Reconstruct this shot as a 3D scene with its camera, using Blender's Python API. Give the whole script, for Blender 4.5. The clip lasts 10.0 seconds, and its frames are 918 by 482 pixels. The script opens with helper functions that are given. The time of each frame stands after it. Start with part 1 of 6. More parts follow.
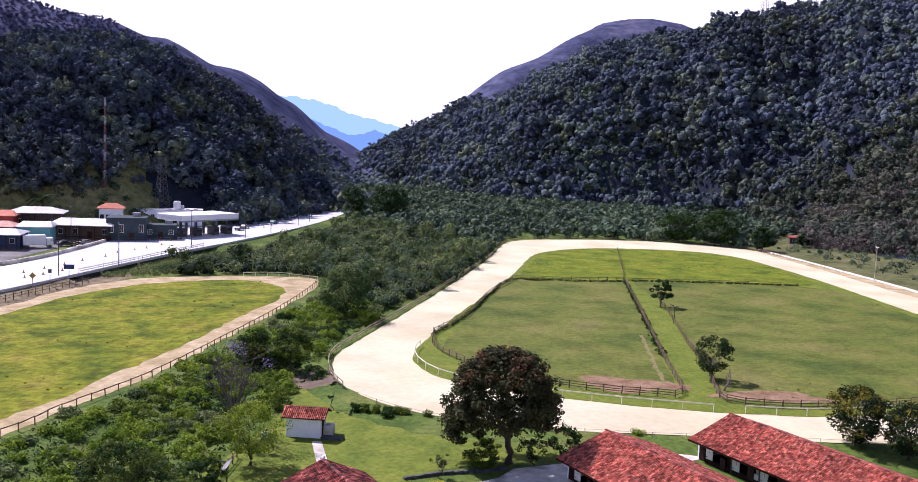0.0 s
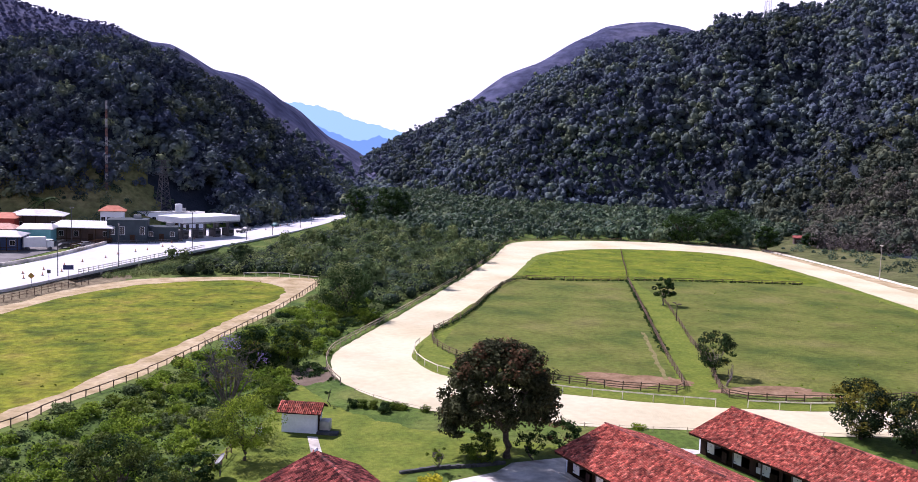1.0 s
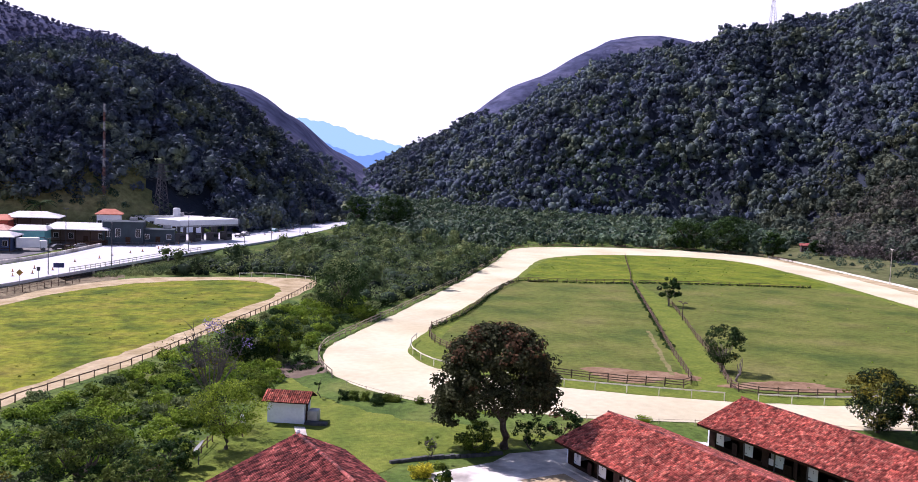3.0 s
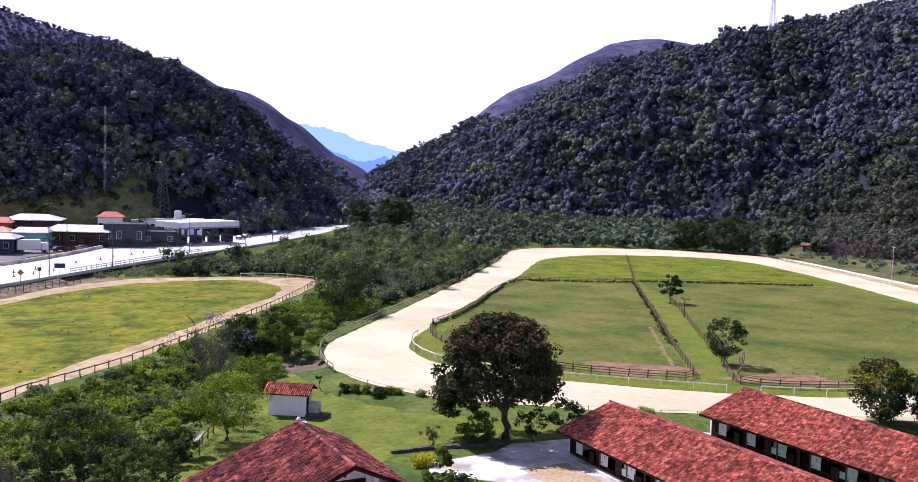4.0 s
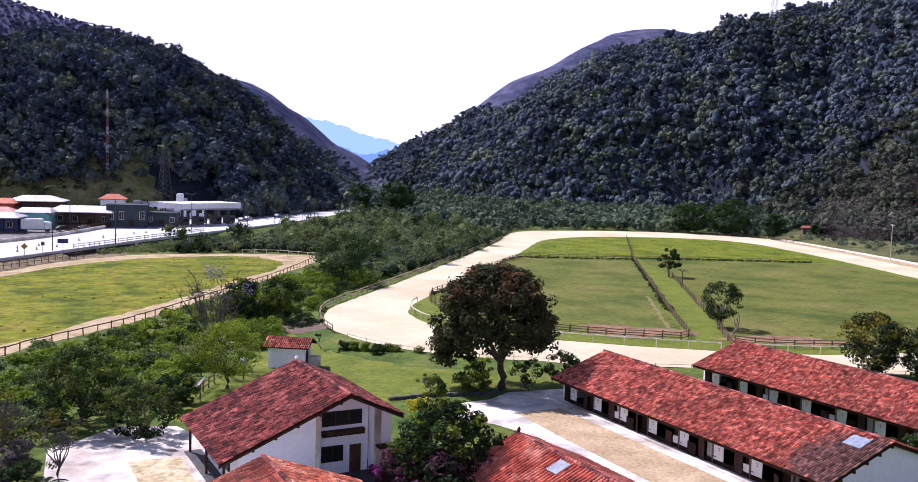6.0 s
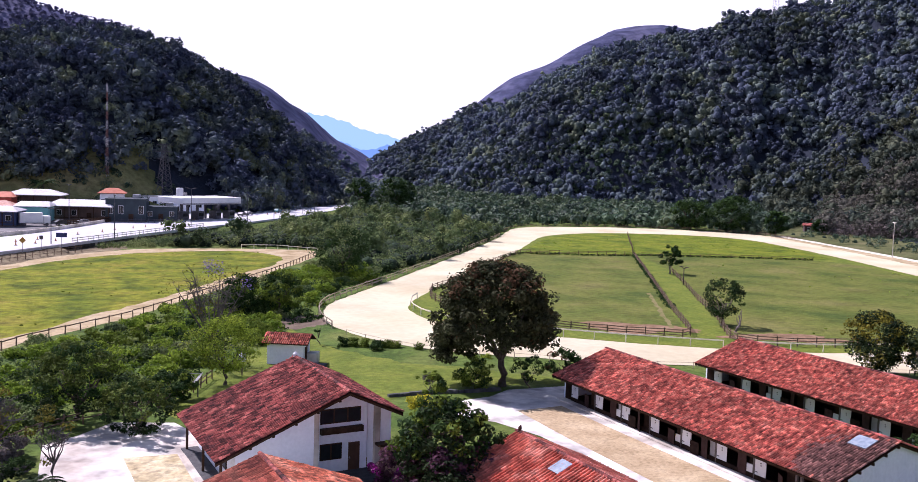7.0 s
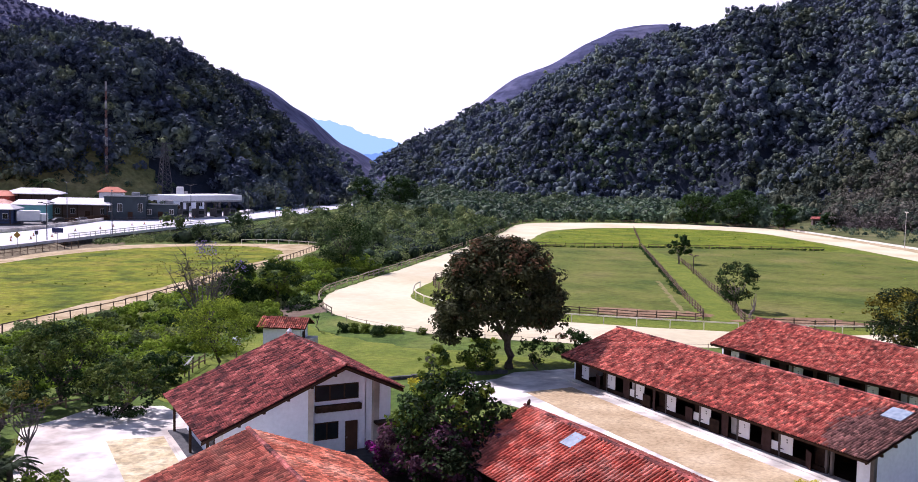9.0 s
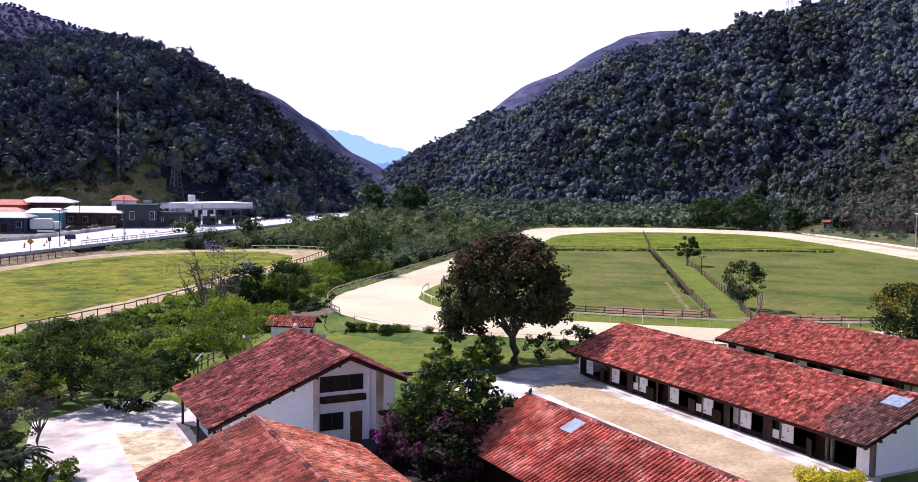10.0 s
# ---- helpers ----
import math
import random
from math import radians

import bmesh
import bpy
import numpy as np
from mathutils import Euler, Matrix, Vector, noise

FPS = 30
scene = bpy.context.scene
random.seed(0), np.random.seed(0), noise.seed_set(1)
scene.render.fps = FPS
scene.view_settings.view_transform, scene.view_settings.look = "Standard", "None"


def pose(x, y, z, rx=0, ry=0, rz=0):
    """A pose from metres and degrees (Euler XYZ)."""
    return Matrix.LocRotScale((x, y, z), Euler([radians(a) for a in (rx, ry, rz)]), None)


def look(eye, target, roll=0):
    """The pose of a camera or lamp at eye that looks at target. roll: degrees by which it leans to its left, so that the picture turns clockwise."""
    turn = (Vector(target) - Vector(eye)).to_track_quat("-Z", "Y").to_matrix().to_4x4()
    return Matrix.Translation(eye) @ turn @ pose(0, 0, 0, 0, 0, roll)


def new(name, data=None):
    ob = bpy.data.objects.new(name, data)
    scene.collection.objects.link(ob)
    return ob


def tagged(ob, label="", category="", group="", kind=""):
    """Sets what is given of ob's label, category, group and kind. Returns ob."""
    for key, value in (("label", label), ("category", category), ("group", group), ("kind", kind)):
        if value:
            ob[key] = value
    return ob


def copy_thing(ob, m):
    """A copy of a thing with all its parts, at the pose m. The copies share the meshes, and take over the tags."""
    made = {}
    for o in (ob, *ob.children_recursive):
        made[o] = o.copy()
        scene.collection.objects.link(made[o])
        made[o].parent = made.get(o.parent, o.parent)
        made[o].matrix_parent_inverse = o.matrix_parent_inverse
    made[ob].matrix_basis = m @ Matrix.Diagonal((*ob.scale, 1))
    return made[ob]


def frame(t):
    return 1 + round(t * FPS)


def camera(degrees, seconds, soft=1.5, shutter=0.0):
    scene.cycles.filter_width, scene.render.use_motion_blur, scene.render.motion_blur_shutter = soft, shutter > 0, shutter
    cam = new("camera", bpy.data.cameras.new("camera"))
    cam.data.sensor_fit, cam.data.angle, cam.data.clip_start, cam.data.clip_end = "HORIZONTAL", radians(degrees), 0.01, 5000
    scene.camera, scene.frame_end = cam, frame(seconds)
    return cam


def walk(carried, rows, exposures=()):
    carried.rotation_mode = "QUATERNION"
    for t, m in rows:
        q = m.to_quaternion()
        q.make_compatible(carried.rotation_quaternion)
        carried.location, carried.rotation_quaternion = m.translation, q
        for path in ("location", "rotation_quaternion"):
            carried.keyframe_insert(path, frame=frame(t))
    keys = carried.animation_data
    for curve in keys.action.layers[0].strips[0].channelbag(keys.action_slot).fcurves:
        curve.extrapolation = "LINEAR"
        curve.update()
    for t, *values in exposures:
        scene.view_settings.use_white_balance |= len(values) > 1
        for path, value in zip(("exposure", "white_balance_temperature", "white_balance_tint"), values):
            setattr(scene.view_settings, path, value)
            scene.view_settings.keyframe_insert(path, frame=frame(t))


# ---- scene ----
cam = camera(54.0, 10.0, 0.55)
PATH = [
    (0, (-4.188, -3.163, 33.448), (-3.211, -1.43, 33.247), 2.3),
    (0.5, (-3.342, -3.043, 32.697), (-2.371, -1.305, 32.502), 2.1),
    (1, (-2.794, -2.691, 31.815), (-1.826, -0.951, 31.626), 2.0),
    (1.5, (-1.228, -1.084, 29.785), (-0.266, 0.66, 29.61), 1.8),
    (2, (-0.66, -0.07, 28.977), (0.301, 1.676, 28.811), 2.1),
    (2.5, (0.001, 0.81, 28.328), (0.961, 2.557, 28.167), 2.2),
    (4, (0.548, 0.756, 25.918), (1.505, 2.506, 25.777), 1.8),
    (4.5, (0.515, 0.004, 25.077), (1.468, 1.756, 24.934), 1.6),
    (5, (0.384, -1.091, 22.957), (1.334, 0.663, 22.821), 1.4),
    (5.5, (0.32, -1.278, 22.016), (1.271, 0.475, 21.869), 1.5),
    (7, (0.808, -0.28, 21.726), (1.759, 1.471, 21.562), 1.9),
    (7.5, (1.023, 0.403, 21.662), (1.975, 2.153, 21.488), 1.9),
    (8, (2.182, 2.196, 19.494), (3.128, 3.951, 19.33), 1.5),
    (8.5, (2.649, 2.944, 18.99), (3.593, 4.7, 18.83), 1.3),
    (9, (2.846, 3.063, 18.665), (3.789, 4.82, 18.51), 1.3),
    (9.5, (3.045, 2.52, 18.268), (3.981, 4.281, 18.122), 1.0),
    (10, (2.996, 1.872, 17.641), (3.916, 3.642, 17.505), 0.8),
]
walk(cam, [(t, look(eye, target, roll)) for t, eye, target, roll in PATH], [(0, 0.44, 5800, 35), (10, 0.43, 5800, 35)])

# ---- world, sun ----
SUN_EL, SUN_AZ = radians(50), radians(-25)
world = bpy.data.worlds.new("sky")
scene.world = world
world.use_nodes = True
wn = world.node_tree
sky = wn.nodes.new("ShaderNodeTexSky")
sky.sky_type, sky.sun_disc = "NISHITA", False
sky.sun_elevation, sky.sun_rotation = SUN_EL, SUN_AZ
sky.air_density, sky.dust_density, sky.ozone_density = 1.0, 1.0, 1.0
bg = wn.nodes["Background"]
bg.inputs["Strength"].default_value = 0.085
# bright haze towards the horizon, all round
wco = wn.nodes.new("ShaderNodeTexCoord")
wsep = wn.nodes.new("ShaderNodeSeparateXYZ")
wn.links.new(wco.outputs["Generated"], wsep.inputs[0])
wr = wn.nodes.new("ShaderNodeMapRange")
wr.interpolation_type = "SMOOTHSTEP"
wr.inputs[1].default_value, wr.inputs[2].default_value = 0.19, 0.33
wr.inputs[3].default_value, wr.inputs[4].default_value = 1.0, 0.0
wn.links.new(wsep.outputs["Z"], wr.inputs[0])
wm = wn.nodes.new("ShaderNodeMix")
wm.data_type = "RGBA"
wn.links.new(wr.outputs[0], wm.inputs[0])
wn.links.new(sky.outputs[0], wm.inputs[6])
wm.inputs[7].default_value = (10.6, 10.7, 11.2, 1)
wn.links.new(wm.outputs[2], bg.inputs["Color"])
sun = new("sun", bpy.data.lights.new("sun", "SUN"))
sun.data.energy, sun.data.angle, sun.data.color = 5.0, radians(0.55), (1.0, 0.95, 0.87)
sun_way = Vector((math.sin(SUN_AZ) * math.cos(SUN_EL), math.cos(SUN_AZ) * math.cos(SUN_EL), math.sin(SUN_EL)))
sun.matrix_world = look(sun_way * 200, (0, 0, 0))

# ---- materials ----
def material(name, colours, scale=2.0, rough=0.8, bump=0.0, bump_scale=20.0, island=0.0, objrand=0.0, high=1.0,
             detail=6.0, fine=None, stain=None, translucent=0.0, metal=0.0, coord="Position", spec=0.3, back=False):
    """Noise-driven colours at two scales, with bump; island / objrand vary the brightness piece by piece."""
    m = bpy.data.materials.new(name)
    m.use_nodes = True
    nt = m.node_tree
    n, ln = nt.nodes, nt.links.new
    p = n["Principled BSDF"]
    p.inputs["Roughness"].default_value = rough
    p.inputs["Metallic"].default_value = metal
    p.inputs["Specular IOR Level"].default_value = spec
    if coord == "Position":
        co = n.new("ShaderNodeNewGeometry").outputs["Position"]
    else:
        co = n.new("ShaderNodeTexCoord").outputs["Object"]
    tex = n.new("ShaderNodeTexNoise")
    tex.inputs["Scale"].default_value, tex.inputs["Detail"].default_value = scale, detail
    ln(co, tex.inputs["Vector"])
    ramp = n.new("ShaderNodeValToRGB")
    el = ramp.color_ramp.elements
    lo, hi = 0.32, 0.68
    for i, c in enumerate(colours):
        at = lo + (hi - lo) * i / max(1, len(colours) - 1)
        e = el[i] if i < 2 else el.new(at)
        e.position, e.color = at, (*c, 1)
    ln(tex.outputs["Fac"], ramp.inputs["Fac"])
    out = ramp.outputs["Color"]
    if fine:
        t2 = n.new("ShaderNodeTexNoise")
        t2.inputs["Scale"].default_value, t2.inputs["Detail"].default_value = fine[0], 4.0
        ln(co, t2.inputs["Vector"])
        mr = n.new("ShaderNodeMapRange")
        mr.inputs[1].default_value, mr.inputs[2].default_value = 0.3, 0.7
        mr.inputs[3].default_value, mr.inputs[4].default_value = 1 - fine[1], 1 + fine[1]
        ln(t2.outputs["Fac"], mr.inputs[0])
        mx = n.new("ShaderNodeVectorMath")
        mx.operation = "SCALE"
        ln(out, mx.inputs[0])
        ln(mr.outputs[0], mx.inputs["Scale"])
        out = mx.outputs[0]
    if stain:
        t4 = n.new("ShaderNodeTexNoise")
        t4.inputs["Scale"].default_value, t4.inputs["Detail"].default_value = stain[0], 3.0
        ln(co, t4.inputs["Vector"])
        mr = n.new("ShaderNodeMapRange")
        mr.inputs[1].default_value, mr.inputs[2].default_value = 0.48, 0.66
        mr.inputs[3].default_value, mr.inputs[4].default_value = 1.0, 1 - stain[1]
        ln(t4.outputs["Fac"], mr.inputs[0])
        mx = n.new("ShaderNodeVectorMath")
        mx.operation = "SCALE"
        ln(out, mx.inputs[0])
        ln(mr.outputs[0], mx.inputs["Scale"])
        out = mx.outputs[0]
    for amount, node, sock in ((island, "ShaderNodeNewGeometry", "Random Per Island"), (objrand, "ShaderNodeObjectInfo", "Random")):
        if amount:
            g = n.new(node)
            mr = n.new("ShaderNodeMapRange")
            mr.inputs[3].default_value, mr.inputs[4].default_value = 1 - amount, 1 + amount * high
            ln(g.outputs[sock], mr.inputs[0])
            mx = n.new("ShaderNodeVectorMath")
            mx.operation = "SCALE"
            ln(out, mx.inputs[0])
            ln(mr.outputs[0], mx.inputs["Scale"])
            out = mx.outputs[0]
    ln(out, p.inputs["Base Color"])
    if bump:
        t3 = n.new("ShaderNodeTexNoise")
        t3.inputs["Scale"].default_value, t3.inputs["Detail"].default_value = bump_scale, 5.0
        ln(co, t3.inputs["Vector"])
        b = n.new("ShaderNodeBump")
        b.inputs["Strength"].default_value, b.inputs["Distance"].default_value = bump, 1.0 / bump_scale
        ln(t3.outputs["Fac"], b.inputs["Height"])
        ln(b.outputs["Normal"], p.inputs["Normal"])
    if translucent:
        tr = n.new("ShaderNodeBsdfTranslucent")
        ln(out, tr.inputs["Color"])
        mix = n.new("ShaderNodeMixShader")
        mix.inputs[0].default_value = translucent
        ln(p.outputs[0], mix.inputs[1])
        ln(tr.outputs[0], mix.inputs[2])
        ln(mix.outputs[0], n["Material Output"].inputs["Surface"])
    return m


GRASS = material("grass", [(0.045, 0.085, 0.014), (0.085, 0.13, 0.022), (0.13, 0.15, 0.035)], 0.12, 0.9, 0.5, 3.0, fine=(1.3, 0.3), spec=0.12)
LAWN = material("lawn", [(0.088, 0.126, 0.015), (0.122, 0.157, 0.019), (0.158, 0.182, 0.026)], 0.22, 0.9, 0.5, 4.0, fine=(1.6, 0.25), spec=0.12)
PADDOCK = material("paddock_grass", [(0.060, 0.090, 0.016), (0.096, 0.122, 0.021), (0.128, 0.143, 0.028), (0.154, 0.152, 0.042)], 0.07, 0.95, 0.6, 2.0, fine=(0.9, 0.22), stain=(0.16, 0.2), spec=0.12)
MEADOW = material("meadow_grass", [(0.060, 0.094, 0.006), (0.120, 0.150, 0.008), (0.178, 0.192, 0.012), (0.204, 0.186, 0.024)], 0.11, 0.95, 0.7, 1.5, fine=(0.8, 0.32), stain=(0.28, 0.34), spec=0.12)
STRIP = material("strip_grass", [(0.070, 0.108, 0.008), (0.128, 0.165, 0.010), (0.175, 0.192, 0.016)], 0.12, 0.95, 0.6, 2.0, fine=(0.7, 0.28), stain=(0.2, 0.22), spec=0.12)
PASTURE = material("dull_pasture_grass", [(0.078, 0.090, 0.030), (0.112, 0.122, 0.046), (0.150, 0.145, 0.064)], 0.09, 0.95, 0.6, 2.0, fine=(0.5, 0.3), stain=(0.12, 0.25), spec=0.1)
WORN = material("worn_turf", [(0.145, 0.14, 0.05), (0.22, 0.19, 0.085)], 0.5, 0.95, 0.4, 4.0, fine=(1.2, 0.2), spec=0.06)
SAND = material("sand", [(0.50, 0.44, 0.275), (0.585, 0.525, 0.345), (0.64, 0.585, 0.40)], 0.06, 0.95, 0.3, 4.0, fine=(0.9, 0.07), stain=(0.05, 0.12), spec=0.06)
DIRT = material("dirt_path", [(0.29, 0.225, 0.115), (0.40, 0.315, 0.18), (0.47, 0.385, 0.245)], 0.25, 0.95, 0.4, 4.0, fine=(1.5, 0.18), spec=0.06)
EARTH = material("grey_brown_soil", [(0.12, 0.09, 0.065), (0.2, 0.155, 0.115)], 0.5, 0.95, 0.4, 4.0, spec=0.06)
SOIL = material("red_soil", [(0.16, 0.10, 0.055), (0.23, 0.145, 0.085), (0.29, 0.195, 0.12)], 0.4, 0.95, 0.4, 4.0, fine=(2.0, 0.2), spec=0.06)
CONCRETE = material("pale_concrete", [(0.46, 0.40, 0.325), (0.66, 0.61, 0.53), (0.77, 0.73, 0.65)], 0.22, 0.85, 0.15, 8.0, fine=(1.4, 0.14), stain=(0.34, 0.45))
YARD = material("sandy_yard", [(0.37, 0.275, 0.155), (0.455, 0.35, 0.205), (0.53, 0.42, 0.26)], 0.35, 0.95, 0.3, 6.0, fine=(4.0, 0.14), stain=(2.6, 0.22), spec=0.06)
ASPHALT = material("sunlit_roadway", [(0.493, 0.484, 0.502), (0.581, 0.572, 0.59)], 0.06, 0.8, 0.1, 5.0, fine=(0.6, 0.08))
WALL = material("white_plaster", [(0.79, 0.82, 0.88), (0.85, 0.87, 0.92)], 0.7, 0.85, 0.1, 12.0, fine=(4.0, 0.05))
# wood blackened to stand in for the deep shade inside the stalls
STALLWOOD_SHADED = material("stall_wood_shaded", [(0.016, 0.010, 0.008), (0.035, 0.02, 0.014)], 2.0, 0.8, 0.2, 20.0, spec=0.06)
BROWNLEAF = material("brown_stall_leaf", [(0.040, 0.022, 0.020), (0.068, 0.038, 0.034)], 2.0, 0.75, 0.2, 20.0, spec=0.06)
# plaster grey lowered for the shade under the eave
STALLWALL = material("grey_stall_plaster", [(0.10, 0.085, 0.08), (0.17, 0.15, 0.145)], 1.0, 0.9, 0.1, 10.0, spec=0.06)
GREYPANEL = material("grey_painted_board", [(0.30, 0.29, 0.30), (0.40, 0.39, 0.40)], 1.5, 0.8, 0.1, 15.0, spec=0.1)
DARKWOOD = material("dark_brown_wood", [(0.035, 0.02, 0.013), (0.07, 0.04, 0.025)], 3.0, 0.7, 0.2, 30.0, spec=0.06)
WOOD = material("weathered_wood", [(0.10, 0.065, 0.042), (0.19, 0.13, 0.09)], 2.0, 0.85, 0.3, 20.0, objrand=0.3)
PALEWOOD = material("pale_weathered_wood", [(0.32, 0.25, 0.18), (0.45, 0.37, 0.27)], 2.0, 0.85, 0.3, 20.0, objrand=0.25)
RAILPAINT = material("cream_paint", [(0.62, 0.58, 0.47), (0.75, 0.72, 0.60)], 1.5, 0.6, objrand=0.15)
TILE = material("clay_tile", [(0.25, 0.056, 0.040), (0.45, 0.115, 0.075), (0.66, 0.265, 0.180)], 1.7, 0.85, 0.3, 25.0, island=0.55, fine=(4.0, 0.4), high=1.3, stain=(0.25, 0.24))
TILE_RIB = material("ribbed_clay_tile", [(0.44, 0.095, 0.06), (0.62, 0.18, 0.115), (0.80, 0.38, 0.28)], 0.7, 0.85, 0.3, 25.0, island=0.3, fine=(2.0, 0.25), high=1.1, stain=(0.14, 0.35))
# near-black below the tiles, painted shade for the valleys between them
UNDERTILE_SHADE = material("tile_gap_shade", [(0.015, 0.007, 0.006), (0.035, 0.014, 0.011)], 1.0, 0.95, spec=0.06)
TILE_OLD = material("mossy_clay_tile", [(0.060, 0.020, 0.018), (0.17, 0.040, 0.031), (0.30, 0.098, 0.074)], 0.9, 0.9, 0.3, 25.0, island=0.66, fine=(5.0, 0.45), high=2.6, stain=(0.2, 0.25))
GLASS = material("dark_glass", [(0.015, 0.016, 0.018), (0.025, 0.026, 0.03)], 1.0, 0.12, spec=0.5)
SKYLIGHT = material("skylight_sheet", [(0.17, 0.22, 0.27), (0.30, 0.35, 0.39)], 3.0, 0.5, spec=0.2)
STEEL = material("galvanised_steel", [(0.28, 0.28, 0.29), (0.4, 0.4, 0.41)], 2.0, 0.5, metal=0.6)
DARKSTEEL = material("dark_steel", [(0.06, 0.06, 0.07), (0.1, 0.1, 0.11)], 2.0, 0.6, metal=0.3)
WHITEPAINT = material("white_paint", [(0.72, 0.72, 0.74), (0.8, 0.8, 0.8)], 1.0, 0.6)
REDPAINT = material("red_paint", [(0.42, 0.07, 0.05), (0.5, 0.1, 0.07)], 1.0, 0.6)
BARK = material("bark", [(0.05, 0.038, 0.03), (0.10, 0.08, 0.062)], 3.0, 0.95, 0.6, 12.0)
GREYBARK = material("grey_bark", [(0.07, 0.062, 0.058), (0.13, 0.115, 0.105)], 3.0, 0.95, 0.5, 12.0)
PALEBARK = material("pale_bark", [(0.16, 0.13, 0.11), (0.26, 0.22, 0.19)], 3.0, 0.95, 0.5, 12.0)
ROCK = material("dark_stone", [(0.05, 0.05, 0.052), (0.10, 0.10, 0.10)], 1.5, 0.9, 0.5, 8.0)


def leaf(name, dark, light, scale=0.5, island=0.45, tr=0.3):
    return material(name, [dark, light], scale, 0.75, island=island, translucent=tr, spec=0.08)


LEAF_BIG = leaf("leaf_dark_bronze", (0.026, 0.034, 0.014), (0.078, 0.082, 0.034), tr=0.2)
LEAF_BROWN = leaf("leaf_russet", (0.085, 0.052, 0.026), (0.19, 0.11, 0.055))
LEAF_GREEN = leaf("leaf_green", (0.06, 0.105, 0.012), (0.16, 0.21, 0.026), tr=0.35)
LEAF_LIME = leaf("leaf_yellow_green", (0.14, 0.22, 0.018), (0.30, 0.37, 0.04), tr=0.5)
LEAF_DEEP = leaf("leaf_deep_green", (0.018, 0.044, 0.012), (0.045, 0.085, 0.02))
LEAF_SCRUB = leaf("leaf_scrub", (0.085, 0.160, 0.014), (0.25, 0.34, 0.034), 0.25, tr=0.4)
LEAF_SCRUBBY = leaf("leaf_dull_olive_green", (0.045, 0.076, 0.014), (0.118, 0.152, 0.028), tr=0.2)
LEAF_MEADOW = leaf("leaf_meadow", (0.085, 0.115, 0.010), (0.16, 0.175, 0.02))
LEAF_GREYBROWN = leaf("leaf_grey_brown", (0.105, 0.09, 0.086), (0.19, 0.16, 0.14), 0.15)
LEAF_OLIVE = leaf("leaf_olive", (0.075, 0.08, 0.012), (0.17, 0.15, 0.024))
LEAF_TIP = leaf("leaf_golden_tip", (0.12, 0.115, 0.012), (0.22, 0.20, 0.025))
LEAF_DRAB = leaf("leaf_drab", (0.075, 0.078, 0.062), (0.145, 0.138, 0.105), 0.12)
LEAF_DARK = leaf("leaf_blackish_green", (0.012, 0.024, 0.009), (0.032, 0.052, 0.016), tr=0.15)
LEAF_YELLOW = leaf("leaf_golden", (0.40, 0.38, 0.02), (0.62, 0.55, 0.04))
LEAF_PURPLE = leaf("blossom_violet", (0.16, 0.13, 0.26), (0.28, 0.23, 0.42))
LEAF_PINK = leaf("blossom_magenta", (0.24, 0.02, 0.18), (0.42, 0.05, 0.30))
LEAF_MAROON = leaf("leaf_maroon", (0.045, 0.024, 0.032), (0.13, 0.055, 0.085))
LEAF_CREEK = material("leaf_creekside", [(0.05, 0.085, 0.035), (0.11, 0.155, 0.055), (0.20, 0.235, 0.085)], 0.12, 0.75, island=0.45, fine=(0.03, 0.3), detail=1.0, translucent=0.3, spec=0.08)
BANKGRASS = material("dry_bank_grass", [(0.13, 0.135, 0.05), (0.20, 0.195, 0.075), (0.27, 0.24, 0.11)], 0.06, 0.95, 0.6, 1.0, fine=(0.5, 0.3), spec=0.06)
DRYGRASS = material("dry_brown_grass", [(0.12, 0.095, 0.06), (0.19, 0.155, 0.095), (0.25, 0.21, 0.13)], 0.3, 0.95, 0.6, 2.0, fine=(1.5, 0.3), spec=0.06)
FOREST_NEAR = material("foothill_leaves", [(0.046, 0.064, 0.052), (0.078, 0.096, 0.066), (0.115, 0.126, 0.078)], 0.09, 0.9, island=0.35, fine=(0.02, 0.3), detail=1.0, translucent=0.2, spec=0.05)
# floor coloured as shaded undergrowth, with the blue of distance haze
FOREST_FLOOR = material("shaded_forest_floor", [(0.02, 0.025, 0.036), (0.036, 0.043, 0.056)], 0.1, 0.95, 0.6, 0.8, spec=0.0)
# distance haze is put into the crown greens as blue
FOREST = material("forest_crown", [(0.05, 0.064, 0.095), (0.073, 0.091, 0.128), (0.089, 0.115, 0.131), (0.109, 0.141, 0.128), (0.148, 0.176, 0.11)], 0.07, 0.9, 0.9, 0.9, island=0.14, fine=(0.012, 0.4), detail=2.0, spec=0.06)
# copy of the crown colours for the western hill, darkened for its shade
FOREST_WEST_SHADED = material("shaded_western_crown", [(0.04, 0.05, 0.082), (0.062, 0.077, 0.114), (0.079, 0.102, 0.119), (0.106, 0.132, 0.114), (0.161, 0.185, 0.1)], 0.085, 0.9, 0.9, 0.9, island=0.14, fine=(0.012, 0.4), detail=2.0, spec=0.06)
# haze violet painted into the scrub of the farther ridge
HAZY_RIDGE_SCRUB = material("hazy_ridge_leaves", [(0.065, 0.068, 0.115), (0.095, 0.096, 0.150)], 0.05, 0.95, island=0.3, spec=0.0)
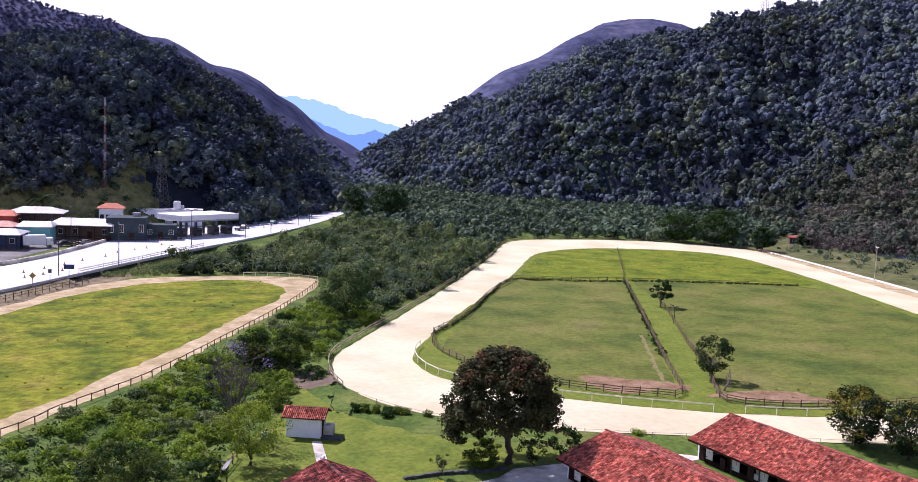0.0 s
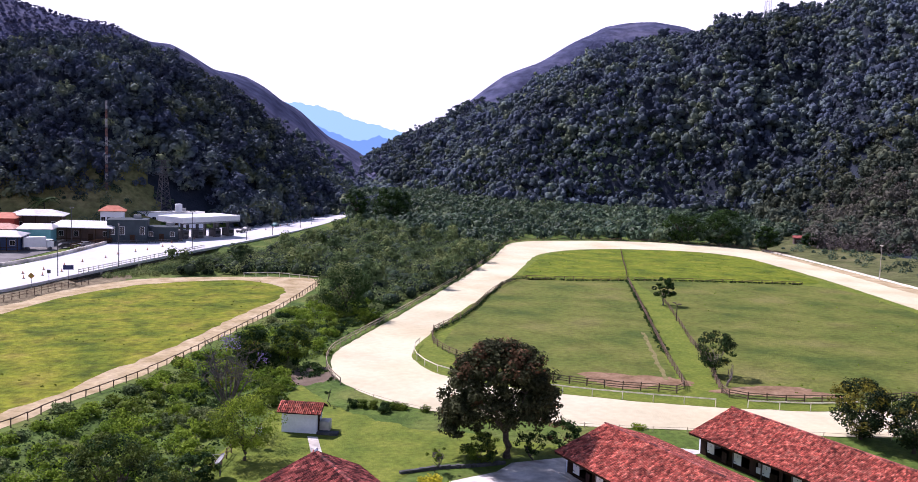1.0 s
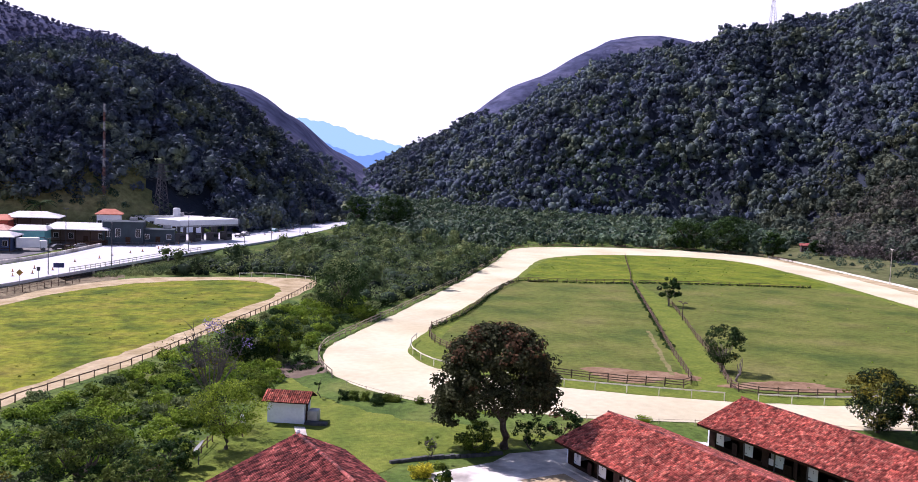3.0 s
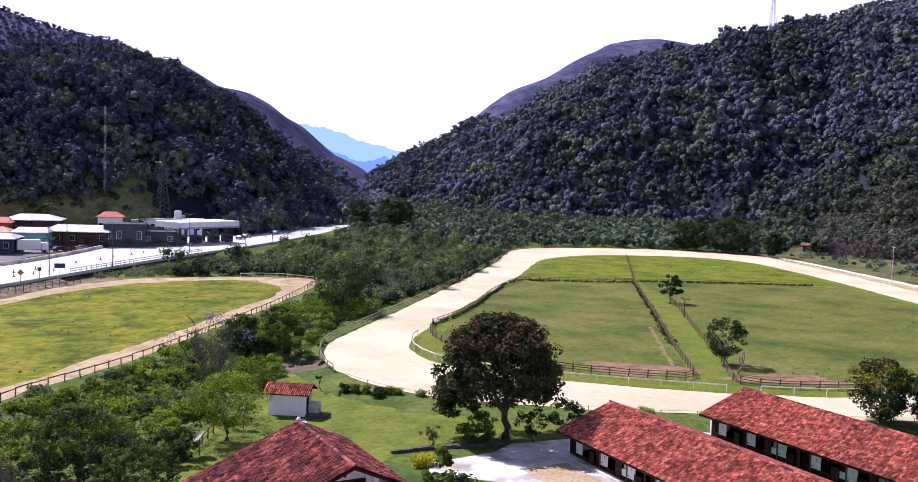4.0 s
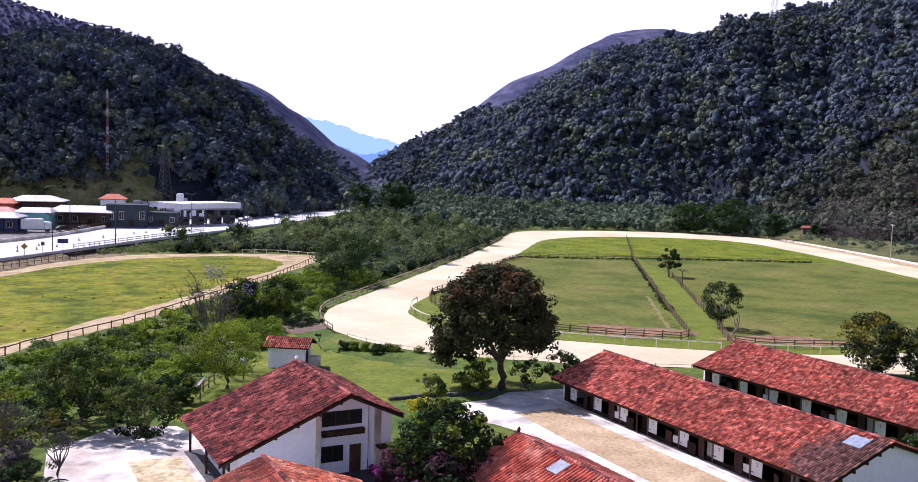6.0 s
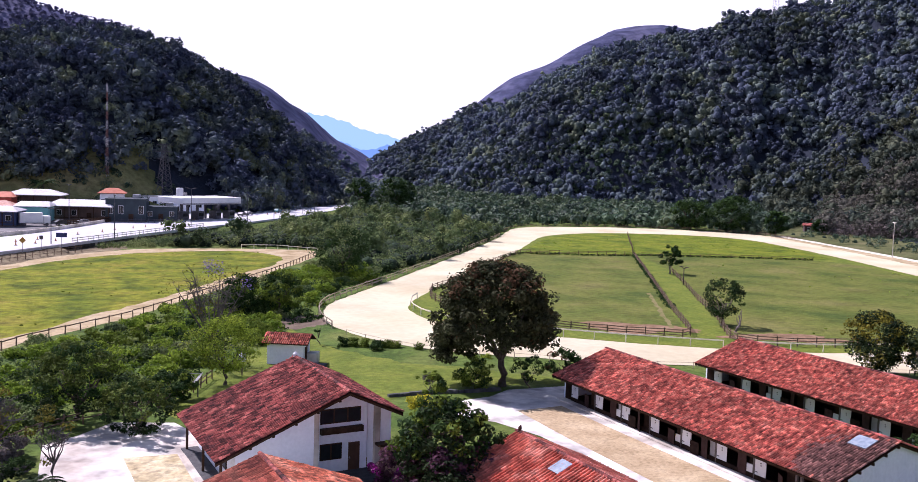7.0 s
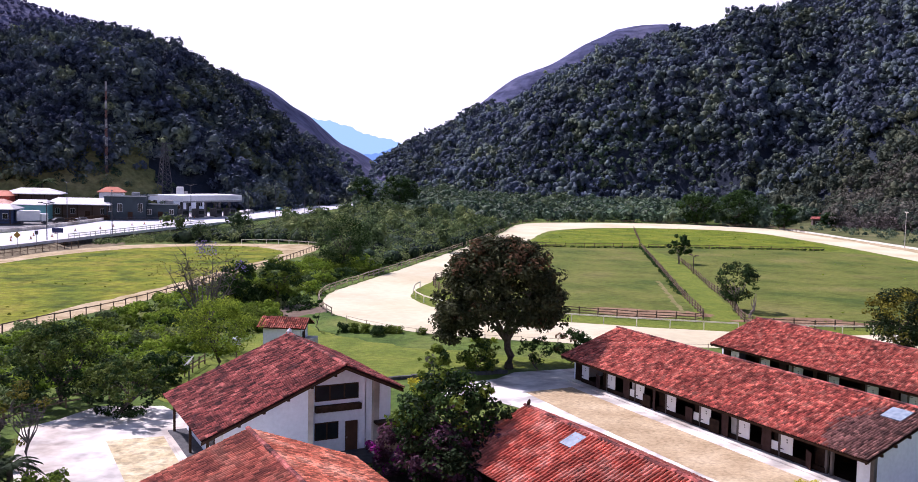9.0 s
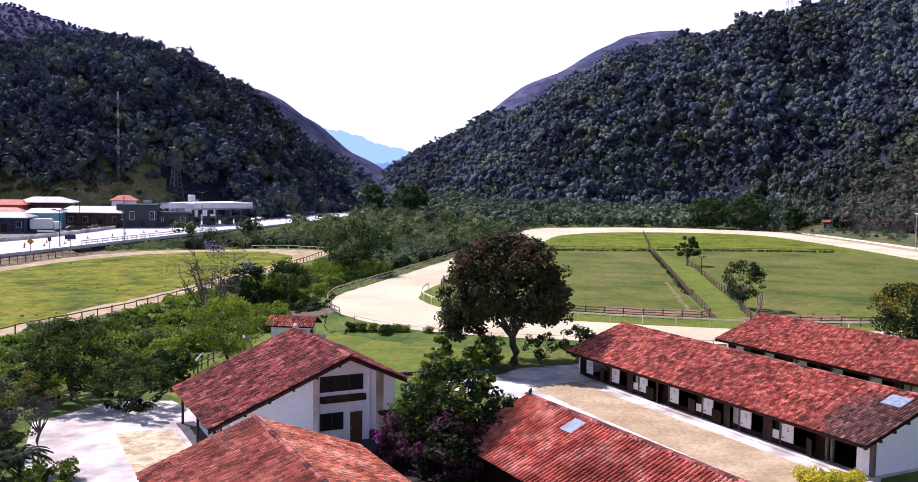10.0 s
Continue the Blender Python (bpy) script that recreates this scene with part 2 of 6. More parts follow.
FOREST_MID = material("thicket_core_shade", [(0.014, 0.026, 0.017), (0.026, 0.045, 0.024), (0.045, 0.062, 0.034)], 0.16, 0.85, 0.9, 1.6, island=0.45, fine=(0.9, 0.4), detail=1.0, spec=0.1)
# valley leaf greens, paled and shifted to blue-green for haze
LEAF_THICKET = material("leaf_thicket", [(0.028, 0.056, 0.036), (0.064, 0.106, 0.058), (0.125, 0.168, 0.085)], 0.10, 0.6, island=0.45, fine=(0.02, 0.3), detail=1.0, translucent=0.25, spec=0.2)
# ridge grass tinted blue-violet in place of hazy air
HAZY_HILLGRASS = material("hazy_hill_grass", [(0.058, 0.066, 0.118), (0.080, 0.086, 0.146), (0.110, 0.110, 0.165)], 0.02, 0.95, 0.5, 0.3, fine=(0.08, 0.35), spec=0.0)


# ---- mesh helpers ----
rng = np.random.default_rng(7)


def array_object(name, verts, faces, mat, parent=None, smooth=False):
    """A mesh from numpy arrays: verts (n, 3), faces (m, k)."""
    me = bpy.data.meshes.new(name)
    n, m, k = len(verts), len(faces), faces.shape[1]
    me.vertices.add(n)
    me.vertices.foreach_set("co", verts.astype(np.float32).ravel())
    me.loops.add(m * k)
    me.loops.foreach_set("vertex_index", faces.astype(np.int32).ravel())
    me.polygons.add(m)
    me.polygons.foreach_set("loop_start", np.arange(0, m * k, k, dtype=np.int32))
    me.polygons.foreach_set("use_smooth", np.full(m, smooth))
    me.materials.append(mat)
    me.update(calc_edges=True)
    ob = new(name, me)
    ob.parent = parent
    return ob


def part(name, bm, mat, parent=None, label=""):
    me = bpy.data.meshes.new(name)
    bm.to_mesh(me)
    bm.free()
    me.materials.append(mat)
    ob = new(name, me)
    ob.parent = parent
    if label:
        ob["label"] = label
    return ob


def empty(name, m, label, category, group="", kind=""):
    ob = new(name)
    ob.matrix_world = m
    return tagged(ob, label, category, group, kind)


def boxes(bm, *sizes):
    """Adds boxes (x0, x1, y0, y1, z0, z1) to a bmesh."""
    for x0, x1, y0, y1, z0, z1 in sizes:
        v = [bm.verts.new(c) for c in ((x0, y0, z0), (x1, y0, z0), (x1, y1, z0), (x0, y1, z0), (x0, y0, z1), (x1, y0, z1), (x1, y1, z1), (x0, y1, z1))]
        for f in ((0, 3, 2, 1), (4, 5, 6, 7), (0, 1, 5, 4), (1, 2, 6, 5), (2, 3, 7, 6), (3, 0, 4, 7)):
            bm.faces.new([v[i] for i in f])
    return bm


def box_part(name, size, mat, parent=None, label="", bevel=0.0):
    bm = boxes(bmesh.new(), size)
    if bevel:
        bmesh.ops.bevel(bm, geom=bm.edges[:], offset=bevel, segments=1, affect="EDGES")
    return part(name, bm, mat, parent, label)


def prism(bm, outline, y0, y1):
    """Extrudes an (x, z) outline from y0 to y1."""
    a = [bm.verts.new((x, y0, z)) for x, z in outline]
    b = [bm.verts.new((x, y1, z)) for x, z in outline]
    bm.faces.new(a)
    bm.faces.new(b[::-1])
    for i in range(len(a)):
        j = (i + 1) % len(a)
        bm.faces.new((a[j], a[i], b[i], b[j]))
    return bm


def tube(bm, points, radii, sides=7):
    """A tapered limb along points."""
    rings = []
    for i, p in enumerate(points):
        p = Vector(p)
        a = Vector(points[max(0, i - 1)])
        b = Vector(points[min(len(points) - 1, i + 1)])
        q = (b - a).to_track_quat("Z", "X") if (b - a).length > 1e-6 else Euler().to_quaternion()
        rings.append([bm.verts.new(p + q @ Vector((math.cos(2 * math.pi * k / sides) * radii[i], math.sin(2 * math.pi * k / sides) * radii[i], 0))) for k in range(sides)])
    for r, s in zip(rings, rings[1:]):
        for k in range(sides):
            bm.faces.new((r[k], r[(k + 1) % sides], s[(k + 1) % sides], s[k]))
    bm.faces.new(rings[-1])
    bm.faces.new(rings[0][::-1])
    return bm


def curve_points(pts, step, closed=False):
    """Points at even steps along a smooth curve through pts."""
    P = [np.array(p, float) for p in pts]
    n = len(P)
    dense = []
    for i in range(n if closed else n - 1):
        get = (lambda k: P[k % n]) if closed else (lambda k: P[min(max(k, 0), n - 1)])
        a, b, c, d = get(i - 1), get(i), get(i + 1), get(i + 2)
        for t in np.linspace(0, 1, 24, endpoint=False):
            dense.append(0.5 * (2 * b + (c - a) * t + (2 * a - 5 * b + 4 * c - d) * t * t + (3 * b - a - 3 * c + d) * t ** 3))
    dense.append(P[0] if closed else P[-1])
    dense = np.array(dense)
    s = np.concatenate([[0], np.cumsum(np.hypot(*np.diff(dense[:, :2], axis=0).T))])
    k = max(2, int(round(s[-1] / step)))
    at = np.linspace(0, s[-1], k + 1)
    out = np.stack([np.interp(at, s, dense[:, j]) for j in range(dense.shape[1])], axis=1)
    return out[:-1] if closed else out


def sheet(name, loops, z, mat, label, rough_edge=0.25, kind="structure", thick=0.0, category=""):
    """A flat ground surface bounded by loops (the first outside, the rest holes), with an uneven edge."""
    bm = bmesh.new()
    edges = []
    for loop in loops:
        vs = []
        for i, p in enumerate(loop):
            k = noise.noise(Vector((p[0] * 0.3, p[1] * 0.3, z * 7))) * rough_edge
            vs.append(bm.verts.new((p[0] + k, p[1] + noise.noise(Vector((p[1] * 0.3, p[0] * 0.3, 4.0))) * rough_edge, z)))
        for i in range(len(vs)):
            edges.append(bm.edges.new((vs[i], vs[(i + 1) % len(vs)])))
    bmesh.ops.triangle_fill(bm, use_beauty=True, use_dissolve=False, edges=edges)
    for f in bm.faces:
        if f.normal.z < 0:
            f.normal_flip()
    if thick:
        r = bmesh.ops.extrude_face_region(bm, geom=bm.faces[:])
        for v in r["geom"]:
            if isinstance(v, bmesh.types.BMVert):
                v.co.z -= thick
    ob = part(name, bm, mat)
    return tagged(ob, label, category or name.replace("_", " "), kind=kind)


def ico(subdiv):
    bm = bmesh.new()
    bmesh.ops.create_icosphere(bm, subdivisions=subdiv, radius=1.0)
    v = np.array([x.co[:] for x in bm.verts])
    f = np.array([[x.index for x in y.verts] for y in bm.faces])
    bm.free()
    return v, f


def crowns(name, centres, radii, subdiv, mat, jitter=0.2, squash=(0.75, 1.05), cut=-2.0):
    """Many uneven tree crowns in one mesh; what lies lower than cut on each is left out."""
    v, f = ico(subdiv)
    f = f[v[f][:, :, 2].mean(1) > cut]
    used = np.unique(f)
    v, f = v[used], np.searchsorted(used, f)
    n = len(centres)
    r = 1 + rng.uniform(-jitter, jitter, (n, len(v)))
    # lobes: each crown swells towards a few directions of its own
    for _ in range(5):
        d = rng.normal(size=(n, 3))
        d /= np.linalg.norm(d, axis=1)[:, None]
        r += 0.22 * np.clip(np.einsum("vk,nk->nv", v, d) - 0.72, 0, 1) / 0.28
    s = rng.uniform(0.85, 1.15, (n, 1, 3))
    s[:, :, 2] = rng.uniform(*squash, (n, 1))
    co = v[None] * r[:, :, None] * s * np.asarray(radii)[:, None, None] + np.asarray(centres)[:, None, :]
    faces = (f[None] + (np.arange(n) * len(v))[:, None, None]).reshape(-1, 3)
    return array_object(name, co.reshape(-1, 3), faces, mat, smooth=True)


def leaf_quads(centres, radii, count, size, squash=0.85, shell=0.55, up=0.75, loose=0.55):
    """Leaf sprays: for each clump, count small kite-shaped leaves in its outer shell."""
    c = np.repeat(np.asarray(centres, float), count, axis=0)
    R = np.repeat(np.asarray(radii, float), count)
    n = len(c)
    d = rng.normal(size=(n, 3))
    d /= np.linalg.norm(d, axis=1)[:, None]
    rad = R * (shell + (1 - shell) * rng.random(n) ** 0.6) * rng.uniform(0.85, 1.12, n)
    p = c + d * rad[:, None] * np.array([1, 1, squash])
    nrm = d + rng.normal(size=(n, 3)) * loose + np.array([0, 0, up])
    nrm /= np.linalg.norm(nrm, axis=1)[:, None]
    a = np.cross(nrm, rng.normal(size=(n, 3)))
    a /= np.linalg.norm(a, axis=1)[:, None]
    b = np.cross(nrm, a)
    sz = (np.asarray(size) if np.ndim(size) else np.full(n, size)) * rng.uniform(0.6, 1.4, n)
    la, lb = a * sz[:, None], b * (sz * 0.6)[:, None]
    droop = nrm * (sz * 0.18)[:, None]
    co = np.stack([p - la - droop, p - lb, p + la - droop, p + lb], axis=1).reshape(-1, 3)
    return co, np.arange(n * 4).reshape(-1, 4)


def leaves(name, centres, radii, count, size, mat, parent=None, **kw):
    co, f = leaf_quads(centres, radii, count, size, **kw)
    return array_object(name, co, f, mat, parent)

# ---- outlines of the riding track ----
OUTER = curve_points([(43.4, 114.5), (43.3, 106.5), (45.4, 99.5), (49.4, 93), (60.6, 83.2), (69, 78), (80, 71.5), (98, 62), (125, 52), (160, 55), (195, 85), (210, 128), (216.5, 147.5), (232, 178),
                      (249.5, 217), (259, 240), (250, 262), (236.6, 273), (220, 281), (204, 284), (190, 285), (175, 278), (160, 260), (144, 238.8), (108.3, 196.6), (78.1, 162.2), (58, 140), (49.2, 129.6), (45, 121)], 2.0, True)
INNER = curve_points([(60.8, 126), (58, 118), (58.4, 109.4), (63, 101.2), (70.1, 93.4), (76.5, 87.6), (84.3, 81.4), (90, 77.9), (97, 74.5), (116, 70), (135, 66.4), (160, 74), (178, 100), (189, 123), (214, 171), (228, 203), (234, 220),
                      (232, 236), (222, 246), (206, 253.4), (192, 255), (179, 252), (168, 246), (157, 236), (137.5, 212.6), (113.7, 185), (91.8, 162), (71.7, 139.6)], 2.0, True)

# ---- terrain ----
def inside(poly, x, y):
    r = np.zeros(len(x), bool)
    n = len(poly)
    for i in range(n):
        (x1, y1), (x2, y2) = poly[i][:2], poly[(i + 1) % n][:2]
        r ^= ((y1 > y) != (y2 > y)) & (x < (x2 - x1) * (y - y1) / (y2 - y1 + 1e-12) + x1)
    return r


def smooth(a, b, v):
    t = np.clip((v - a) / (b - a), 0, 1)
    return t * t * (3 - 2 * t)


# hills by bearing (degrees from +y towards +x): bearing, foot, crest distance, crest angle above the eye
HILL_WEST = [(-60, 330, 480, 4.7), (-20, 330, 470, 5.3), (1.6, 325, 455, 5.65), (3.1, 325, 453, 6.15), (4.6, 325, 450, 6.2), (6.2, 325, 450, 6.35), (7.8, 326, 456, 6.2), (9.4, 328, 467, 6.08), (11.0, 333, 479, 5.73),
             (12.7, 338, 486, 4.88), (14.5, 347, 490, 4.13), (15.2, 353, 490, 3.58), (16.2, 361, 490, 2.66), (17.3, 374, 491, 1.76), (18.4, 389, 494, 0.86), (19.5, 410, 498, 0.16), (20.4, 429, 506, -0.6), (21.6, 450, 520, -1.9), (22.6, 470, 530, -3.3)]
HILL_WEST_BACK = [(-60, 500, 700, 7.4), (1.6, 500, 700, 7.96), (3.1, 500, 700, 7.54), (4.6, 500, 700, 7.26), (6.1, 501, 701, 7.1), (7.7, 525, 741, 6.8), (9.4, 554, 787, 6.41), (11.0, 580, 825, 6.08), (12.7, 608, 864, 5.21),
                  (13.7, 626, 891, 4.72), (15.5, 656, 939, 4.23), (16.6, 669, 957, 3.72), (17.6, 685, 974, 3.09), (18.7, 704, 994, 2.46), (19.4, 718, 1009, 1.84), (20.5, 747, 1040, 0.94), (22.4, 801, 1095, -0.04), (23.1, 826, 1114, -0.49)]
HILL_EAST = [(23.1, 880, 1000, -0.55), (23.8, 861, 993, -0.05), (25.3, 781, 967, 0.75), (27.1, 710, 945, 1.5), (29.0, 654, 924, 2.5), (30.1, 638, 908, 3.2), (31.1, 622, 892, 3.7), (32.6, 600, 870, 4.4), (34.4, 588, 841, 5.4),
             (36.2, 585, 810, 6.3), (37.9, 583, 793, 7.0), (39.7, 582, 783, 7.55), (41.4, 580, 773, 7.8), (43.2, 576, 756, 8.1), (44.8, 563, 753, 8.7), (46.5, 546, 758, 9.05), (49.7, 464, 766, 9.65), (51.3, 424, 767, 9.85), (54.8, 375, 742, 10.45), (62, 340, 740, 11), (75, 340, 740, 11), (120, 400, 760, 8), (180, 450, 800, 6)]
HILL_EAST_BACK = [(22.5, 836, 1000, -0.8), (23.1, 836, 1000, -0.39), (24.6, 813, 993, 0.53), (26.0, 800, 980, 1.27), (27.5, 786, 966, 1.96), (28.2, 780, 960, 2.46), (28.9, 791, 973, 3.04), (30.0, 809, 992, 3.88), (31.5, 832, 1018, 4.94), (34.4, 880, 1080, 6.43),
                  (36.1, 913, 1123, 7.39), (37.5, 944, 1154, 8.12), (39.0, 950, 1167, 8.23), (40.7, 950, 1178, 8.23), (42.5, 950, 1185, 7.98), (48, 950, 1185, 6), (60, 950, 1185, 5)]


def hill(rows, az, rho, az0, az1, ease, trees, gullies=0.0):
    r = np.array(rows, float)
    foot, crest, el = (np.interp(az, r[:, 0], r[:, k]) for k in (1, 2, 3))
    top = np.maximum(crest * np.tan(np.radians(el)) + 33 - trees, 0)
    t = np.clip((rho - foot) / (crest - foot), 0, 1)
    up = top * np.where(t < 1, np.sin(t * np.pi / 2) ** ease, 1)
    gully = np.sin(az * 1.7 + 0.8) + 0.7 * np.sin(az * 3.9 + 2.0 + t * 1.5) + 0.5 * np.sin(az * 7.3 + 4.0 - t * 2.0)
    up = up * (1 + gullies * gully * 4 * t * (1 - t))
    down = np.clip(1 - (rho - crest) / (crest * 0.6), 0.35, 1)
    edge = smooth(az0, az0 + 3, az) * (1 - smooth(az1 - 2, az1, az))
    return up * down * edge


def ground_height(x, y):
    x, y = np.asarray(x, float), np.asarray(y, float)
    az, rho = np.degrees(np.arctan2(x, y)), np.hypot(x, y)
    near = (x - 46) * -0.69 + (y - 112) * -0.72
    z = np.zeros_like(x)
    k = (near > -25) & (rho < 220)
    if k.any():
        px, py = OUTER[::2, 0], OUTER[::2, 1]
        d = np.sqrt(((x[k][:, None] - px) ** 2 + (y[k][:, None] - py) ** 2).min(1))
        d = np.where(inside(OUTER[::2], x[k], y[k]), 0, d)
        z[k] = -0.5 * smooth(0.8, 6, d) * smooth(-25, -5, near[k])
    left = (x - 72) * -0.8 + (y - 200) * 0.6
    z = z + (0.37 - z) * smooth(-11.5, -6.8, left)
    # the bank on which the road runs
    bank = (x - 21.4) * -0.76 + (y - 217.9) * 0.65
    along = (x - 21.4) * 0.65 + (y - 217.9) * 0.76
    start = np.interp(along, [-6, 1, 58, 68], [-4.5, 9, 9, -4.5])
    z = z + 1.5 * smooth(0, 1, (bank - start) / 6) * smooth(150, 190, y) * (1 - smooth(560, 700, rho))
    h = np.maximum.reduce([hill(HILL_WEST, az, rho, -85, 23.6, 1.2, 9, 0.035), hill(HILL_WEST_BACK, az, rho, -85, 26, 1.0, np.interp(az, [14, 17], [3.0, 0.5])),
                           hill(HILL_EAST, az, rho, 21.5, 200, np.interp(az, [46, 50], [0.75, 2.4]), 10, 0.035), hill(HILL_EAST_BACK, az, rho, 20.5, 70, 1.0, 1)])
    wob = np.sin(x * 0.021 + 1.3) * np.cos(y * 0.017) + 0.6 * np.sin(x * 0.047 + y * 0.039)
    return z + h * (1 + 0.012 * wob) + np.minimum(h, 12) * 0.06 * wob


def build_ground():
    az = np.radians(np.concatenate([np.linspace(-180, -6, 40)[:-1], np.linspace(-6, 64, 190)[:-1], np.linspace(64, 180, 32)]))
    rho = np.concatenate([[0.0], np.linspace(10, 420, 130), np.linspace(427, 1250, 120), np.linspace(1270, 2400, 24), np.linspace(2500, 4600, 12)])
    A, R = np.meshgrid(az, rho)
    X, Y = np.sin(A) * R, np.cos(A) * R
    Z = ground_height(X, Y)
    co = np.stack([X, Y, Z], -1).reshape(-1, 3)
    m, n = len(rho), len(az)
    i, j = np.meshgrid(np.arange(m - 1), np.arange(n - 1), indexing="ij")
    f = np.stack([i * n + j, (i + 1) * n + j, (i + 1) * n + j + 1, i * n + j + 1], -1).reshape(-1, 4)
    ob = array_object("ground", co, f[:, ::-1], GRASS, smooth=True)
    ob.data.materials.append(HAZY_HILLGRASS)
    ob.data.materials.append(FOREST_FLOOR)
    ob.data.materials.append(BANKGRASS)
    ob.data.materials.append(PASTURE)
    ob.data.materials.append(DRYGRASS)
    px, py = co[f[:, 0], 0], co[f[:, 0], 1]
    pa, pr = np.degrees(np.arctan2(px, py)), np.hypot(px, py)
    w, e = np.array(HILL_WEST), np.array(HILL_EAST)
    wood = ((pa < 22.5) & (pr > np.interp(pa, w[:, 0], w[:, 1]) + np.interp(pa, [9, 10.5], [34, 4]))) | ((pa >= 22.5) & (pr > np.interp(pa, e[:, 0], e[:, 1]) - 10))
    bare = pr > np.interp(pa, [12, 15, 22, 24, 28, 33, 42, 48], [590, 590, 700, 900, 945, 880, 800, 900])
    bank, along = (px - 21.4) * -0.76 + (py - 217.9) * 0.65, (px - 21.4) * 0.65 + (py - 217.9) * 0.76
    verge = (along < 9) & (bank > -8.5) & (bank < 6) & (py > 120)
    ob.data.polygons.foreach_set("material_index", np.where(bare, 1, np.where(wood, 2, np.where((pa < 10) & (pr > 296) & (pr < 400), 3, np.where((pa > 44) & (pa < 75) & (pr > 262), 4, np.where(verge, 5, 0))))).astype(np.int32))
    tagged(ob, "grassy valley floor rising into steep hills", "ground", kind="structure")


build_ground()

# far range closing the valley: black surfaces that emit the blue of haze
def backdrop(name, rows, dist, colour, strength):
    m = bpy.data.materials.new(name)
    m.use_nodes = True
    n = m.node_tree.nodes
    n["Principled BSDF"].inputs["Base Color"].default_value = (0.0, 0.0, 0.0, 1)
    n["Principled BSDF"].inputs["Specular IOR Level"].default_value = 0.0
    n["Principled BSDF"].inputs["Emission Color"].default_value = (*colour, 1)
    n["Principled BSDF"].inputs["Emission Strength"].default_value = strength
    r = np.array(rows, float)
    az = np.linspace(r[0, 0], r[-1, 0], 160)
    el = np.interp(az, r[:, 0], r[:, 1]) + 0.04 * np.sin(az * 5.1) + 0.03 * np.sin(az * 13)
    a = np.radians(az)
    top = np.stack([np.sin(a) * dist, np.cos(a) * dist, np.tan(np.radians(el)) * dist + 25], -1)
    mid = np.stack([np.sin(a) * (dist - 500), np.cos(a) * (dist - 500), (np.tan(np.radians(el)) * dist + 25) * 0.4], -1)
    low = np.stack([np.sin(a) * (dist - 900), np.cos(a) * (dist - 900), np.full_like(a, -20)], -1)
    co = np.concatenate([low, mid, top])
    k = len(az)
    i = np.concatenate([np.arange(k - 1), np.arange(k, 2 * k - 1)])
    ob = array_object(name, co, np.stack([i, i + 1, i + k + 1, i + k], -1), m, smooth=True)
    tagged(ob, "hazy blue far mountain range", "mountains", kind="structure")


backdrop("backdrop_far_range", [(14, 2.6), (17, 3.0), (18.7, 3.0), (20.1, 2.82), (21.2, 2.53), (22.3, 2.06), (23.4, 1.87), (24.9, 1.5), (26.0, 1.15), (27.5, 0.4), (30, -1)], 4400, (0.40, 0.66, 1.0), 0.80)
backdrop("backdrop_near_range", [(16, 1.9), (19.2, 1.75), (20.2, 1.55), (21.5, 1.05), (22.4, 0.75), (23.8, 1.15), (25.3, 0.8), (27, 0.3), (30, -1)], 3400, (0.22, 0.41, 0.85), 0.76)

# ---- riding track, paddocks, field ----
sheet("riding_track", [OUTER, INNER], 0.04, SAND, "broad pale sand riding track round the paddocks", 0.5)
sheet("soil_strip", [[(197, 84), (209, 117), (216, 132), (223, 147), (238, 180), (253, 214.5), (261, 237), (255, 236), (246, 214), (229, 178), (213.5, 147.5), (207, 128), (193, 87)]], 0.03, DIRT, "reddish-brown bare soil between track and low wall", 0.4)
sheet("verge", [INNER], 0.03, LAWN, "bright green grass inside the riding track", 0.3)
PAD_W = curve_points([(70.2, 132.3), (66.2, 122.7), (67, 112), (71.1, 102.3), (77.2, 95.2), (82.4, 91.6), (86, 91), (99.3, 109.6), (124.4, 144.5), (152.4, 183.4), (138, 187.6), (124.8, 194.3), (107, 177), (86.7, 152.8)], 2.0, True)
PAD_E = curve_points([(90.6, 87.4), (90, 84.2), (93, 81.2), (101, 77.4), (116.4, 73.6), (135, 70), (158, 78), (175, 103), (187, 126), (199, 150), (197, 163), (181, 171.6), (167, 178.2), (155, 182.8), (138, 152.6), (111, 115.3)], 2.0, True)
sheet("paddock_west", [PAD_W], 0.045, PADDOCK, "grazed olive-green paddock grass", 0.4, category="paddock")
sheet("paddock_east", [PAD_E], 0.045, PADDOCK, "grazed olive-green paddock grass", 0.4, category="paddock")
FAR_STRIP = curve_points([(127.5, 196), (139, 190), (153.6, 185.6), (167, 180.6), (181, 174), (196, 166), (205, 165), (213, 176), (227, 203), (232.5, 220), (230, 235), (221, 244.5), (205, 252), (192, 253.5), (180, 250.5), (169, 244), (158, 234)], 2.0, True)
sheet("paddock_far", [FAR_STRIP], 0.045, STRIP, "bright yellow-green ungrazed paddock strip", 0.4, category="paddock")


def blob(cx, cy, rx, ry, turn, k=40):
    a = np.linspace(0, 2 * np.pi, k, endpoint=False)
    r = 1 + 0.18 * np.sin(a * 3 + cx) + 0.12 * np.sin(a * 5 + cy) + rng.uniform(-0.1, 0.1, k)
    x, y = np.cos(a) * rx * r, np.sin(a) * ry * r
    t = radians(turn)
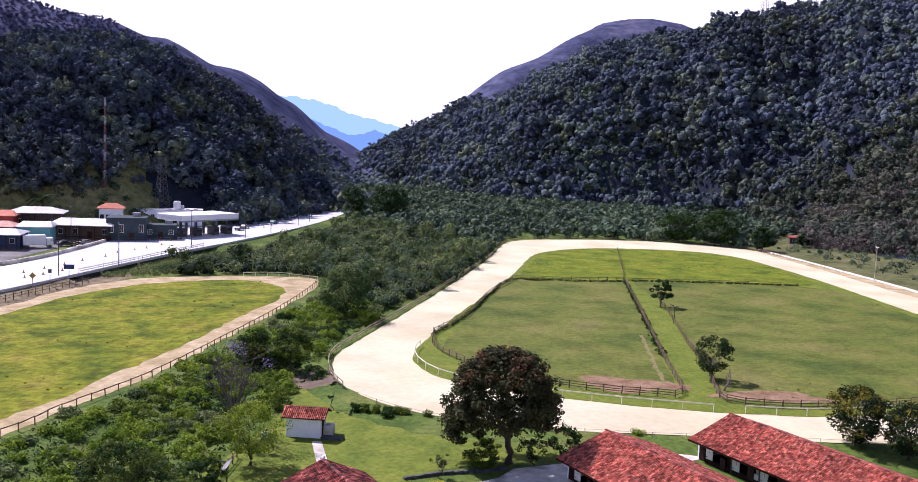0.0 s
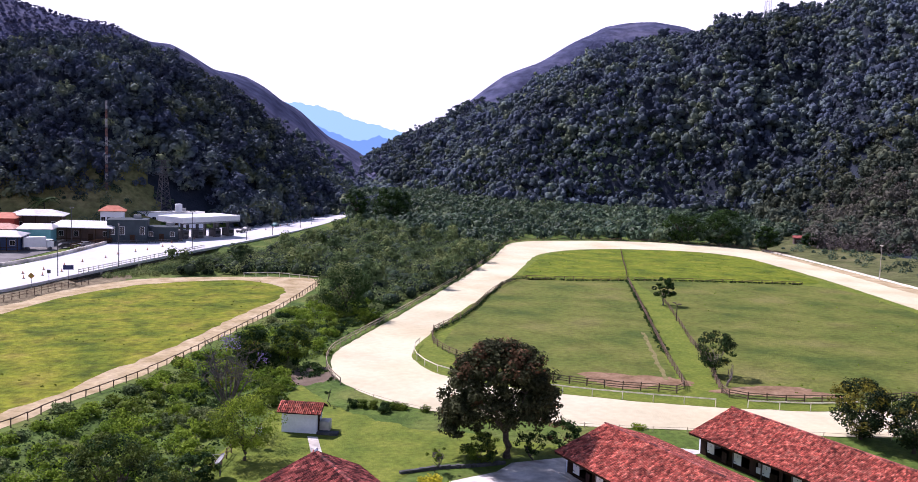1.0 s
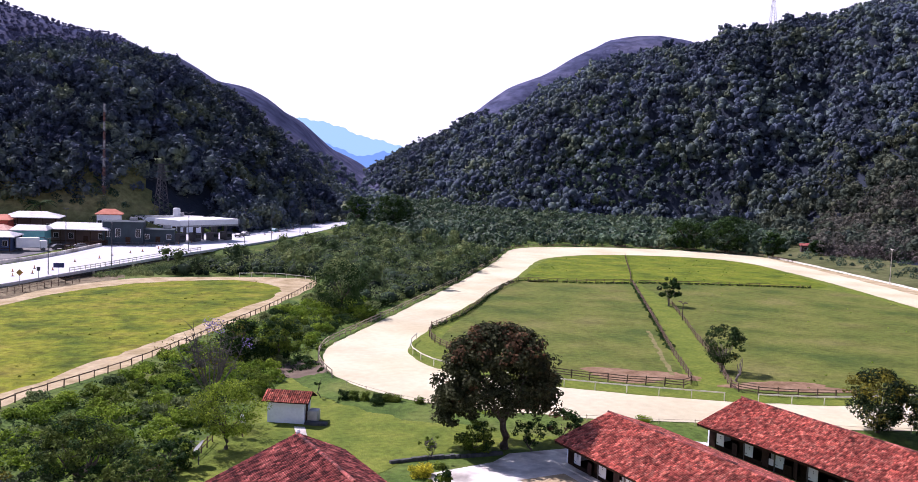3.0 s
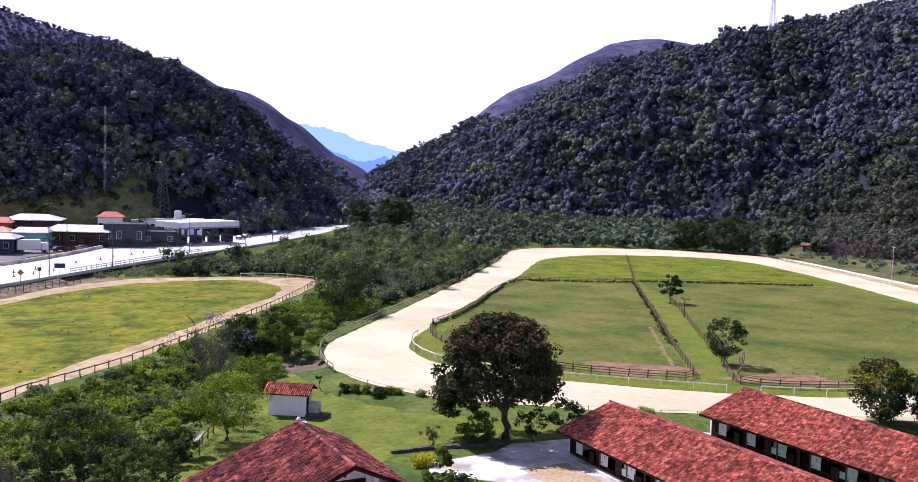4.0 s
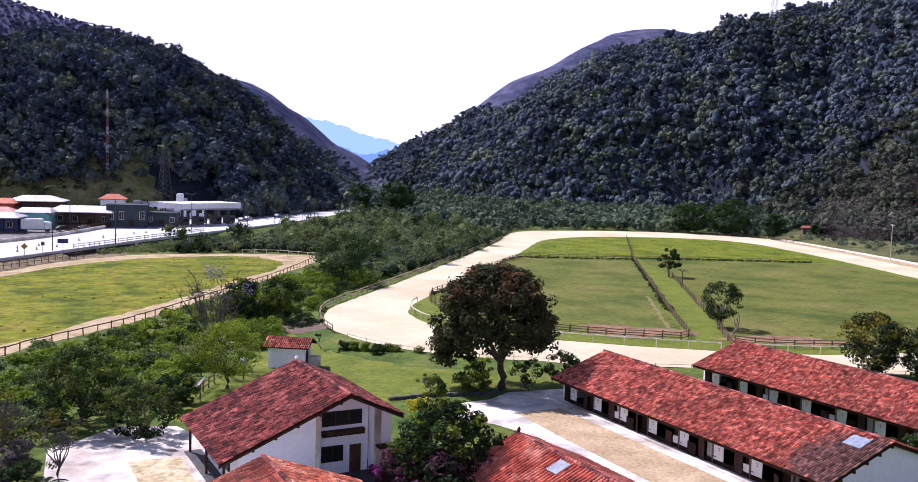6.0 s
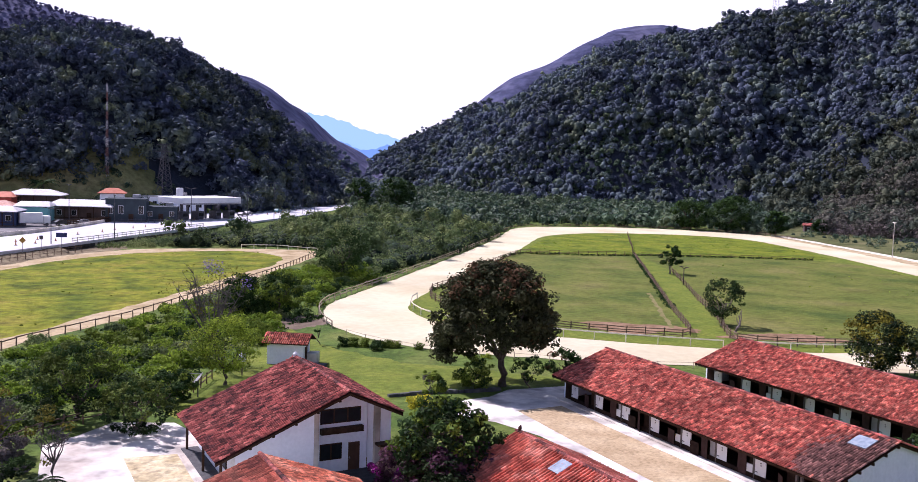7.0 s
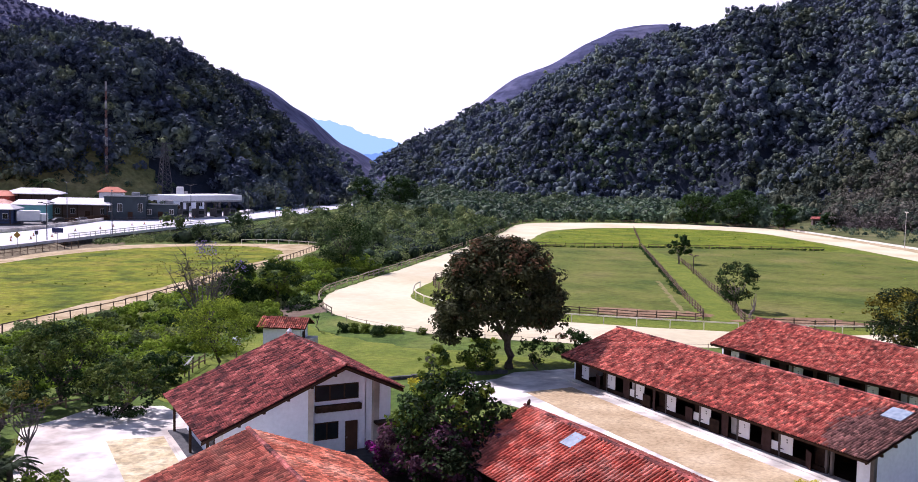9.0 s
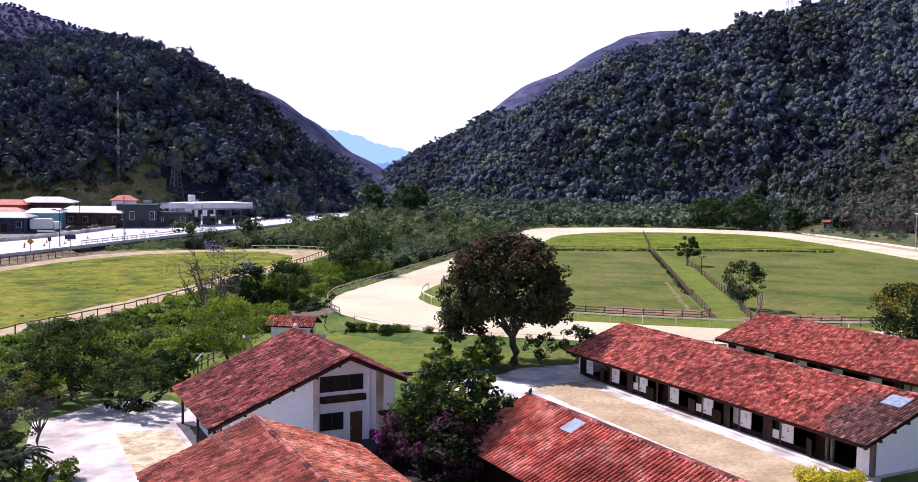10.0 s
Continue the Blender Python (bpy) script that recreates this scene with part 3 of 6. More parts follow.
    return np.stack([cx + x * math.cos(t) - y * math.sin(t), cy + x * math.sin(t) + y * math.cos(t)], -1)


sheet("bare_patch", [blob(82.6, 97.4, 7.6, 4.0, -32)], 0.055, SOIL, "bare reddish soil worn into the paddock", 0.6, category="soil")
sheet("bare_patch", [blob(98.0, 84.5, 8.0, 3.0, -28)], 0.055, SOIL, "bare reddish soil worn into the paddock", 0.6, category="soil")
rings = [blob(41, 118, 4.5, 5.5, 20) * k + np.array([41, 118]) * (1 - k) for k in (1.0, 0.7, 0.4, 0.1)]
soil_xy = np.concatenate(rings)
soil_i = np.arange(40)
soil_f = np.concatenate([np.stack([k * 40 + soil_i, k * 40 + (soil_i + 1) % 40, (k + 1) * 40 + (soil_i + 1) % 40, (k + 1) * 40 + soil_i], -1) for k in range(3)])
ob = array_object("bare_patch", np.c_[soil_xy, np.maximum(ground_height(soil_xy[:, 0], soil_xy[:, 1]), -0.465) + 0.03], soil_f, EARTH, smooth=True)
tagged(ob, "bare grey-brown soil beside the track", "soil", kind="structure")

FIELD_OUT = curve_points([(-60, 90), (-30, 150), (3.2, 185.2), (13.6, 200.1), (28.3, 213.3), (42.1, 216.7), (66.4, 211), (73, 201), (52.8, 169.4), (34.7, 144.7), (18.8, 123.9), (6.5, 111.7), (-0.1, 104.1), (-30, 78)], 2.5, True)
FIELD_IN = curve_points([(-50, 100), (-25, 145), (2.9, 177.8), (16.5, 195.4), (33.7, 207.4), (54.2, 208.9), (61, 198.8), (60.3, 190.2), (54.2, 177.6), (41.2, 161.4), (26.2, 140.6), (15.6, 128.5), (7, 117.4), (0.2, 110.9), (-28, 88)], 2.5, True)
sheet("field_path", [FIELD_OUT, FIELD_IN], 0.40, DIRT, "sandy exercise path round the meadow", 0.9)
sheet("meadow", [FIELD_IN], 0.39, MEADOW, "rough yellow-green meadow", 0.9)

# near lawn, yards
sheet("near_lawn", [curve_points([(17, 76), (16, 84), (22, 92), (30, 102), (37, 113), (43.5, 116), (44.5, 108), (47, 99.5), (51, 90.5), (58, 82.2), (67, 76.5), (78, 69.5), (66, 71), (60, 73.5), (52, 76.5), (40, 78), (30, 74)], 1.5, True)], -0.47, LAWN, "mown bright green lawn", 0.4, category="lawn")
sheet("driveway", [[(36.5, 71), (38, 73.2), (45, 73.8), (48, 75.5), (60, 74), (70, 72.5), (70, 69.7), (52.5, 69.6), (51.9, 38.5), (48.4, 36), (42.5, 34), (42.6, 52), (42.4, 61), (41, 66)]], -0.46, CONCRETE, "sunlit pale concrete driveway", 0.1)
sheet("yard_strip", [[(44.8, 68.4), (49.6, 68.2), (49.5, 60), (49.2, 41), (48.9, 39.5), (43.7, 40), (43.8, 45), (44, 52), (44.2, 59)]], -0.45, YARD, "sandy brown strip along the stable yard", 0.15, category="yard")
sheet("stable_apron", [[(50.75, 70.6), (63, 70.6), (62.4, 38.3), (50.15, 38.3)]], -0.36, CONCRETE, "pale concrete apron along the stable", 0.02, thick=0.13, category="apron")
sheet("patio", [[(4.2, 58), (4.6, 66), (5.4, 73.5), (8, 75), (11, 78), (15.6, 76), (16.6, 72), (16.6, 50), (8, 50), (5, 54)]], -0.46, CONCRETE, "sunlit pale concrete forecourt", 0.2)
sheet("patio_panel", [[(10.4, 56), (10.4, 68.2), (14.2, 67.6), (14.0, 56)]], -0.45, material("cream_slab", [(0.40, 0.32, 0.17), (0.54, 0.45, 0.26), (0.62, 0.54, 0.35)], 0.9, 0.9, 0.3, 6.0, fine=(3.0, 0.2), stain=(1.6, 0.35)), "cream stone panel in the forecourt", 0.1, category="paving")
sheet("house_walk", [[(14.35, 56.5), (14.35, 67.4), (15.9, 67.2), (15.9, 56.5)]], -0.40, CONCRETE, "raised pale concrete walk along the house", 0.02, thick=0.08, category="walk")
TRAIL = curve_points([(87.6, 95.6), (93, 103.4), (97.4, 109.6), (102.4, 116.8), (108.6, 125.6)], 0.7)
sheet("worn_trail", [[(q[0] - 0.28 - 0.2 * math.sin(k * 0.9), q[1] + 0.2 + 0.14 * math.sin(k * 1.7)) for k, q in enumerate(TRAIL)] + [(q[0] + 0.25, q[1] - 0.2) for q in TRAIL[::-1]]], 0.056, WORN, "thin worn turf trail beside the paddock fence", 0.3, category="trail")
# flat dark patch laid down as the tree's shade
sheet("tree_shade_patch", [[(22.8, 38), (22.8, 51.5), (25.5, 54.5), (29.5, 54.5), (31.5, 51.5), (28.2, 49), (28.2, 38)]], -0.462, material("shade_dark", [(0.02, 0.015, 0.012), (0.045, 0.034, 0.025)], 0.8, 0.95, 0.4, 5.0), "dark patch for the shade under the bougainvillea", 0.3, category="soil")
sheet("garden_path", [[(31.3, 92.2), (32.3, 91.6), (30.2, 84), (28.6, 77), (27.4, 77.5), (29.2, 85)]], -0.455, CONCRETE, "narrow pale garden path", 0.15, category="path")

# ---- highway ----
ROAD_N = curve_points([(-60, 125), (3.7, 196.3), (21.4, 217.9), (45.4, 247.3), (90.6, 298), (133.9, 355.1), (181.1, 435.8), (215, 525)], 5.0)
ROAD_F = curve_points([(-75, 150), (5.1, 231.5), (18.6, 255.8), (37, 294.2), (64, 325), (100, 372), (125, 395), (155, 426), (194, 492.7), (222, 560)], 5.0)
def ribbon(name, a, b, z, thick, mat, label):
    k = 60
    ra = np.stack([np.interp(np.linspace(0, 1, k), np.linspace(0, 1, len(a)), a[:, j]) for j in (0, 1)], -1)
    rb = np.stack([np.interp(np.linspace(0, 1, k), np.linspace(0, 1, len(b)), b[:, j]) for j in (0, 1)], -1)
    co = np.concatenate([np.c_[ra, np.full(k, z)], np.c_[rb, np.full(k, z)], np.c_[ra, np.full(k, z - thick)], np.c_[rb, np.full(k, z - thick)]])
    i = np.arange(k - 1)
    f = np.concatenate([np.stack([i, i + 1, i + k + 1, i + k], -1), np.stack([i + 2 * k, i + 2 * k + 1, i + 1, i], -1), np.stack([i + k, i + k + 1, i + 3 * k + 1, i + 3 * k], -1)])
    return tagged(array_object(name, co, f, mat), label, name.replace("_", " "), kind="structure")


sheet("roadside_yard", [[(-30, 246), (2, 236), (12, 252), (24, 274), (34, 296), (58, 326), (44, 331), (24, 318), (0, 314), (-30, 305)]], 1.97, material("grey_yard", [(0.10, 0.095, 0.09), (0.2, 0.19, 0.18)], 0.1, 0.9, 0.2, 4.0, fine=(0.7, 0.2)), "worn grey yard between the roadside houses", 0.8, category="yard")
ribbon("highway", ROAD_N, ROAD_F, 2.0, 0.7, ASPHALT, "wide sun-bleached highway and toll forecourt")

# ---- buildings ----
TILE_RED = material("red_clay_tile", [(0.20, 0.05, 0.034), (0.37, 0.10, 0.06), (0.50, 0.19, 0.12)], 0.6, 0.85, 0.3, 25.0, island=0.5, fine=(5.0, 0.35), high=1.2, stain=(0.3, 0.3))
TILE_ORANGE = material("orange_clay_tile", [(0.38, 0.10, 0.052), (0.62, 0.20, 0.105), (0.76, 0.37, 0.23)], 0.5, 0.85, 0.3, 25.0, island=0.5, fine=(5.0, 0.35), high=1.3)
# the same clay for tiles that are pieces of their own
PIECE = {"clay_tile": material("sooty_tile_piece", [(0.10, 0.05, 0.04), (0.18, 0.085, 0.068), (0.30, 0.15, 0.12)], 1.2, 0.9, 0.3, 25.0, objrand=0.6, fine=(5.0, 0.4), high=1.5),
         "ribbed_clay_tile": material("ribbed_tile_piece", [(0.44, 0.095, 0.06), (0.62, 0.18, 0.115), (0.80, 0.38, 0.28)], 0.7, 0.85, 0.3, 25.0, objrand=0.3, fine=(2.0, 0.25), high=1.1, stain=(0.14, 0.35)),
         "mossy_clay_tile": material("mossy_clay_tile_piece", [(0.060, 0.020, 0.018), (0.17, 0.040, 0.031), (0.30, 0.098, 0.074)], 0.9, 0.9, 0.3, 25.0, objrand=0.66, fine=(5.0, 0.45), high=2.4),
         "red_clay_tile": material("red_tile_piece", [(0.20, 0.05, 0.034), (0.37, 0.10, 0.06), (0.50, 0.19, 0.12)], 0.6, 0.85, 0.3, 25.0, objrand=0.5, fine=(5.0, 0.35), high=1.2, stain=(0.3, 0.3)),
         "orange_clay_tile": TILE_ORANGE}


def tile_mesh(name, w, l, h):
    """One arched clay tile lying along +y, open below."""
    bm = bmesh.new()
    rows = []
    for y, k in ((0, 1.0), (l, 0.86)):
        rows.append([bm.verts.new((math.cos(math.pi * (1 - a / 4)) * w / 2 * k, y, math.sin(math.pi * a / 4) * h * k + (0.02 if y == 0 else 0))) for a in range(5)])
    for a in range(4):
        bm.faces.new((rows[0][a], rows[0][a + 1], rows[1][a + 1], rows[1][a]))
    base = [bm.verts.new(v.co - Vector((0, 0, 0.035))) for v in rows[0]]
    for a in range(4):
        bm.faces.new((base[a], base[a + 1], rows[0][a + 1], rows[0][a]))
    me = bpy.data.meshes.new(name)
    bm.to_mesh(me)
    bm.free()
    return me


def roof_slope(parent, name, corner, along, upward, length, slope, mat, near=0, near_key=None, w=0.22, l=0.42, step=0.36):
    """A roof slope: a boarded slab, near-black as shade between tiles, with rows of arched tiles. corner: eave corner;
    along: unit way of the eave; upward: unit way up the slope.
    """
    rib = 0.56 if mat.name == "ribbed_clay_tile" else 0.75
    c, a, u = Vector(corner), Vector(along), Vector(upward)
    nrm = a.cross(u)
    if nrm.z < 0:
        nrm = -nrm
    bm = bmesh.new()
    quad = [c, c + a * length, c + a * length + u * slope, c + u * slope]
    top = [bm.verts.new(p) for p in quad]
    low = [bm.verts.new(p - nrm * 0.09) for p in quad]
    bm.faces.new(top)
    bm.faces.new(low[::-1])
    for i in range(4):
        bm.faces.new((top[i], low[i], low[(i + 1) % 4], top[(i + 1) % 4]))
    bmesh.ops.recalc_face_normals(bm, faces=bm.faces[:])
    slab = part(name, bm, UNDERTILE_SHADE, parent)
    tm = tile_mesh("roof_tile", w * rib, l, w * 0.48)
    tm.materials.append(PIECE[mat.name])
    v0 = np.array([v.co[:] for v in tm.vertices])
    f0 = np.array([p.vertices[:] for p in tm.polygons])
    side = u.cross(nrm)
    nc, nr = int(length / w), int(slope / step)
    items = []
    for i in range(nc):
        for j in range(nr):
            p = c + a * ((i + 0.5) * length / nc) + u * (j * slope / nr - 0.05) + nrm * (0.012 + rng.uniform(0, 0.02))
            items.append((p, rng.normal(0, 0.035 if rib > 0.6 else 0.012), rng.normal(0, 0.02)))
    if near_key:
        items.sort(key=lambda q: near_key(q[0]))
    co = []
    for k, (p, yaw, tilt) in enumerate(items):
        q = Matrix((side, u, nrm)).transposed() @ Euler((tilt, 0, yaw)).to_matrix()
        if k < near:
            t = new("roof_tile", tm)
            t.parent = slab
            t.matrix_basis = Matrix.Translation(p) @ q.to_4x4()
        else:
            co.append(v0 @ np.array(q).T + np.array(p))
    n = len(co)
    if n:
        faces = (f0[None] + (np.arange(n) * len(v0))[:, None, None]).reshape(-1, 4)
        ob = array_object("roof_tiles", np.concatenate(co), faces, mat, slab)
        ob["kind"] = "stuff"
    return slab


def ridge_caps(parent, p0, p1, mat, w=0.34):
    p0, p1 = Vector(p0), Vector(p1)
    d = (p1 - p0)
    n = max(1, int(d.length / 0.4))
    me = tile_mesh("ridge_tile", w, 0.46, 0.13)
    v0 = np.array([v.co[:] for v in me.vertices])
    f0 = np.array([p.vertices[:] for p in me.polygons])
    u = d.normalized()
    s = u.cross(Vector((0, 0, 1))).normalized()
    up = s.cross(u)
    co = [v0 @ np.array(Matrix((s, u, up)).transposed() @ Euler((0.05, 0, rng.normal(0, 0.04))).to_matrix()).T + np.array(p0 + d * (k / n) + up * rng.uniform(0, 0.015)) for k in range(n)]
    ob = array_object("ridge_tiles", np.concatenate(co), (f0[None] + (np.arange(n) * len(v0))[:, None, None]).reshape(-1, 4), mat, parent)
    return ob


def gable_roof(thing, x0, xr, x1, z0, zr, z1, y0, y1, mat, near=0, key=None, east=None, w=0.22):
    """Two slopes with the ridge along y: west eave (x0, z0), ridge (xr, zr), east eave (x1, z1)."""
    a = Vector((xr - x0, 0, zr - z0))
    roof_slope(thing, "roof", (x0, y0, z0), (0, 1, 0), a.normalized(), y1 - y0, a.length, mat, near, key, w)
    b = Vector((xr - x1, 0, zr - z1))
    roof_slope(thing, "roof", (x1, y0, z1), (0, 1, 0), b.normalized(), y1 - y0, b.length, east or mat, 0, key, w)
    ridge_caps(thing, (xr, y0 - 0.05, zr + 0.03), (xr, y1 + 0.05, zr + 0.03), TILE_OLD)


def stable(m, label, near):
    """Local: x from the west eave at 0 to 12.8, y along the ridge from 0 to 33.2, z from the ground."""
    t = empty("stable", m, label, "stable", "stables")
    L, W = 33.2, 12.8
    wx = 1.2
    zt = lambda x: 2.32 + 2.2 * (1 - abs(x - W / 2) / (W / 2)) - 0.14  # noqa: E731
    for y0 in (0.5, L - 0.7):
        part("gable_wall", prism(bmesh.new(), [(wx, 0), (W - wx, 0), (W - wx, zt(W - wx)), (W / 2, zt(W / 2)), (wx, zt(wx))], y0, y0 + 0.2), WALL, t)
    # west front: bays of 3.93 m with white leaf, dark opening, grey panel and pale post; an open bay at the near end
    bays = np.arange(L - 2.8, 4.5, -3.93)
    top = zt(wx) - 0.02
    box_part("back_wall", (wx + 3.2, wx + 3.35, 0.7, L - 0.7, 0, zt(wx + 3.2)), STALLWOOD_SHADED, t)
    box_part("wall_plate", (wx, wx + 0.18, 0.7, L - 0.7, top - 0.2, top), STALLWOOD_SHADED, t)
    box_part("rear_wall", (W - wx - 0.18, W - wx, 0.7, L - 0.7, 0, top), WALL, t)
    # dark floor covers the bright apron and gives the stalls their shade
    box_part("stall_floor", (wx + 0.2, W - wx - 0.2, 0.7, L - 0.7, 0.1, 0.17), STALLWOOD_SHADED, t, "stall floor coloured as deep shade")
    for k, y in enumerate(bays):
        box_part("plinth", (wx - 0.1, wx + 0.2, y - 2.8, y + 1.0, 0.0, 0.5), STALLWOOD_SHADED, t)
        leaf_ob = box_part("stall_door", (wx - 0.05, wx + 0.0, y - 0.04, y + 1.0, 0.5, 2.34), WHITEPAINT, t, "white-painted stable door leaf")
        for h in (1.25, 1.42):
            box_part("door_latch", (wx - 0.08, wx - 0.05, y + 0.25 + h * 0.1, y + 0.34 + h * 0.1, h, h + 0.08), DARKSTEEL, leaf_ob)
        for s in (0, 1):
            box_part("door_hinge", (wx - 0.07, wx - 0.05, y + 0.72, y + 1.0, 0.7 + s, 0.76 + s), DARKSTEEL, leaf_ob)
        if k in (2, 4):
            box_part("half_door", (wx - 0.32, wx - 0.25, y - 1.2, y - 0.2, 0.12, 1.2), STALLWOOD_SHADED, t, "dark half door standing open", 0.02)
        box_part("stall_panel", (wx + 0.02, wx + 0.14, y - 2.72, y - (2.1, 2.3, 1.9, 2.2)[k % 4], 0.5, top - 0.2), GREYPANEL if k % 3 == 1 else STALLWOOD_SHADED, t)
        if k % 2 == 1:
            box_part("hatch", (wx - 0.06, wx + 0.02, y - 2.7, y - 2.12, 0.5, 1.1), WHITEPAINT, t, "small white hatch board")
        lf = box_part("stall_leaf", (-0.03, 0.03, -0.92, 0, 0.02, 1.88 if k % 3 else 1.2), BROWNLEAF, t, "dark brown stall door standing ajar", 0.015)
        lf.matrix_basis = pose(wx - 0.06, y - 1.22, 0.14, 0, 0, (-14, -4, -30, -8)[k % 4])
        box_part("post", (wx - 0.08, wx + 0.12, y - 2.9, y - 2.74, 0, top - 0.1), STALLWALL, t)
    box_part("post", (wx - 0.08, wx + 0.12, 3.5, 3.66, 0, top - 0.1), STALLWALL, t)
    box_part("pier", (wx, wx + 0.2, 0.7, 1.7, 0, top - 0.2), WALL, t, "white end pier")
    box_part("corner_post", (wx - 0.06, wx + 0.2, 0.42, 0.7, 0, top), STALLWALL, t)
    box_part("pier", (wx, wx + 0.2, L - 1.6, L - 0.7, 0, top - 0.2), STALLWOOD_SHADED, t)
    gable_roof(t, 0.0, W / 2, W, 2.32, 4.52, 2.32, 0, L, TILE, near, (lambda p: (p.y - 0.5) ** 2 * 0.8 + (p.x - 2.4) ** 2 + 5.0 * noise.noise(p * 0.9) + 7.0 * noise.noise(p * 6.3)) if near else None)
    for y0 in (0.12, L - 0.24):
        for s in (0, 1):
            bm = bmesh.new()
            e = 0.0 if s == 0 else W
            prism(bm, [(e, 2.32 - 0.27), (W / 2, 4.52 - 0.27), (W / 2, 4.52 - 0.1), (e, 2.32 - 0.1)], y0, y0 + 0.1)
            part("bargeboard", bm, DARKWOOD, t)
    for k in range(5):
        x = 1.2 + k * 1.25
        box_part("purlin_end", (x, x + 0.14, -0.02, 0.5, zt(x) - 0.2, zt(x) - 0.02), DARKWOOD, t)
    box_part("fascia", (0.02, 0.07, 0.0, L, 2.12, 2.30), DARKWOOD, t)
    # translucent sheet let into the tiles
    u = Vector((W / 2, 0, 2.2)).normalized()
    n = Vector((-u.z, 0, u.x))
    bm = bmesh.new()
    c = Vector((0, 0, 2.32)) + n * 0.17
    q = [c + u * 4.7 + Vector((0, 1.2, 0)), c + u * 4.7 + Vector((0, 2.7, 0)), c + u * 6.0 + Vector((0, 2.7, 0)), c + u * 6.0 + Vector((0, 1.2, 0))]
    v = [bm.verts.new(p) for p in q] + [bm.verts.new(p - n * 0.08) for p in q]
    bm.faces.new(v[:4])
    for i in range(4):
        bm.faces.new((v[i], v[(i + 1) % 4], v[4 + (i + 1) % 4], v[4 + i]))
    bmesh.ops.recalc_face_normals(bm, faces=bm.faces[:])
    part("skylight", bm, SKYLIGHT, t, "pale translucent roof sheet")
    return t


stable(pose(49.85, 38.0, -0.5, 0, 0, -1.0), "long white stable with red clay tile roof beside a sandy yard", 300)
stable(pose(68.2, 37.3, -0.5), "second long stable with red clay tile roof near the riding track", 0)


def house():
    t = empty("house", pose(14.5, 56.85, -0.5), "two-storey white house with mossy red tile roof", "house")
    # local: x from the west eave, y from the front verge, z from the ground
    D, XR, XE = 12.3, 9.2, 13.3
    Z0, ZR, ZE = 2.63, 6.48, 4.62
    zt = lambda x: (Z0 + (ZR - Z0) * x / XR if x < XR else ZR - (ZR - ZE) * (x - XR) / (XE - XR)) - 0.16  # noqa: E731
    fy = 0.9
    bm = prism(bmesh.new(), [(1.5, 0), (6.95, 0), (6.95, zt(6.95)), (1.5, zt(1.5))], fy, fy + 0.22)
    part("front_wall", bm, WALL, t)
    bm = prism(bmesh.new(), [(11.9, 0), (12.75, 0), (12.75, zt(12.75)), (11.9, zt(11.9))], fy, fy + 0.22)
    part("front_wall", bm, WALL, t)
    part("pillar", prism(bmesh.new(), [(6.95, 0), (7.3, 0), (7.3, zt(7.3)), (6.95, zt(6.95))], fy - 0.05, fy + 0.3), CONCRETE, t, "pale grey pillar")
    part("pillar", prism(bmesh.new(), [(11.5, 0), (11.9, 0), (11.9, zt(11.9)), (11.5, zt(11.5))], fy - 0.05, fy + 0.3), CONCRETE, t, "pale grey pillar")
    part("recess_wall", prism(bmesh.new(), [(7.3, 0), (11.5, 0), (11.5, zt(11.5)), (XR, zt(XR)), (7.3, zt(7.3))], 2.35, 2.55), WALL, t)
    for x in (7.1, 11.55):
        part("recess_side", prism(bmesh.new(), [(x, 0), (x + 0.18, 0), (x + 0.18, zt(x + 0.1)), (x, zt(x + 0.1))], fy + 0.3, 2.35), WALL, t)
    part("west_wall", boxes(bmesh.new(), (1.5, 1.72, fy + 0.22, D - 0.9, 0, zt(1.5))), WALL, t)
    part("east_wall", boxes(bmesh.new(), (12.55, 12.75, fy + 0.22, D - 0.9, 0, zt(12.75))), WALL, t)
    part("rear_wall", prism(bmesh.new(), [(1.5, 0), (12.75, 0), (12.75, zt(12.75)), (XR, zt(XR)), (1.5, zt(1.5))], D - 0.9, D - 0.7), WALL, t)
    for name, (x0, x1, z0, z1) in (("window", (7.9, 10.98, 3.68, 4.75)), ("window", (7.9, 9.56, 1.04, 2.22))):
        w = box_part(name, (x0, x1, 2.28, 2.36, z0, z1), DARKWOOD, t, "dark-framed window")
        k = 3 if x1 - x0 > 2 else 2
        for i in range(k):
            d = (x1 - x0) / k
            box_part("pane", (x0 + d * i + 0.06, x0 + d * (i + 1) - 0.06, 2.265, 2.285, z0 + 0.07, z1 - 0.07), GLASS, w)
    box_part("ledge", (7.88, 11.1, 1.95, 2.35, 2.98, 3.4), DARKWOOD, t, "dark wooden balcony ledge", 0.02)
    d = box_part("door", (10.07, 10.93, 2.27, 2.36, 0.0, 2.15), material("brown_door", [(0.07, 0.035, 0.02), (0.1, 0.05, 0.03)], 2.0, 0.5), t, "brown wooden door")
    box_part("door_handle", (10.14, 10.18, 2.22, 2.27, 0.98, 1.12), STEEL, d)
    box_part("canopy", (11.5, 13.6, 0.1, 1.0, 2.25, 2.42), DARKWOOD, t, "dark flat door canopy")
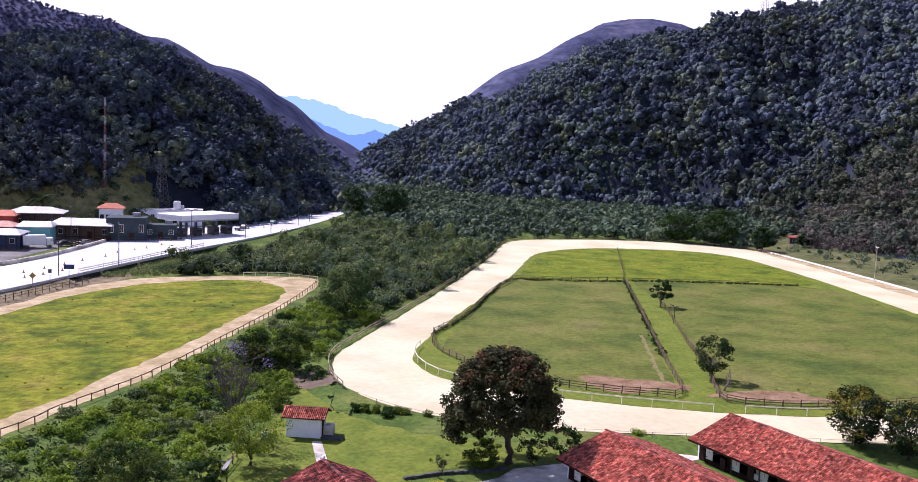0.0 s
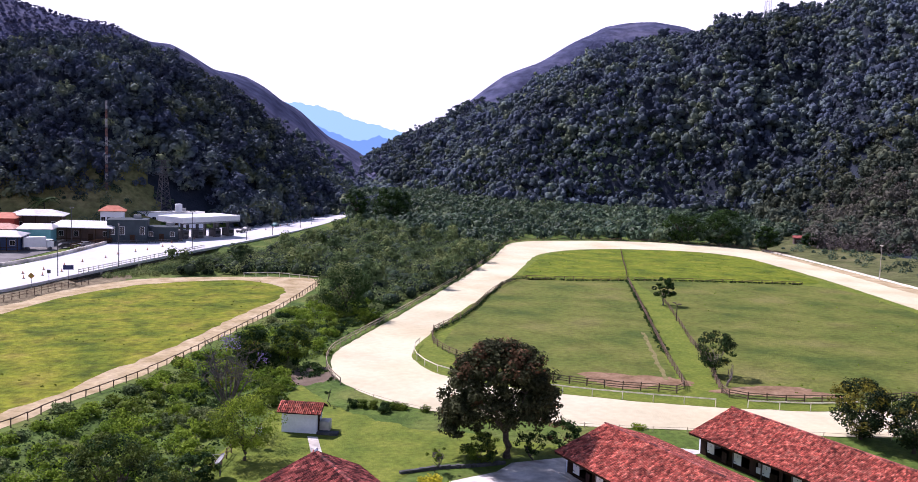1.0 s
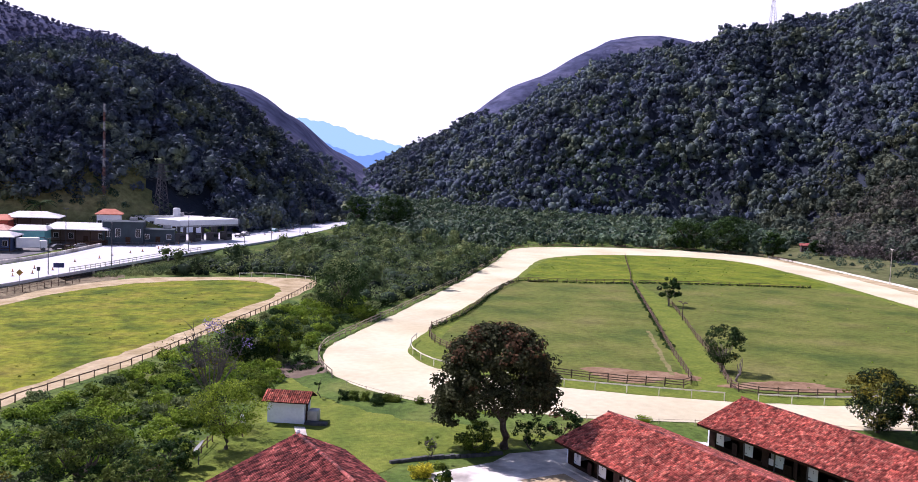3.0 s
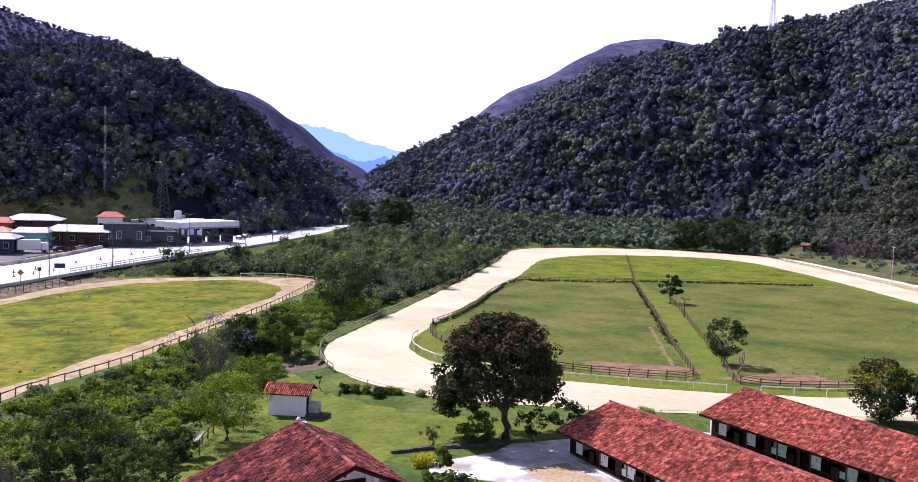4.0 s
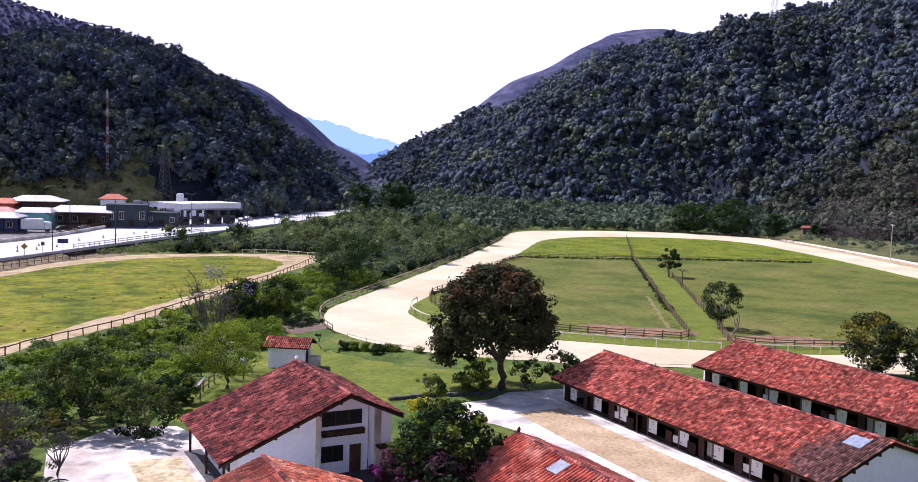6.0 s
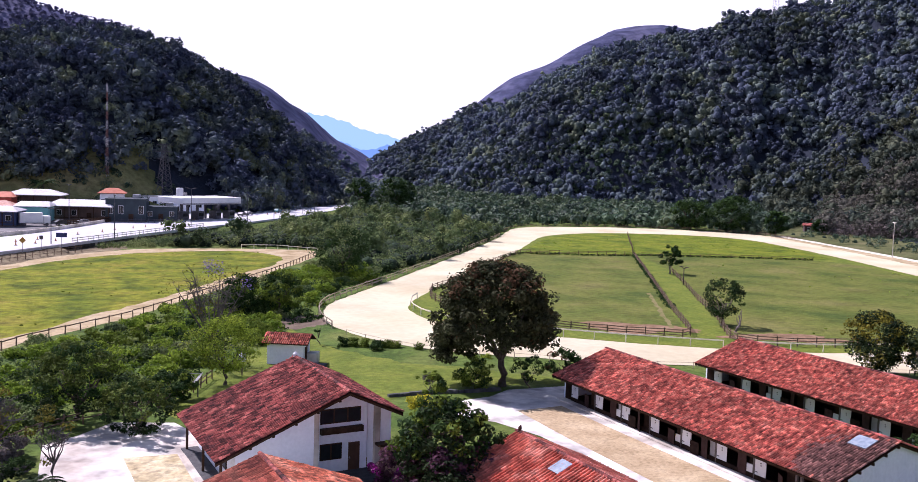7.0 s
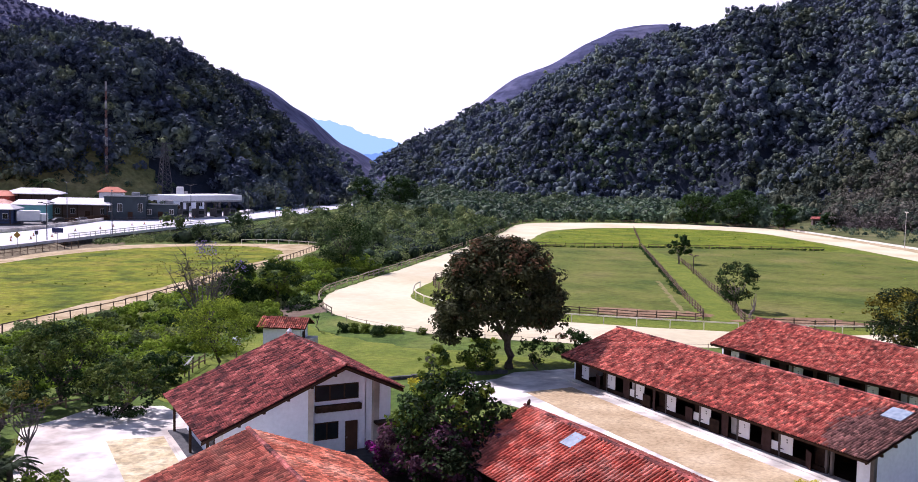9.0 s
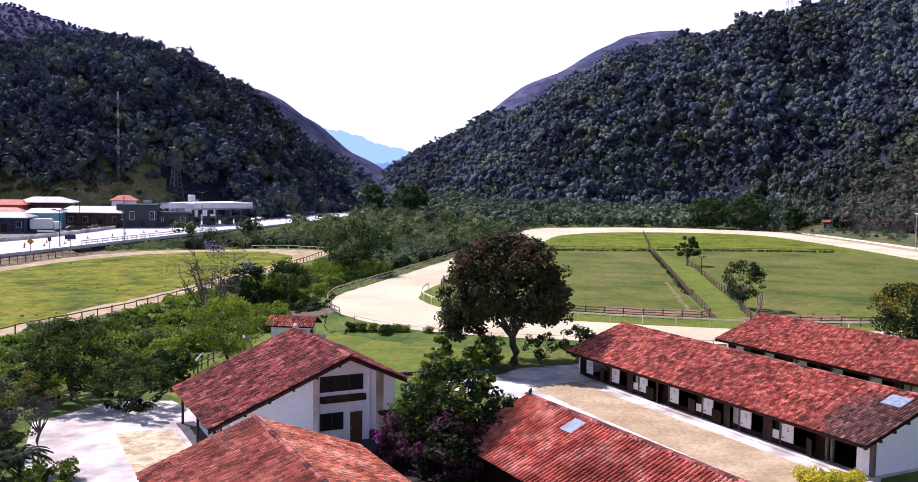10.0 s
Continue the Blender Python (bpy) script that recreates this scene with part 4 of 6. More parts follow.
    box_part("porch_wall", (11.75, 13.9, 0.3, 0.5, 0.14, 2.25), material("tan_plaster", [(0.30, 0.2, 0.14), (0.38, 0.27, 0.19)], 1.0, 0.9, 0.2, 10.0), t, "tan plaster porch wall")
    box_part("porch_window", (12.5, 13.2, 0.26, 0.31, 1.1, 1.8), GLASS, t)
    box_part("terrace", (6.9, 13.4, -0.6, 2.3, 0.0, 0.14), ROCK, t, "dark paved terrace step", 0.02)
    gable_roof(t, 0.0, XR, XE, Z0, ZR, ZE, 0, D, TILE_OLD, 160, lambda p: (p.y - 2) ** 2 + (p.x - 5) ** 2)
    for y0 in (0.06, D - 0.16):
        part("bargeboard", prism(bmesh.new(), [(0, Z0 - 0.28), (XR, ZR - 0.28), (XR, ZR - 0.1), (0, Z0 - 0.1)], y0, y0 + 0.1), DARKWOOD, t)
        part("bargeboard", prism(bmesh.new(), [(XR, ZR - 0.28), (XE, ZE - 0.28), (XE, ZE - 0.1), (XR, ZR - 0.1)], y0, y0 + 0.1), DARKWOOD, t)
    for k in range(5):
        x = 2.2 + k * 1.55
        box_part("purlin_end", (x, x + 0.16, -0.03, 0.9, zt(x) - 0.16, zt(x) + 0.0), DARKWOOD, t)
    for y in (0.9, 6.0, D - 0.9):
        box_part("veranda_post", (0.5, 0.66, y, y + 0.16, 0, Z0 + 0.1), DARKWOOD, t)
    box_part("veranda_floor", (0.2, 1.5, 0.4, D - 0.4, 0, 0.12), ROCK, t, "dark veranda floor")
    for y in (3.0, 7.5):
        wdw = box_part("window", (1.44, 1.52, y, y + 1.4, 1.0, 2.1), DARKWOOD, t, "dark-framed window")
        box_part("pane", (1.42, 1.45, y + 0.08, y + 1.32, 1.08, 2.02), GLASS, wdw)


house()


def shed_like(name, m, W, H, zr, D0, D1, label, mat, near, east=None):
    """A long low gabled building whose far end shows: local x across, y along, ridge at x = 0."""
    t = empty(name, m, label, "building")
    zt = lambda x: zr - (zr - H) * abs(x) / W - 0.14  # noqa: E731
    w = W - 0.7
    for y in (D0 + 0.6, D1 - 0.8):
        part("gable_wall", prism(bmesh.new(), [(-w, 0), (w, 0), (w, zt(w)), (0, zt(0)), (-w, zt(w))], y, y + 0.2), WALL, t)
    box_part("side_wall", (-w, -w + 0.2, D0 + 0.8, D1 - 0.8, 0, zt(w)), WALL if name == "annex" else STALLWOOD_SHADED, t)
    box_part("side_wall", (w - 0.2, w, D0 + 0.8, D1 - 0.8, 0, zt(w)), WALL, t)
    gable_roof(t, -W, 0, W, H, zr, H, D0, D1, mat, near, lambda p: (p.y - D1 + 5) ** 2 + (p.x + 1) ** 2, east, 0.30 if name == "barn" else 0.22)
    for y in (D1 - 0.12,):
        part("bargeboard", prism(bmesh.new(), [(-W, H - 0.28), (0, zr - 0.28), (0, zr - 0.1), (-W, H - 0.1)], y, y + 0.08), DARKWOOD, t)
        part("bargeboard", prism(bmesh.new(), [(W, H - 0.28), (0, zr - 0.28), (0, zr - 0.1), (W, H - 0.1)], y, y + 0.08), DARKWOOD, t)
    return t


annex = shed_like("annex", pose(16.15, 30, -0.5), 6.4, 1.9, 4.35, 2, 22.5, "low annex with bright orange-red clay tile roof", TILE_RED, 200, TILE_ORANGE)
barn = shed_like("barn", pose(33.45, 20, -0.5), 5.4, 2.0, 4.35, 2, 30.6, "low barn with ribbed red clay tile roof and skylight", TILE_RIB, 200)
bm = bmesh.new()
u = Vector((5.4, 0, 2.35)).normalized()
n = Vector((-u.z, 0, u.x))
c = Vector((-5.4, 0, 2.0)) + n * 0.17
q = [c + u * 4.3 + Vector((0, 23.5, 0)), c + u * 4.3 + Vector((0, 24.6, 0)), c + u * 5.5 + Vector((0, 24.6, 0)), c + u * 5.5 + Vector((0, 23.5, 0))]
v = [bm.verts.new(p) for p in q] + [bm.verts.new(p - n * 0.08) for p in q]
bm.faces.new(v[:4])
for i in range(4):
    bm.faces.new((v[i], v[(i + 1) % 4], v[4 + (i + 1) % 4], v[4 + i]))
part("skylight", bm, SKYLIGHT, barn, "pale translucent roof sheet")


def garden_shed():
    t = empty("garden_shed", pose(29.1, 95.0, -0.5, 0, 0, -34), "small white garden shed with red tile roof", "shed")
    part("wall_block", boxes(bmesh.new(), (0, 4.1, 0, 2.6, 0, 2.5)), WALL, t)
    a = Vector((0, 2.0, 1.0))
    roof_slope(t, "roof", (-0.5, -0.6, 2.45), (1, 0, 0), Vector((0, 1.9, 0.85)).normalized(), 5.2, 2.1, TILE, 0)
    roof_slope(t, "roof", (-0.5, 3.2, 2.45), (1, 0, 0), Vector((0, -1.9, 0.85)).normalized(), 5.2, 2.1, TILE, 0)
    part("gable", prism(bmesh.new(), [(0, 2.5), (2.6, 2.5), (1.3, 3.15)], 0, 0.12), WALL, t).matrix_basis = Matrix.Rotation(radians(90), 4, "Z") @ Matrix.Translation((0, -4.1, 0))
    box_part("door", (4.1, 4.15, 0.5, 1.4, 0.0, 2.0), DARKWOOD, t, "dark door")
    box_part("lean_to", (4.2, 5.3, 0.9, 2.4, 0.0, 1.25), CONCRETE, t, "grey lean-to block", 0.05)
    box_part("step", (4.15, 6.6, -0.3, 0.7, 0.0, 0.3), ROCK, t, "dark stone step", 0.03)


garden_shed()

# ---- fences ----
def fence(label, pts, spacing, rails, post_h, mat, post_w=0.12, rail_h=0.10, z=0.0, closed=False, lean=0.03, name="fence", top=None):
    p = curve_points(pts, spacing, closed)
    t = empty(name, pose(p[0][0], p[0][1], z), label, "fence")
    pm = bpy.data.meshes.new("post")
    bm = boxes(bmesh.new(), (-post_w / 2, post_w / 2, -post_w / 2, post_w / 2, -0.3, post_h))
    bmesh.ops.bevel(bm, geom=bm.edges[:], offset=post_w * 0.12, segments=1, affect="EDGES")
    bm.to_mesh(pm)
    bm.free()
    pm.materials.append(mat)
    rm = bpy.data.meshes.new("rail")
    bm = boxes(bmesh.new(), (0, 1, -0.025, 0.025, -rail_h / 2, rail_h / 2))
    bm.to_mesh(rm)
    bm.free()
    rm.materials.append(top or mat)
    o = np.array([p[0][0], p[0][1], 0])
    n = len(p)
    for i in range(n):
        x, y = p[i][:2] - o[:2]
        ob = new("post", pm)
        ob.parent = t
        ob.matrix_basis = pose(x, y, 0, rng.normal(0, lean * 60), rng.normal(0, lean * 60), rng.uniform(0, 90)) @ Matrix.Diagonal((1, 1, rng.uniform(0.93, 1.08), 1))
        if i < n - 1 or closed:
            q = p[(i + 1) % n][:2] - o[:2]
            d = q - (x, y)
            for h in rails:
                r = new("rail", rm)
                r.parent = t
                h0, h1 = h + rng.normal(0, lean), h + rng.normal(0, lean)
                ln = math.hypot(*d)
                r.matrix_basis = Matrix.Translation((x, y, h0)) @ Euler((0, -math.atan2(h1 - h0, ln), math.atan2(d[1], d[0]))).to_matrix().to_4x4() @ Matrix.Diagonal((ln + 0.06, 1, 1, 1))
    return t


fence("weathered wooden post-and-rail fence along the meadow path", [(73, 200.5), (53, 169), (35, 144.2), (19, 123.4), (6.6, 111), (-0.2, 103.4), (-28, 80)], 2.6, (0.95,), 1.05, WOOD, z=0.39, rail_h=0.12)
fence("white field gate rail at the meadow's end", [(58, 214.5), (66, 212.5), (73, 203)], 3.0, (0.9,), 1.0, RAILPAINT, z=0.39, rail_h=0.14)
fence("pale weathered post-and-rail fence along the riding track", [(150, 247), (144.2, 239.8), (107.8, 197.2), (77.6, 162.8), (57.4, 140.6), (48.6, 130.2), (44.4, 121.2), (42.8, 114.5), (42.4, 110.5)], 2.6, (0.5, 0.98), 1.05, PALEWOOD, z=0.02, rail_h=0.16)
fence("dark weathered fence along the far bend of the track", [(160, 261.5), (175, 279), (190, 286), (204, 285), (220, 282), (237, 274), (251, 262.5), (260, 240), (253, 219)], 3.0, (0.55, 1.0), 1.1, WOOD, z=0.0)
fence("white tubular rail along the inside of the track", [(64.6, 130.8), (60.9, 125.6), (58.4, 118), (58.8, 109.8), (63.4, 101.6), (70.4, 93.8), (76.8, 88), (84, 82.2)], 4.0, (1.0,), 1.02, RAILPAINT, post_w=0.10, rail_h=0.16, z=0.03, lean=0.01)
fence("white tubular rail along the inside of the track", [(87.6, 80.0), (97, 75.0), (116, 70.6), (135, 67.4), (155, 71)], 4.0, (1.0,), 1.02, RAILPAINT, post_w=0.10, rail_h=0.16, z=0.03, lean=0.01)
fence("dark wooden rail fence round the grazed paddock", [(71.5, 139), (67.2, 131), (65.8, 122.5), (66.6, 112), (70.8, 102), (77, 94.8), (82.2, 91.0), (86.3, 90.6), (99.6, 109.4), (124.7, 144.3), (147, 175.5), (152.8, 183.8)], 2.5, (0.4, 0.75, 1.1), 1.25, WOOD, post_w=0.14)
fence("dark wooden rail fence across the far paddock", [(152.8, 183.8), (138, 188.2), (124.8, 194.8)], 2.5, (0.4, 0.75, 1.1), 1.25, WOOD, post_w=0.14)
fence("weathered fence along the paddock's edge", [(124.8, 194.8), (107, 177.3), (86.4, 153), (71.5, 139)], 2.5, (0.4, 0.75, 1.1), 1.25, WOOD)
fence("dark wooden rail fence round the eastern paddock", [(111, 115.5), (101, 101), (90.4, 87.6), (89.6, 84.2), (92.8, 80.8), (101, 77.0), (116.4, 73.2), (135, 69.6), (157, 77.5)], 2.5, (0.4, 0.75, 1.1), 1.25, WOOD, post_w=0.14)
fence("worn wooden fence between the paddocks", [(138, 152.8), (125.6, 135.4), (111, 115.5)], 2.5, (0.5, 0.95), 1.15, WOOD)
fence("dark low fence across the eastern paddock", [(155, 183.6), (167, 179), (181, 172.5), (197, 164)], 2.8, (0.45, 0.85), 0.95, WOOD)
fence("thin wire-and-post fence beside the lawn", [(42.7, 106), (44.8, 99), (48.9, 92.3), (60.1, 82.5), (68.5, 77.2), (80, 70.6), (97, 61.2)], 4.0, (0.85,), 0.95, PALEWOOD, post_w=0.07, rail_h=0.03, z=-0.25)
fence("dark garden fence under the trees", [(1.0, 71.0), (3.2, 74.0), (5.5, 76.5), (9, 78.5), (13.5, 80.5), (18.5, 84.5), (22, 90)], 1.8, (0.5, 0.95), 1.15, WOOD, z=-0.5)
fence("weathered post fence beside the highway", [(-18, 166.5), (3.8, 190.8), (15.6, 204.6), (22, 211.6)], 2.2, (0.6, 1.15), 1.4, WOOD, z=0.5, rail_h=0.08)
fence("white guard rail of the highway bridge", [(20.5, 216.8), (33, 232), (46, 248), (60, 264.5)], 2.0, (0.45, 0.95), 1.05, RAILPAINT, z=2.0, rail_h=0.16, lean=0.0, name="guard_rail")
fence("dark board fence in front of the roadside houses", [(24, 268.5), (30, 277), (37, 283)], 1.6, (0.4, 0.9, 1.4), 1.7, DARKWOOD, z=1.97, rail_h=0.3)
fence("dark rail fence in front of the slate building", [(38, 281.5), (45, 280.5), (52, 281.5), (58, 284)], 1.8, (0.5, 1.0), 1.2, DARKSTEEL, z=1.97, rail_h=0.12)
WALL_LINE = curve_points([(208, 118), (216, 133), (223.5, 147.5), (238.5, 180), (253.5, 214), (262, 238)], 3.0)
bm = bmesh.new()
rows = []
for i, p in enumerate(WALL_LINE):
    d = WALL_LINE[min(i + 1, len(WALL_LINE) - 1)] - WALL_LINE[max(i - 1, 0)]
    n = Vector((-d[1], d[0], 0)).normalized() * 0.14
    top = 0.5 + rng.uniform(-0.04, 0.04)
    rows.append([bm.verts.new(Vector((p[0], p[1], 0)) + q) for q in (n + Vector((0, 0, -0.3)), n + Vector((0, 0, top)), -n + Vector((0, 0, top)), -n + Vector((0, 0, -0.3)))])
for a, b in zip(rows, rows[1:]):
    for k in range(4):
        bm.faces.new((a[k], a[(k + 1) % 4], b[(k + 1) % 4], b[k]))
bm.faces.new(rows[0])
bm.faces.new(rows[-1][::-1])
bmesh.ops.recalc_face_normals(bm, faces=bm.faces[:])
tagged(part("low_wall", bm, RAILPAINT), "low cream-painted wall beyond the riding track", "wall")

fence("worn low fence across the far paddock strip", [(153.6, 185.4), (166, 200.5), (184, 224), (203, 248.5)], 3.0, (0.45, 0.9), 1.05, WOOD)

# ---- trees ----
def limbs(bm, base, height, spread, radius, forks, tips, sway=0.25, first=0.35):
    """A tapered trunk with forking limbs; the limb ends go into tips."""
    trunk = [Vector(base)]
    for k in range(1, 5):
        trunk.append(trunk[0] + Vector((rng.normal(0, sway) * k * 0.25, rng.normal(0, sway) * k * 0.25, height * first * k / 4)))
    tube(bm, trunk, [radius * r for r in (1.35, 1.0, 0.9, 0.82, 0.76)], 9)
    for k in range(forks):
        a = 2 * math.pi * (k + rng.uniform(-0.3, 0.3)) / forks
        e = rng.uniform(0.45, 1.0)
        end = trunk[-1] + Vector((math.cos(a) * spread * e, math.sin(a) * spread * e, height * (1 - first) * rng.uniform(0.45, 0.92)))
        mid = trunk[-1].lerp(end, 0.5) + Vector((rng.normal(0, 0.2), rng.normal(0, 0.2), -spread * 0.06))
        tube(bm, [trunk[-1] - Vector((0, 0, 0.1)), mid, end], [radius * 0.55, radius * 0.33, radius * 0.1], 6)
        for _ in range(3):
            s = mid.lerp(end, rng.uniform(0, 0.8))
            t = s + Vector((rng.normal(0, 0.3), rng.normal(0, 0.3), rng.uniform(0.1, 0.4))) * spread * 0.55
            tube(bm, [s, s.lerp(t, 0.5) + Vector((0, 0, 0.1)), t], [radius * 0.22, radius * 0.15, radius * 0.05], 5)
            tips.append(t)
        tips.append(end)
    return trunk[-1]


def twigs(bm, tips, length, radius, each):
    """Fine bare twigs from every limb end."""
    for p in list(tips):
        for _ in range(each):
            d = Vector((rng.normal(0, 0.6), rng.normal(0, 0.6), rng.uniform(0.1, 1.0))) * length
            m = p + d * 0.5 + Vector((rng.normal(0, 0.08), rng.normal(0, 0.08), 0))
            tube(bm, [p, m, p + d], [radius, radius * 0.7, radius * 0.3], 4)


def tree(label, x, y, z, height, crown, shape, count, size, mats, bark=BARK, radius=0.3, forks=6, category="tree", name="tree", first=0.35, clump=0.28, group="", twig=0, off=(0, 0)):
    """crown: (half width, bottom, top) above the base; shape: 'dome', 'round', 'cone'; mats: leaf materials with shares."""
    t = empty(name, pose(x, y, z), label, category, group)
    bm = bmesh.new()
    tips = []
    limbs(bm, (0, 0, -0.2), height * 0.85, crown[0] * 0.8, radius, forks, tips, first=first)
    if twig:
        twigs(bm, tips, crown[0] * 0.3, 0.03, twig)
    part("trunk", bm, bark, t)
    w, lo, hi = crown
    k = count // 60
    a, u = rng.uniform(0, 2 * np.pi, k), rng.random(k)
    h = rng.random(k)
    if shape == "dome":
        prof = np.sqrt(np.clip(1 - (h * 0.98) ** 2.2, 0, 1)) * (0.75 + 0.25 * np.minimum(h * 4, 1))
    elif shape == "cone":
        prof = (1 - h) ** 0.75 * 0.95 + 0.06
    else:
        prof = np.sqrt(np.clip(1 - (2 * h - 1) ** 2, 0, 1))
    r = w * prof * (0.45 + 0.55 * np.sqrt(u)) * (1 + 0.18 * np.sin(a * 3 + x) + 0.12 * np.sin(a * 5 + h * 6))
    c = np.stack([np.cos(a) * r + off[0], np.sin(a) * r + off[1], lo + (hi - lo) * h], -1)
    rad = w * clump * rng.uniform(0.6, 1.25, k)
    which = rng.random(k)
    at = 0.0
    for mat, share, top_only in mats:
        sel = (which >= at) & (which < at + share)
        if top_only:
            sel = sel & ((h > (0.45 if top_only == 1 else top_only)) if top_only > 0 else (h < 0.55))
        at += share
        if sel.sum():
            leaves("crown", c[sel], rad[sel], 60, size, mat, t, squash=0.7)
    return t


big = tree("large spreading dark tree with russet top on the lawn", 48.5, 77.2, -0.5, 12.6, (6.1, 4.6, 12.5), "dome", 34000, 0.19, [(LEAF_BIG, 0.7, False), (LEAF_BROWN, 0.3, 0.62)], radius=0.42, forks=10, first=0.27, clump=0.16, off=(-0.9, 0.5))
# its low skirt of boughs on one side and the long boughs on the other
for mat, k, cx, cy, cz, sx, sz in ((LEAF_BIG, 64, -4.6, 2.5, 4.5, 1.1, 1.0), (LEAF_BROWN, 12, -4.8, 2.6, 5.0, 1.1, 0.8), (LEAF_BIG, 46, 3.0, -1.6, 6.2, 1.1, 0.9), (LEAF_BROWN, 8, 2.6, -1.4, 4.9, 0.9, 0.3)):
    c = np.array([cx, cy, cz]) + np.clip(rng.normal(size=(k, 3)), -1.5, 1.5) * np.array([sx, sx, sz])
    leaves("bough_leaves", c, rng.uniform(0.5, 1.0, k), 70, 0.19, mat, big, squash=0.6)
tree("violet-flowering half-bare jacaranda among scrub", 23.2, 97.6, -0.5, 12.4, (4.3, 5.0, 11.6), "round", 1500, 0.1, [(LEAF_PURPLE, 0.6, 1), (LEAF_OLIVE, 0.25, False)], bark=GREYBARK, radius=0.26, forks=13, first=0.25, clump=0.3, twig=6)
tree("leafy yellow-green garden tree beside scrub", 22.6, 87.2, -0.5, 6.5, (3.1, 1.8, 6.6), "round", 8000, 0.1, [(LEAF_LIME, 0.7, False), (LEAF_GREEN, 0.3, False)], radius=0.18)
# next two crowns: paler leaves above, blackish below, for sun and shade
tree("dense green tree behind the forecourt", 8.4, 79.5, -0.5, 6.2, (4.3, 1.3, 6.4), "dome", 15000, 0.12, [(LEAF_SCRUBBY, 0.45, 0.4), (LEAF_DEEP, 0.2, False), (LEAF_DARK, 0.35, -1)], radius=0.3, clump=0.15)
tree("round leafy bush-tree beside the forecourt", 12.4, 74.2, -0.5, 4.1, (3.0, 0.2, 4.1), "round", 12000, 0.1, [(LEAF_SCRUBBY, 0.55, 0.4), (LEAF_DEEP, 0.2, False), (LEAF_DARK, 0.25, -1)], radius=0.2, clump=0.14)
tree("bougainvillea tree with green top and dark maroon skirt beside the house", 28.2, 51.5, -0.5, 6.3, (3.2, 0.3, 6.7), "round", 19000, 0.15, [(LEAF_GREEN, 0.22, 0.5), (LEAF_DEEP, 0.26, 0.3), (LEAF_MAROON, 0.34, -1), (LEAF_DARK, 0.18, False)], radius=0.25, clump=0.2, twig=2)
tree("dark maroon bougainvillea skirt in front of the tree", 27.0, 49.0, -0.5, 3.6, (2.5, 0.2, 4.0), "round", 9000, 0.14, [(LEAF_MAROON, 0.5, False), (LEAF_DARK, 0.42, False), (LEAF_PINK, 0.015, 0.4)], radius=0.12, category="shrub", name="shrub", clump=0.24)
tree("leggy green shrub rising beside the bougainvillea", 28.9, 54.6, -0.5, 7.4, (1.1, 3.6, 7.8), "round", 1500, 0.13, [(LEAF_GREEN, 0.6, False), (LEAF_DEEP, 0.4, False)], radius=0.08, forks=6, clump=0.34, category="shrub", name="shrub", twig=3)
tree("magenta bougainvillea spray by the terrace", 25.6, 53.3, -0.5, 2.6, (1.5, 0.3, 3.3), "round", 3400, 0.1, [(LEAF_PINK, 0.24, False), (LEAF_MAROON, 0.76, False)], radius=0.06, forks=3, category="shrub", name="shrub")
for x, y, w, h in ((90.3, 65.0, 3.1, 6.9), (92.2, 59.4, 2.9, 6.3)):
    tree("rounded dark tree with golden tips near the stables", x, y, -0.1, h, (w, 0.9, h), "round", 9000, 0.15, [(LEAF_DARK, 0.62, False), (LEAF_OLIVE, 0.2, False), (LEAF_TIP, 0.18, 0.5)], radius=0.2, clump=0.3)
tree("gnarled green tree between the paddocks", 96.5, 95.1, 0.0, 6.5, (2.9, 1.6, 6.6), "round", 4600, 0.13, [(LEAF_DARK, 0.5, False), (LEAF_DEEP, 0.5, False)], bark=PALEBARK, radius=0.25)
tree("small green tree between the paddocks", 134.7, 149.3, 0.0, 6.0, (2.4, 2.2, 6.2), "dome", 2000, 0.2, [(LEAF_DARK, 0.4, False), (LEAF_DEEP, 0.6, False)], bark=PALEBARK, radius=0.2)
tree("leafy tree in the creek thicket", 62.0, 158.5, 0.0, 10.0, (4.6, 1.5, 10.2), "round", 9000, 0.16, [(LEAF_DEEP, 0.55, False), (LEAF_CREEK, 0.45, False)], radius=0.25)
tree("slim young tree on the lawn", 38.0, 103.0, -0.5, 3.6, (0.7, 0.8, 3.7), "round", 420, 0.12, [(LEAF_DEEP, 1.0, False)], radius=0.06, forks=4)
tree("dead branching tree stump at the paddock corner", 93.6, 89.6, 0.0, 4.6, (0.9, 3.0, 4.6), "round", 60, 0.1, [(LEAF_OLIVE, 1.0, False)], bark=PALEBARK, radius=0.2, forks=4)
tree("thin bare shrub on the lawn", 39.3, 76.5, -0.5, 3.2, (0.9, 1.2, 3.4), "round", 420, 0.09, [(LEAF_GREEN, 1.0, False)], bark=GREYBARK, radius=0.06, forks=6, twig=5, category="shrub", name="shrub")
tree("leafy shrub under the large tree", 45.2, 77.2, -0.5, 2.6, (1.9, 0.3, 3.0), "round", 3400, 0.11, [(LEAF_DEEP, 0.4, False), (LEAF_GREEN, 0.6, False)], radius=0.08, category="shrub", name="shrub")
